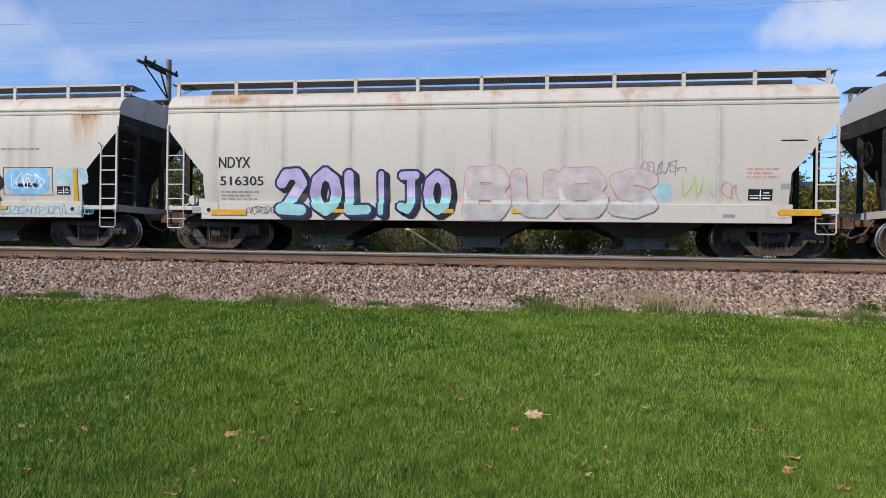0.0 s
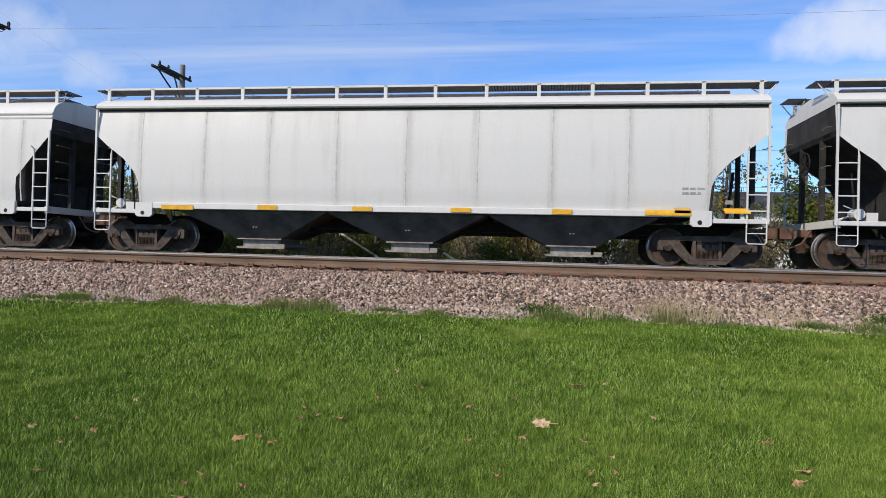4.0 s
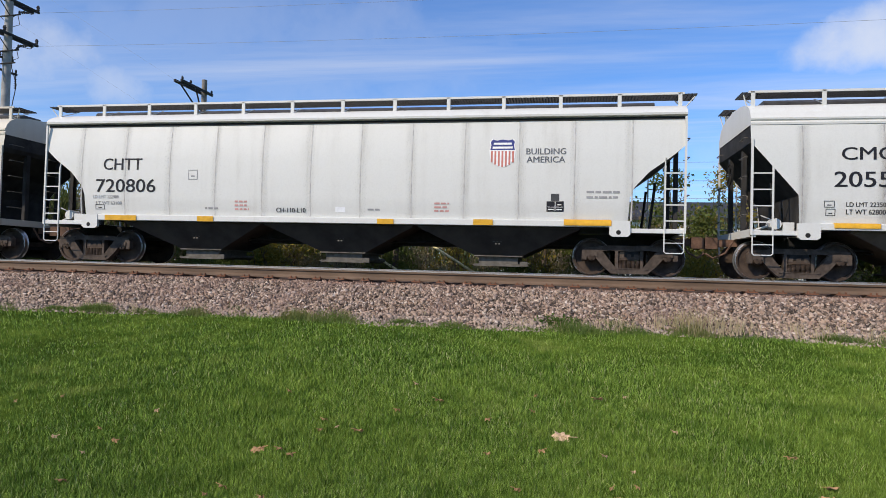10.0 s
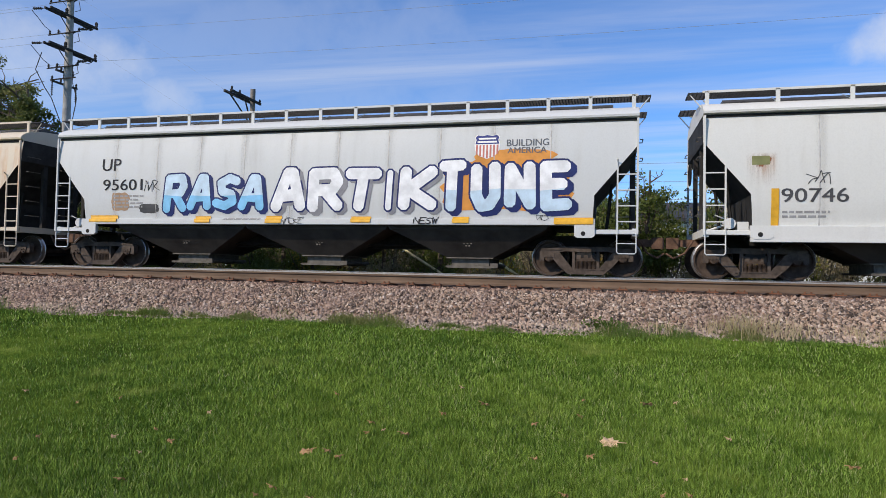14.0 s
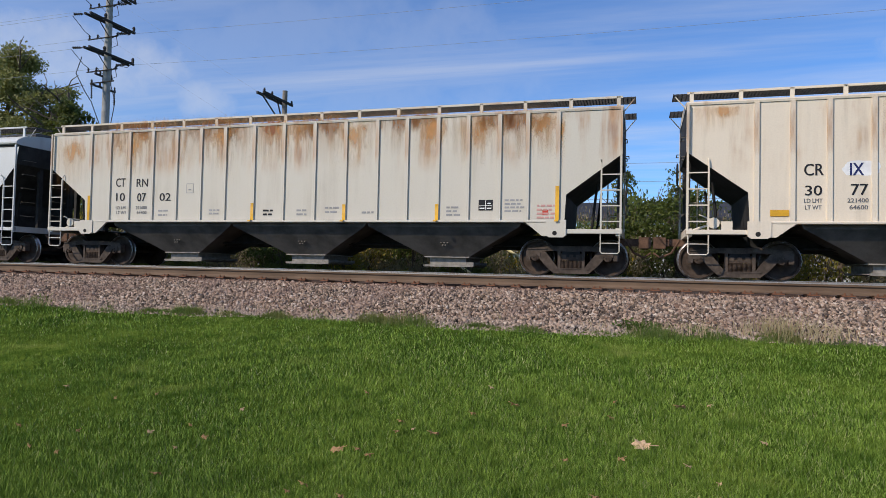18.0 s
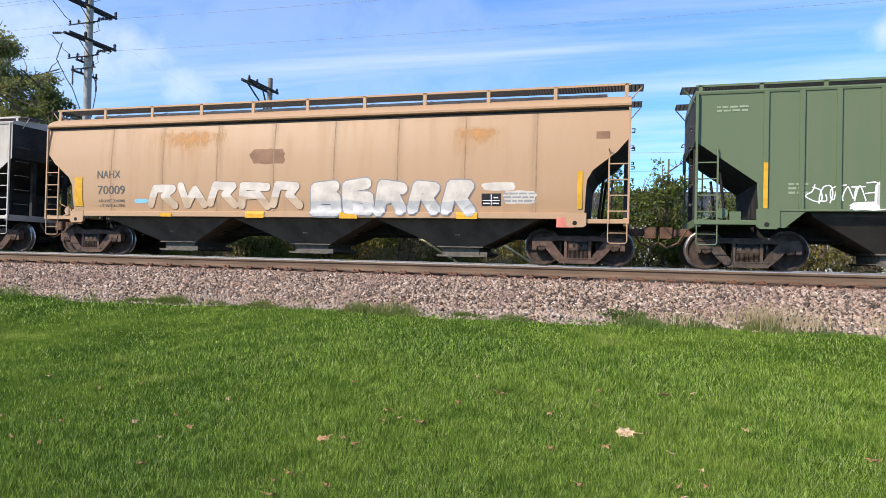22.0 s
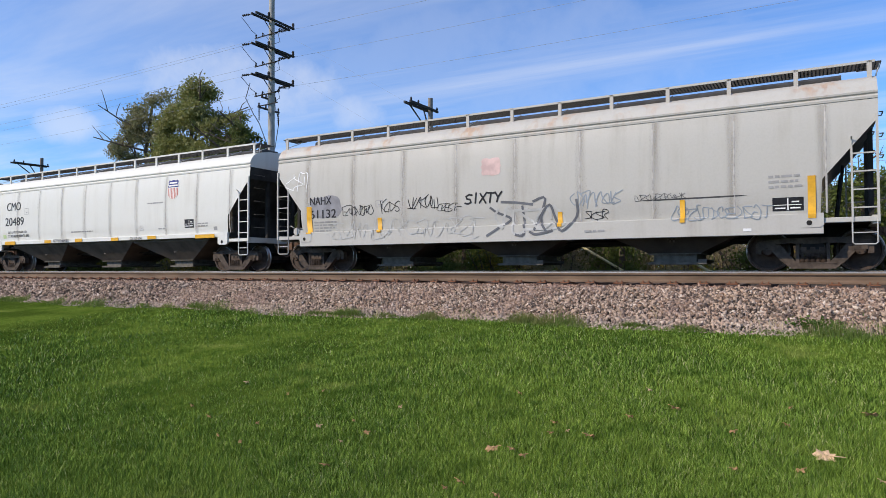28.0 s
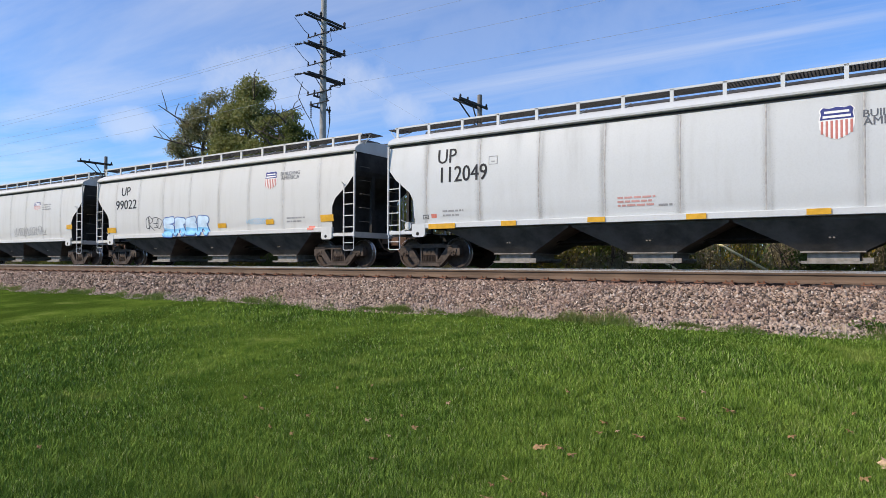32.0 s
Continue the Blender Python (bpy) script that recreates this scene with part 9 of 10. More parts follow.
def plant_shrubs():
    rng = random.Random(21)
    tones = ["green", "brown", "dark", "brown", "green", "yellow", "brown", "dark"]
    x = -62.0
    while x < 17.0:
        for y, low, high, shift in ((22.7, 1.1, 1.6, 1.3), (23.8, 1.9, 2.7, 0.0), (25.2, 2.6, 3.3, 1.0), (26.8, 3.0, 3.7, 0.4)):
            tone = tones[rng.randrange(len(tones))]
            if -9.0 < x < -2.5 and y < 24:
                tone = "brown" if rng.random() < 0.6 else "green"
            if 2 < x < 9 and y < 26:
                tone = "yellow" if rng.random() < 0.4 else "brown"
            h = rng.uniform(low, high) * (1.5 if x < -8.0 else 1.2 if -4 < x < 4 else 1.08)
            make_shrub(tone, x + shift + rng.uniform(-0.5, 0.5), y + rng.uniform(-0.4, 0.4), rng.uniform(1.3, 1.8), h, rng.uniform(0, 6.28), rng.randrange(2))
        x += 2.1


plant_shrubs()


def make_tree(x, y, height, crown, seed, mat, words, leaves=9000, size=0.16, bare=0.0):
    """Trunk, limbs and an uneven crown; crown is a list of (dx, dy, z, rx, ry, rz)."""
    ob = tagged(new("tree"), words, "tree")
    z0 = profile_z(y) - 0.1
    ob.location = (x, y, z0)
    m = Mesh()
    r = random.Random(seed)
    m.tube((0, 0, 0), (0.1, 0, height * 0.45), height * 0.020, 8, height * 0.013)
    branches(m, r, (0.1, 0, height * 0.40), (0.2, 0, height * 0.93), height * 0.013, 2, height * (0.22 if height > 8 else 0.10))
    for c in crown:
        branches(m, r, (0.1, 0, height * r.uniform(0.3, 0.45)), (c[0], c[1], c[2] + 0.3 * c[5]), height * 0.007, 2, height * ((0.07 if height > 8 else 0.035) + bare))
    part("trunk", m, ob, "grey-brown tree trunk and limbs", mat=M_BARK)
    rng = np.random.default_rng(seed)
    blobs = []
    for c in crown:
        for _ in range(9):
            d = rng.normal(size=3)
            d /= np.linalg.norm(d)
            k = rng.uniform(0.30, 0.52)
            blobs.append((c[0] + d[0] * c[3] * 0.72, c[1] + d[1] * c[4] * 0.72, c[2] + d[2] * c[5] * 0.72, c[3] * k, c[4] * k, c[5] * k * 0.8))
    p, f = leaf_cloud(rng, blobs, leaves, size)
    me = fast_mesh("crown", p, f)
    me.materials.append(mat)
    part("crown", me, ob, "uneven leafy crown")


make_tree(-51.0, 42.0, 18.8, [(0, 0, 15.9, 2.8, 2.8, 2.9), (-2.8, 0, 14.2, 3.2, 2.6, 2.8), (2.6, 0.3, 14.2, 3.2, 2.6, 2.6), (0.3, 0, 10.6, 5.0, 3, 3.4)], 31, M_TREE,
          "tall broad green tree behind the railway", 52000, 0.135)
make_tree(-58.5, 42.5, 18.8, [(2.2, 0, 16.2, 2.8, 2.2, 2.4), (-0.6, 0, 15.2, 2.6, 2.2, 2.4), (-3.2, 0, 13.8, 2.6, 2.0, 2.2), (0.6, 0, 12.4, 4.0, 2, 2.8)], 32, M_TREE_THIN,
          "thinning grey-green tree in autumn behind the railway", 17000, 0.12, 0.06)
make_tree(-44.4, 41.0, 15.4, [(0.2, 0, 12.5, 1.5, 1.5, 1.6), (-1.8, 0, 11.3, 1.7, 1.6, 1.6), (1.6, 0, 11.4, 1.7, 1.6, 1.5), (0.4, 0, 9.6, 3.4, 2, 2.2)], 33, M_BUSH_DARK,
          "dark green tree beside a utility pole", 13000, 0.13, 0.08)
make_tree(-0.7, 23.2, 4.7, [(0, 0, 4.0, 0.5, 0.5, 0.7), (0.5, 0, 3.0, 0.9, 0.7, 0.8), (-0.5, 0, 2.3, 1.1, 0.8, 0.9)], 34, M_BUSH,
          "slender green sapling behind the far track", 2300, 0.06, 0.02)
make_tree(1.1, 23.0, 4.8, [(0, 0, 4.0, 0.6, 0.6, 0.7), (0.5, 0, 3.2, 1.0, 0.8, 0.9), (-0.4, 0, 2.8, 1.1, 0.8, 0.9), (0.2, 0, 1.8, 1.5, 0.9, 1.0)], 37, M_BUSH,
          "bushy young tree behind the far track", 5200, 0.06, 0.02)
make_tree(-6.0, 23.0, 6.2, [(0, 0, 5.0, 0.8, 0.7, 1.2), (0.4, 0, 3.6, 0.9, 0.8, 1.2)], 35, M_BUSH,
          "thin sapling with sparse leaves behind the train", 1100, 0.05, 0.03)
make_tree(6.0, 23.5, 5.2, [(0, 0, 3.8, 1.2, 0.9, 1.2), (-0.6, 0, 2.6, 1.2, 0.9, 1.0)], 36, M_BUSH_YELLOW,
          "young tree with yellowing leaves behind the tracks", 1700, 0.06, 0.02)


for k, (tx, ty, th, tm) in enumerate(((8.3, 23.0, 5.4, M_BUSH), (10.4, 22.6, 6.2, M_BUSH_YELLOW), (12.6, 23.4, 5.6, M_BUSH), (15.0, 23.0, 6.0, M_BUSH_YELLOW), (3.6, 23.4, 4.4, M_BUSH),
                                       (-8.3, 23.3, 5.0, M_BUSH), (-10.2, 23.6, 5.6, M_BUSH_DARK), (-12.4, 23.2, 5.4, M_BUSH), (-14.8, 23.6, 5.8, M_BUSH_DARK))):
    make_tree(tx, ty, th, [(0, 0, th * 0.78, 0.9, 0.8, 1.1), (0.7, 0, th * 0.52, 1.2, 0.9, 1.1), (-0.7, 0, th * 0.42, 1.2, 0.9, 1.1)], 50 + k, tm,
              "young leafy tree in the hedge behind the tracks", 3600, 0.065, 0.02)


# ---------- poles and wires ----------
def make_tall_pole(x, y):
    pole = tagged(new("utility_pole"), "tall grey wooden utility pole with three double crossarms", "utility pole")
    pole.location = (x, y, profile_z(y) - 0.1)
    top = 16.5
    part("pole", Mesh().tube((0, 0, 0), (0, 0, top), 0.20, 12, 0.13), pole, smooth=True, mat=M_POLE)
    heights = [z0 * y / 24.0 - pole.location.z + 1.55 for z0 in (9.48, 11.0, 12.46)]
    pin = cached("post_pin", lambda: Mesh().lathe([(0.03, 0.0), (0.07, 0.05), (0.05, 0.10), (0.075, 0.15), (0.04, 0.24), (0.0, 0.25)], (0, 0, 0), 8, "z").data("insulator", M_ARM))
    small = cached("small_pin", lambda: Mesh().lathe([(0.02, 0.0), (0.05, 0.04), (0.03, 0.08), (0.05, 0.12), (0.02, 0.18), (0.0, 0.19)], (0, 0, 0), 8, "z").data("insulator", M_ARM))
    string = cached("string", lambda: Mesh().lathe([(0.02, 0.0)] + [q for i in range(6) for q in ((0.02, -0.03 - 0.1 * i), (0.055, -0.06 - 0.1 * i), (0.02, -0.08 - 0.1 * i))] + [(0.0, -0.66)], (0, 0, 0), 8, "z").data("hanging_insulator", M_ARM))
    for z in heights:
        for dx in (-0.15, 0.15):
            part("crossarm", Mesh().box(dx - 0.042, dx + 0.042, -1.22, 1.45, z - 0.05, z + 0.05), pole, "dark timber crossarm", mat=M_ARM)
        for s, f in ((-1, 0.85), (1, 0.85)):
            part("brace", Mesh().tube((0.12, s * 0.05, z - 0.72), (0.17, s * f, z - 0.05), 0.022, 5), pole, mat=M_ARM)
        for yy in (-0.35, 1.38):
            part("insulator", pin, pole, at=(0.15, yy, z + 0.05))
        for yy in (-1.15, 1.38):
            part("strain_insulator", Mesh().lathe([(0.0, 0.0), (0.03, 0.02)] + [q for i in range(4) for q in ((0.03, 0.08 + 0.12 * i), (0.062, 0.11 + 0.12 * i), (0.03, 0.14 + 0.12 * i))] + [(0.0, 0.56)], (0, 0, 0), 8, "z"), pole, mat=M_ARM, at=(-0.32, yy, z)).rotation_euler = (0, -1.5, 0)
            part("link", Mesh().tube((-0.15, yy, z), (-0.34, yy, z), 0.015, 5), pole, mat=M_ARM)
        # switch bar along the line, with the loops that hang to it
        part("switch_bar", Mesh().tube((-1.0, -0.16, z - 0.78), (0.72, -0.16, z - 0.72), 0.03, 6), pole, mat=M_ARM)
        for xx in (-0.92, -0.45, 0.66):
            part("insulator", small, pole, at=(xx, -0.16, z - 0.75))
        part("jumper", Mesh().path([(-0.90, -1.15, z - 0.04), (-0.82, -0.9, z - 0.28), (-0.88, -0.5, z - 0.5), (-0.92, -0.16, z - 0.58)], 0.014, 4), pole, mat=M_ARM)
        part("jumper", Mesh().path([(-0.90, 1.38, z - 0.04), (-0.6, 1.2, z - 0.6), (-0.5, 0.6, z - 0.95), (-0.45, -0.16, z - 0.58)], 0.014, 4), pole, mat=M_ARM)
        part("jumper", Mesh().path([(0.66, -0.16, z - 0.56), (0.75, 0.4, z - 0.5), (0.5, 1.0, z - 0.1), (0.15, 1.38, z + 0.3)], 0.014, 4), pole, mat=M_ARM)
    z = heights[0]
    for drop, reach in ((0.98, 0.50), (1.52, 0.72)):
        part("lower_arm", Mesh().box(-0.22, -0.14, -reach, reach, z - drop - 0.04, z - drop + 0.04), pole, mat=M_ARM)
        part("lower_arm", Mesh().tube((-0.75, -0.2, z - drop + 0.2), (0.6, -0.2, z - drop + 0.24), 0.03, 6), pole, mat=M_ARM)
        for yy in (-reach + 0.05, -0.2, reach - 0.05):
            part("insulator", small, pole, at=(-0.18, yy, z - drop + 0.04))
    for yy in (-0.66, 0.3, 0.66):
        part("hanging_insulator", string, pole, at=(-0.18, yy, z - 1.56))
    for yy, out in ((-0.66, -0.25), (0.66, 0.18), (0.3, 0.1)):
        part("riser_cable", Mesh().path([(-0.6, yy * 1.3, z - 0.3), (-0.7, yy * 1.2 + out, z - 1.1), (-0.3, yy + out, z - 1.9), (-0.18, yy, z - 2.3), (0, yy * 0.4, z - 3.4), (0.0, -0.2, z - 4.6)], 0.020, 5), pole, mat=M_ARM)
    return pole


def make_short_pole(x, y, top, words):
    pole = tagged(new("utility_pole"), words, "utility pole")
    pole.location = (x, y, profile_z(y) - 0.1)
    h = top - pole.location.z
    part("pole", Mesh().tube((0, 0, 0), (0, 0, h), 0.19, 10, 0.15), pole, smooth=True, mat=M_POLE_DARK)
    for dx in (-0.2, 0.2):
        part("crossarm", Mesh().box(dx - 0.05, dx + 0.05, -2.6, 0.55, h - 0.82, h - 0.68), pole, mat=M_ARM)
    for dx, y0 in ((-0.2, -2.0), (0.2, -1.2)):
        part("brace", Mesh().tube((0, -0.05, h - 2.2), (dx, y0, h - 0.8), 0.045, 5), pole, mat=M_ARM)
    ins = cached("pin", lambda: Mesh().lathe([(0.03, 0.0), (0.07, 0.06), (0.04, 0.18), (0, 0.19)], (0, 0, 0), 8, "z").data("insulator", M_ARM))
    for yy in (-2.5, -1.7, 0.45):
        part("insulator", ins, pole, at=(0.2, yy, h - 0.68))
    return pole


POLE_X, POLE_Y = -23.67, 24.0
make_tall_pole(POLE_X, POLE_Y)
SHORT_Y = 34.0
for sx in (-20.35, -62.6):
    make_short_pole(sx, SHORT_Y, 1.55 + SHORT_Y * 0.3035, "older wooden pole with a braced double crossarm")


def make_wires():
    def span(x0, x1, y, z0, z1, sag, r, n=22):
        m = Mesh()
        pts = []
        for i in range(n + 1):
            u = i / n
            pts.append((x0 + (x1 - x0) * u, y, z0 + (z1 - z0) * u - 4 * sag * u * (1 - u)))
        return m.path(pts, r, 4)

    for z, yy in ((9.48, 1.45), (11.0, 1.45), (12.46, 1.45), (9.48, -1.15), (11.0, -1.15)):
        for x1 in ((POLE_X - 52.0, POLE_X + 52.0) if yy > 0 else (POLE_X - 52.0,)):
            w = part("overhead_wire", span(POLE_X, x1, POLE_Y + yy, z + 1.55, z + 1.55, 0.30, 0.006), mat=M_WIRE)
            tagged(w, "thin overhead power line along the railway", "overhead wire", group="overhead wires")
    for z, yy in ((7.25, -0.6), (6.45, 0.2), (5.6, 0.6)):
        for x0, x1 in ((-62.6, -20.35), (-20.35, 22.0), (22.0, 64.0), (-104.8, -62.6)):
            w = part("overhead_wire", span(x0, x1, SHORT_Y + yy, z, z, 0.3, 0.012, 14), mat=M_WIRE)
            tagged(w, "thin overhead line behind the railway", "overhead wire", group="overhead wires")
    # guys with yellow guards from the tall pole
    for ax, pz in ((-1.97, 13.7), (-4.69, 11.8)):
        a, p = Vector((ax, POLE_Y - 1.5, 0.75)), Vector((POLE_X, POLE_Y, pz))
        g = tagged(new("guy_wire"), "guy wire with a yellow guard at its foot", "guy wire")
        part("strand", Mesh().tube(a, p, 0.003, 5), g, mat=M_WIRE)
        part("guard", Mesh().tube(a + (p - a) * 0.010, a + (p - a) * 0.15, 0.045, 8), g, "pale yellow plastic guard", mat=M_GUARD)


make_wires()


def make_shed():
    """A long building far behind the hedge."""
    shed = tagged(new("shed"), "long white building with a dark grey roof", "building")
    shed.location = (-6.0, 64.0, profile_z(64.0) - 0.3)
    wall = plain("shed_wall", (0.62, 0.62, 0.60), 0.7, vary=0.12, scale=1.0)
    roof = plain("shed_roof", (0.040, 0.041, 0.046), 0.7, vary=0.3, scale=0.6)
    part("wall", Mesh().box(0, 48, 0, 14, 0, 6.2), shed, mat=wall)
    part("roof", Mesh().add([(-0.6, -0.6, 6.1), (48.6, -0.6, 6.1), (48.6, 7, 8.3), (-0.6, 7, 8.3), (-0.6, 14.6, 6.1), (48.6, 14.6, 6.1),
                             (-0.6, -0.6, 5.8), (48.6, -0.6, 5.8)],
                            [(0, 1, 2, 3), (3, 2, 5, 4), (0, 3, 4), (1, 5, 2), (6, 7, 1, 0)]), shed, mat=roof)
    for i in range(8):
        w = part("window", Mesh().box(2 + 6 * i, 4.2 + 6 * i, -0.04, 0.02, 3.6, 5.0), shed, mat=M_WHITE)
        part("pane", Mesh().box(2.15 + 6 * i, 4.05 + 6 * i, -0.06, -0.03, 3.75, 4.85), w, mat=M_BLACK)


make_shed()


def make_far_woods():
    """A far line of woods that closes the horizon."""
    rng = np.random.default_rng(77)
    blobs = []
    for i in range(170):
        a = radians(-75 + 150 * i / 170)
        d = rng.uniform(150, 190)
        r = rng.uniform(4, 8)
        blobs.append((d * math.sin(a), d * math.cos(a), 2.0 + rng.uniform(0, 4.0), r, r * 0.6, r * 0.7))
    p, f = leaf_cloud(rng, blobs, 26000, 0.9)
    p[:, 2] = np.maximum(p[:, 2], 0.6)
    me = fast_mesh("far_woods", p, f)
    me.materials.append(M_BUSH)
    tagged(new("far_woods", me), "distant line of green woods", "woods", kind="stuff")


make_far_woods()


# ---------- lawn ----------
def make_grass():
    rng = np.random.default_rng(9)

    def lawn_height(y):
        return np.where(y < 2, -0.06, np.where(y < 5, -0.06 + 0.1622 * ((y - 2) / 3) ** 2, 0.1022 + (y - 5) * 0.1015))

    def tufts(x, y):
        """Uneven growth of the sward at two scales."""
        a = np.sin(x * 5.1 + 1.3 * np.sin(y * 3.7)) * np.sin(y * 6.3 + 1.7 * np.sin(x * 2.9))
        b = np.sin(x * 17.0 + 2.1 * np.sin(y * 11.0)) * np.sin(y * 19.0 + 1.9 * np.sin(x * 13.0))
        return 0.5 * a + 0.5 * b

    def blades(x, y, z, h, half, bend):
        """Tapered blades that lean to all sides, one triangle each."""
        n = len(x)
        a, la = rng.uniform(0, 2 * np.pi, n), rng.uniform(0, 2 * np.pi, n)
        lean = bend * h
        base = np.stack([x, y, z - 0.008], 1)
        side = np.stack([np.cos(a) * half, np.sin(a) * half, np.zeros(n)], 1)
        tip = base + np.stack([np.cos(la) * lean, np.sin(la) * lean, h], 1)
        return np.stack([base - side, base + side, tip], 1)

    def field(n, d0, d1, hmin, hmax, width):
        """Blades strewn over the lawn round the viewer, thinner with the distance."""
        az = np.radians(rng.uniform(-33, 75, int(n * 1.6)))
        d = 1 / (1 / d1 + (1 / d0 - 1 / d1) * rng.random(len(az)) ** 0.8)
        x, y = -d * np.sin(az), d * np.cos(az)
        keep = (y < 10.4) & (y > 0.3)
        x, y = x[keep][:n], y[keep][:n]
        t = tufts(x, y)
        h = rng.uniform(hmin, hmax, len(x)) * (1.0 + 0.30 * t)
        return blades(x, y, lawn_height(y), h, width * np.maximum(1.0, np.hypot(x, y) / 5.2), rng.uniform(0.05, 0.95, len(x)))

    def around(n):
        """Thinner sward over the rest of the lawn."""
        x, y = rng.uniform(-45, 30, n), rng.uniform(-14, 10.3, n)
        far = (np.hypot(x, y) < 3.4) | (y < 0) | (np.abs(np.degrees(np.arctan2(-x, y)) - 21) > 53)
        x, y = x[far], y[far]
        return blades(x, y, lawn_height(y), rng.uniform(0.03, 0.065, len(x)), 0.007, rng.uniform(0.1, 0.8, len(x)))

    def fringe(n, x0, x1):
        """Uneven taller tufts at the ballast's foot."""
        x = rng.uniform(x0, x1, n)
        spread = 0.12 + 0.06 * np.sin(x * 1.1 + 0.6) + 0.05 * np.sin(x * 3.1)
        y = 10.14 + 0.08 * np.sin(x * 0.9) + rng.normal(0, 1, n) * np.abs(spread) * 0.75
        tall = np.clip(0.42 + 0.55 * np.sin(x * 2.3 + 1.0) * np.sin(x * 0.83 + 2.0) + 0.30 * np.sin(x * 7.0 + y * 5), 0.14, 1.0)
        h = tall * rng.uniform(0.05, 0.19, n)
        z = np.interp(y, [9.0, 10.2, 10.6, 11.0], [0.508, 0.640, 0.79, 0.94])
        return blades(x, y, z, h, 0.0050 * np.maximum(1.0, np.hypot(x, y) / 14), rng.uniform(0.1, 1.0, n))

    def strew(name, p, mat, words):
        me = fast_mesh(name, p.reshape(-1, 3), np.arange(3 * len(p)).reshape(-1, 3))
        me.materials.append(mat)
        tagged(new(name, me), words, "grass", kind="stuff")

    strew("grass", np.concatenate([field(800000, 3.3, 17.0, 0.022, 0.066, 0.0035), around(110000)]), M_GRASS, "short mown green grass blades")
    strew("rough_grass", np.concatenate([fringe(30000, -9.0, 9.0), fringe(24000, -40.0, -9.0)]), M_ROUGH, "uneven darker grass tufts at the ballast's foot")
    # taller dry stalks along the foot of the ballast
    tri = np.array([(0, 1, 2), (0, 2, 3), (3, 2, 4)])
    rng2 = np.random.default_rng(10)
    clumps = [(2.0, 10.35, 130, 0.46), (2.4, 10.4, 80, 0.38), (1.6, 10.4, 70, 0.34), (3.4, 10.4, 60, 0.30), (5.2, 10.4, 60, 0.36), (-0.45, 10.3, 30, 0.22)]
    for i in range(26):
        clumps.append((rng2.uniform(-30, 6), rng2.uniform(10.1, 10.45), 14, rng2.uniform(0.15, 0.3)))
    for i in range(22):
        clumps.append((rng2.uniform(0.8, 8), rng2.uniform(10.05, 10.45), 16, rng2.uniform(0.15, 0.36)))
    ps = []
    for cx, cy, k, h0 in clumps:
        x, y = cx + rng2.normal(0, 0.16, k), cy + rng2.normal(0, 0.10, k)
        h = rng2.uniform(0.35, 1.0, k) * h0
        la = rng2.uniform(0, 2 * np.pi, k)
        lean = rng2.uniform(0.1, 0.7, k) * h
        base = np.stack([x, y, np.full(k, 0.64)], 1)
        side = np.stack([np.full(k, 0.004), np.zeros(k), np.zeros(k)], 1)
        mid = base + np.stack([np.cos(la) * lean * 0.4, np.sin(la) * lean * 0.4, h * 0.6], 1)
        tip = base + np.stack([np.cos(la) * lean, np.sin(la) * lean, h], 1)
        ps.append(np.stack([base - side, base + side, mid + side * 0.8, mid - side * 0.8, tip], 1))
    p = np.concatenate(ps)
    me = fast_mesh("dry_grass", p.reshape(-1, 3), (tri[None] + 5 * np.arange(len(p))[:, None, None]).reshape(-1, 3))
    me.materials.append(M_DRYGRASS)
    tagged(new("dry_grass", me), "straw-coloured dry grass stalks at the ballast's foot", "grass", kind="stuff")
    # leafy weeds
    for x, y, w, h in ((-0.1, 10.35, 0.30, 0.19), (0.12, 10.45, 0.2, 0.15),  (4.9, 10.35, 0.34, 0.22)):
        rg = np.random.default_rng(int(abs(x) * 100) + 3)
        p, f = leaf_cloud(rg, [(0, 0, h * 0.5, w, w * 0.6, h * 0.6)], 520, 0.024)
        p[:, 2] = np.abs(p[:, 2])
        me = fast_mesh("weed", p, f)
        me.materials.append(M_WEED)
        ob = tagged(new("weed", me), "low leafy weed at the edge of the ballast", "weed", kind="stuff")
        ob.location = (x, y, 0.63)


make_grass()


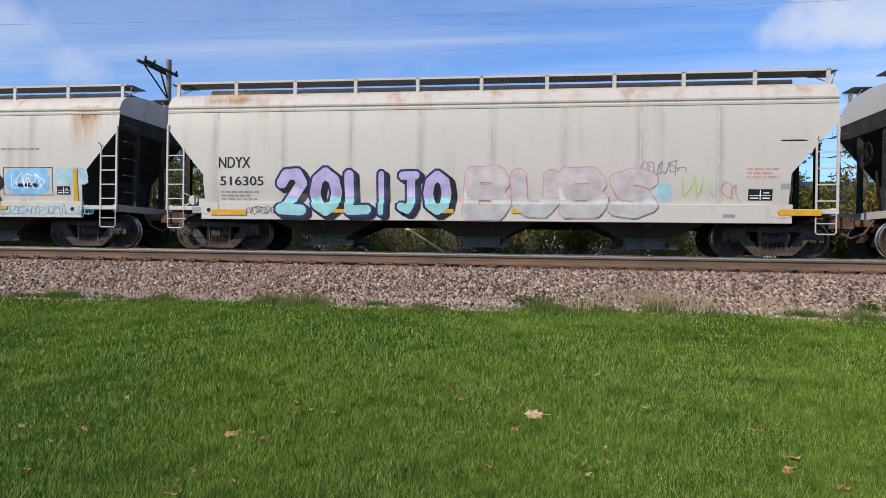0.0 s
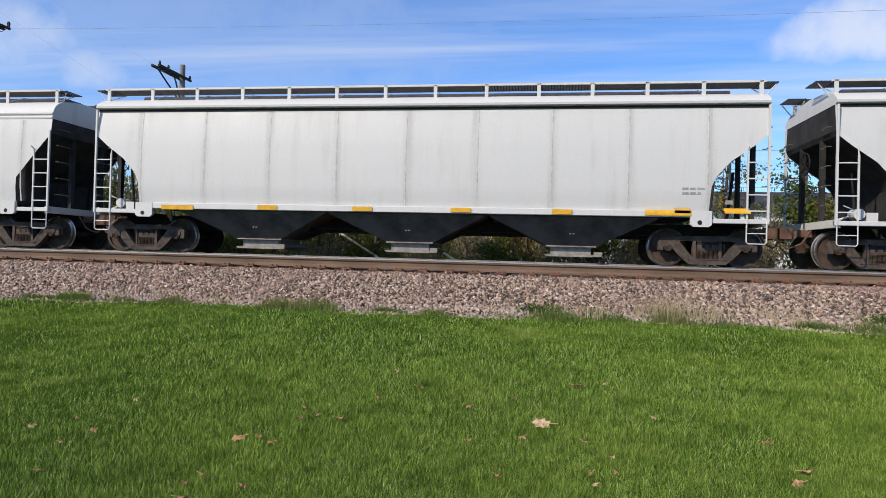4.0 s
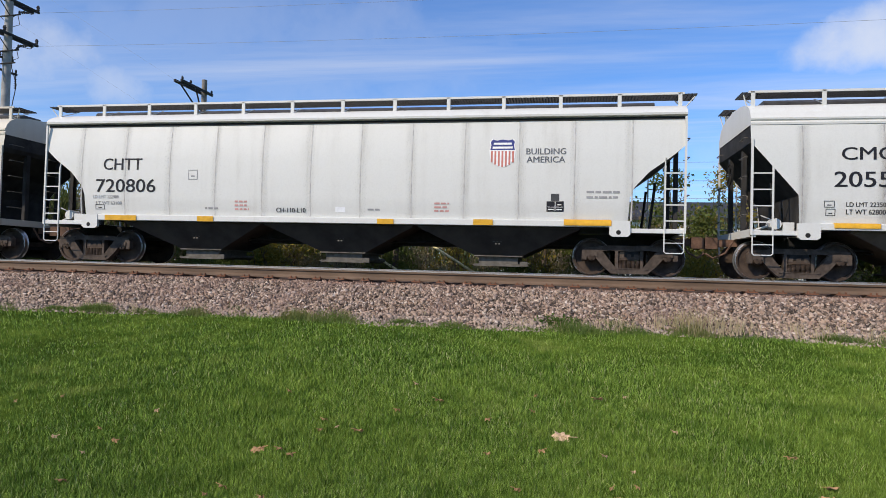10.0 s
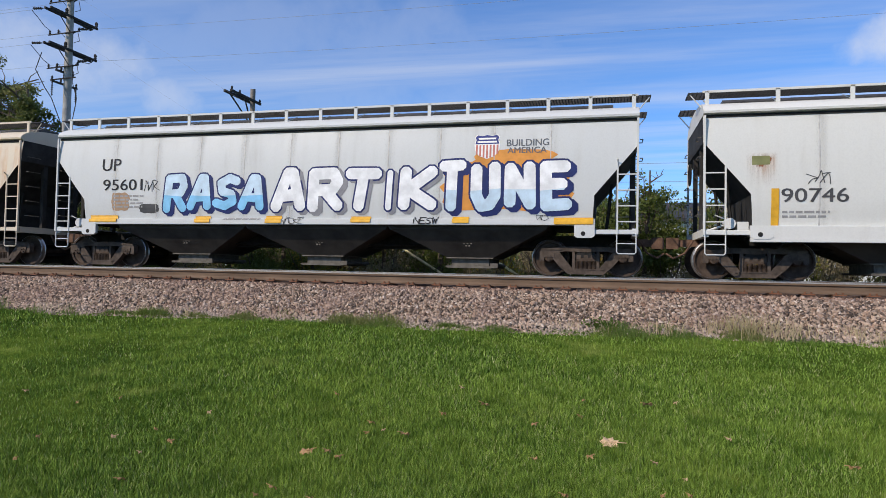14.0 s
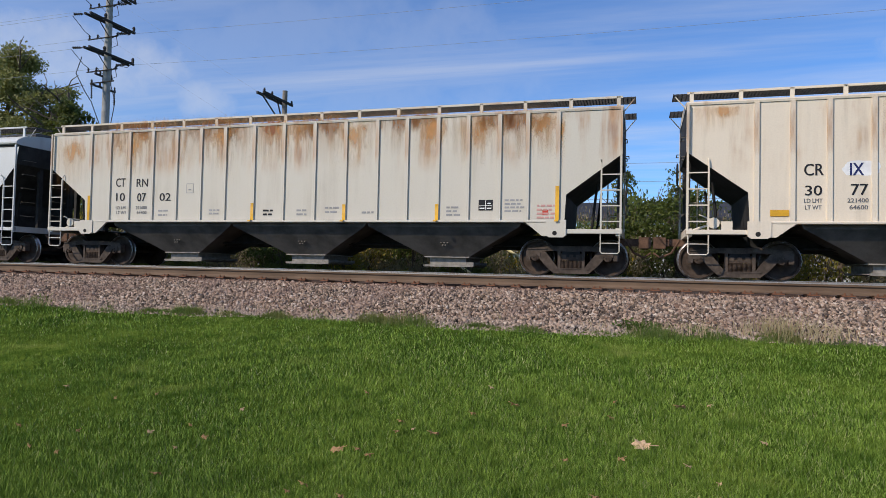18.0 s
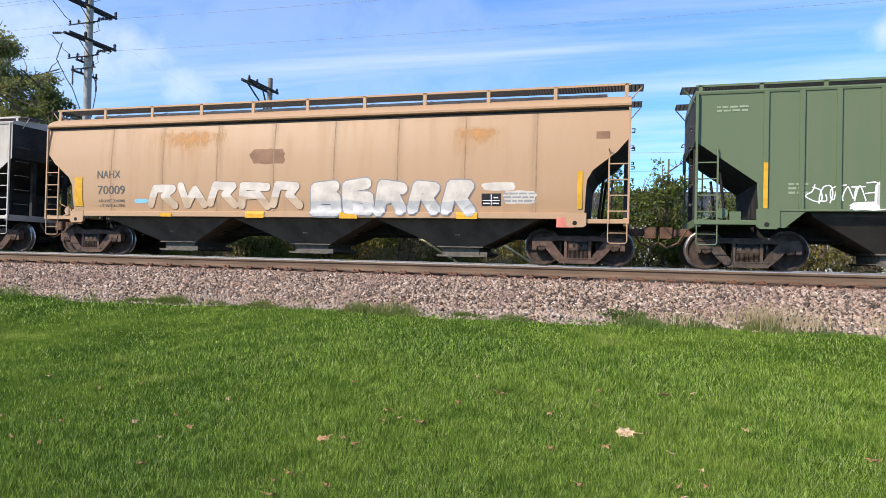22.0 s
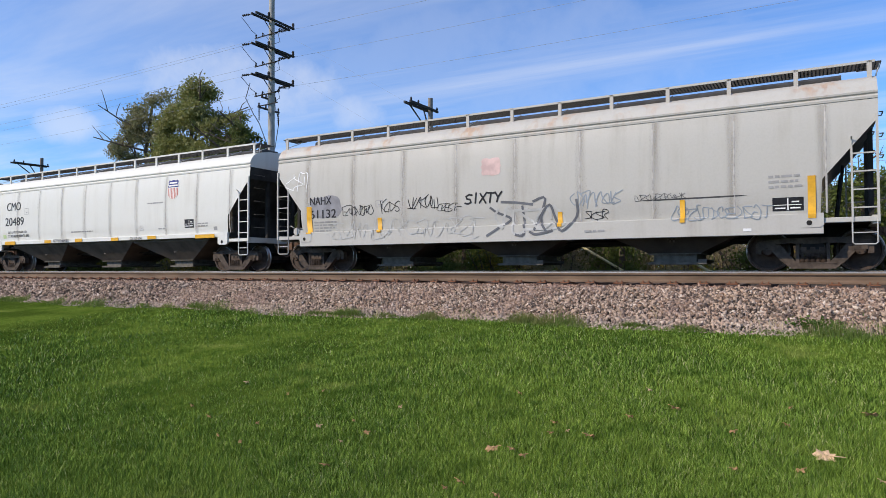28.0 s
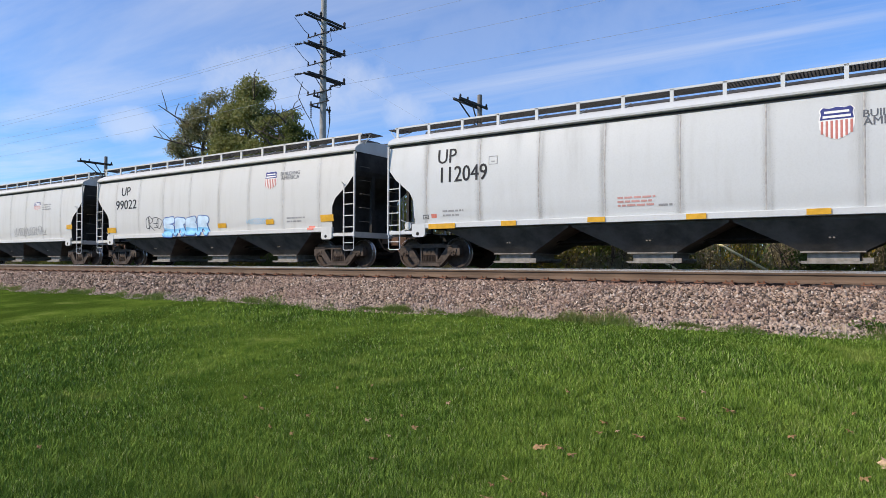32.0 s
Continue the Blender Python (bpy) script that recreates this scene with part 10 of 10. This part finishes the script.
def make_leaves():
    """Fallen leaves that lie on the lawn; azimuth left, depression in degrees, span, tone."""
    spots = [(-0.19, 14.07, 0.19, 1), (-17.93, 13.77, 0.085, 0), (-20.6, 15.45, 0.11, 0), (-20.1, 16.4, 0.10, 0), (10.39, 11.53, 0.10, 0), (-3.23, 10.79, 0.10, 0), (25.63, 15.4, 0.11, 0), (17.31, 14.12, 0.09, 0),
             (12.4, 10.2, 0.06, 1), (20.2, 13.2, 0.07, 0), (28.4, 18.1, 0.08, 0), (33.6, 12.0, 0.05, 1), (30.0, 19.6, 0.09, 0), (3.5, 18.5, 0.06, 0),
             (-9.4, 12.9, 0.05, 1), (14.0, 12.4, 0.06, 0), (23.0, 15.9, 0.06, 0), (36.5, 14.0, 0.06, 0), (-24.0, 17.0, 0.07, 0), (40.0, 16.5, 0.07, 0), (6.0, 15.8, 0.05, 0), (46.5, 9.5, 0.06, 1)]
    r = random.Random(8)
    r2 = random.Random(81)
    spots += [(r2.uniform(-26, 66), r2.uniform(9.5, 19.5), r2.uniform(0.03, 0.06), r2.random() < 0.25) for _ in range(30)]
    for az, dep, span, tone in spots:
        k = math.tan(radians(dep))
        a = radians(az)
        # meet the ray with the lawn
        d = 3.0
        while d < 12 and 1.55 - k * d > lawn_z(d * math.cos(a)) + 0.03:
            d += 0.01
        x, y = -d * math.sin(a), d * math.cos(a)
        m = Mesh()
        n = 14
        pts = []
        for i in range(n):
            t = 2 * math.pi * i / n
            rad = span * (0.30 + 0.12 * (i % 2) + r.uniform(-0.07, 0.07))
            pts.append((rad * math.cos(t) * 1.15, rad * math.sin(t), 0.012 * math.sin(3 * t) + 0.014 * (rad / span) + r.uniform(-0.004, 0.006)))
        m.add([(0, 0, 0.012)] + pts, [(0, 1 + i, 1 + (i + 1) % n) for i in range(n)])
        m.tube((0, 0, 0.012), (span * 0.7, 0.01, 0.02), 0.003, 4)
        ob = part("fallen_leaf", m, mat=M_LEAF_TAN if tone else M_LEAF_DRY)
        ob.location = (x, y, lawn_z(y) + 0.030)
        ob.rotation_euler = (r.uniform(0.30, 0.65), r.uniform(-0.2, 0.2), r.choice((0.3, 2.9, 3.4, 0.0)))
        tagged(ob, "dry curled brown leaf lying on the lawn" if not tone else "pale tan dry leaf lying on the grass", "leaf", group="fallen leaves on the lawn")


make_leaves()


# ---------- movement ----------
def motions():
    for spec, car in TRAIN:
        c = (spec["left"] + spec["right"]) / 2
        walk(car, [(t, pose(c + distance(t), FAR_Y, RAIL_Z)) for t in sorted([*range(33), 5.5, 16.5, 22.5, 27.5])])
    for w, dx, c in WHEELSETS:
        rows, shown = [], []
        for f in range(0, 961):
            x = c + dx + distance(f / 30)
            if -46.0 < x < 14.0:
                shown.append(f)
        turn = lambda f: math.degrees(distance(f / 30) / 0.46) % 360
        if not shown:
            continue
        fs = sorted({0, *shown, 960})
        for f in fs:
            g = min(max(f, shown[0]), shown[-1])
            rows.append((f / 30, pose(dx, 0, 0.460, 0, turn(g), 0)))
        walk(w, rows)


motions()
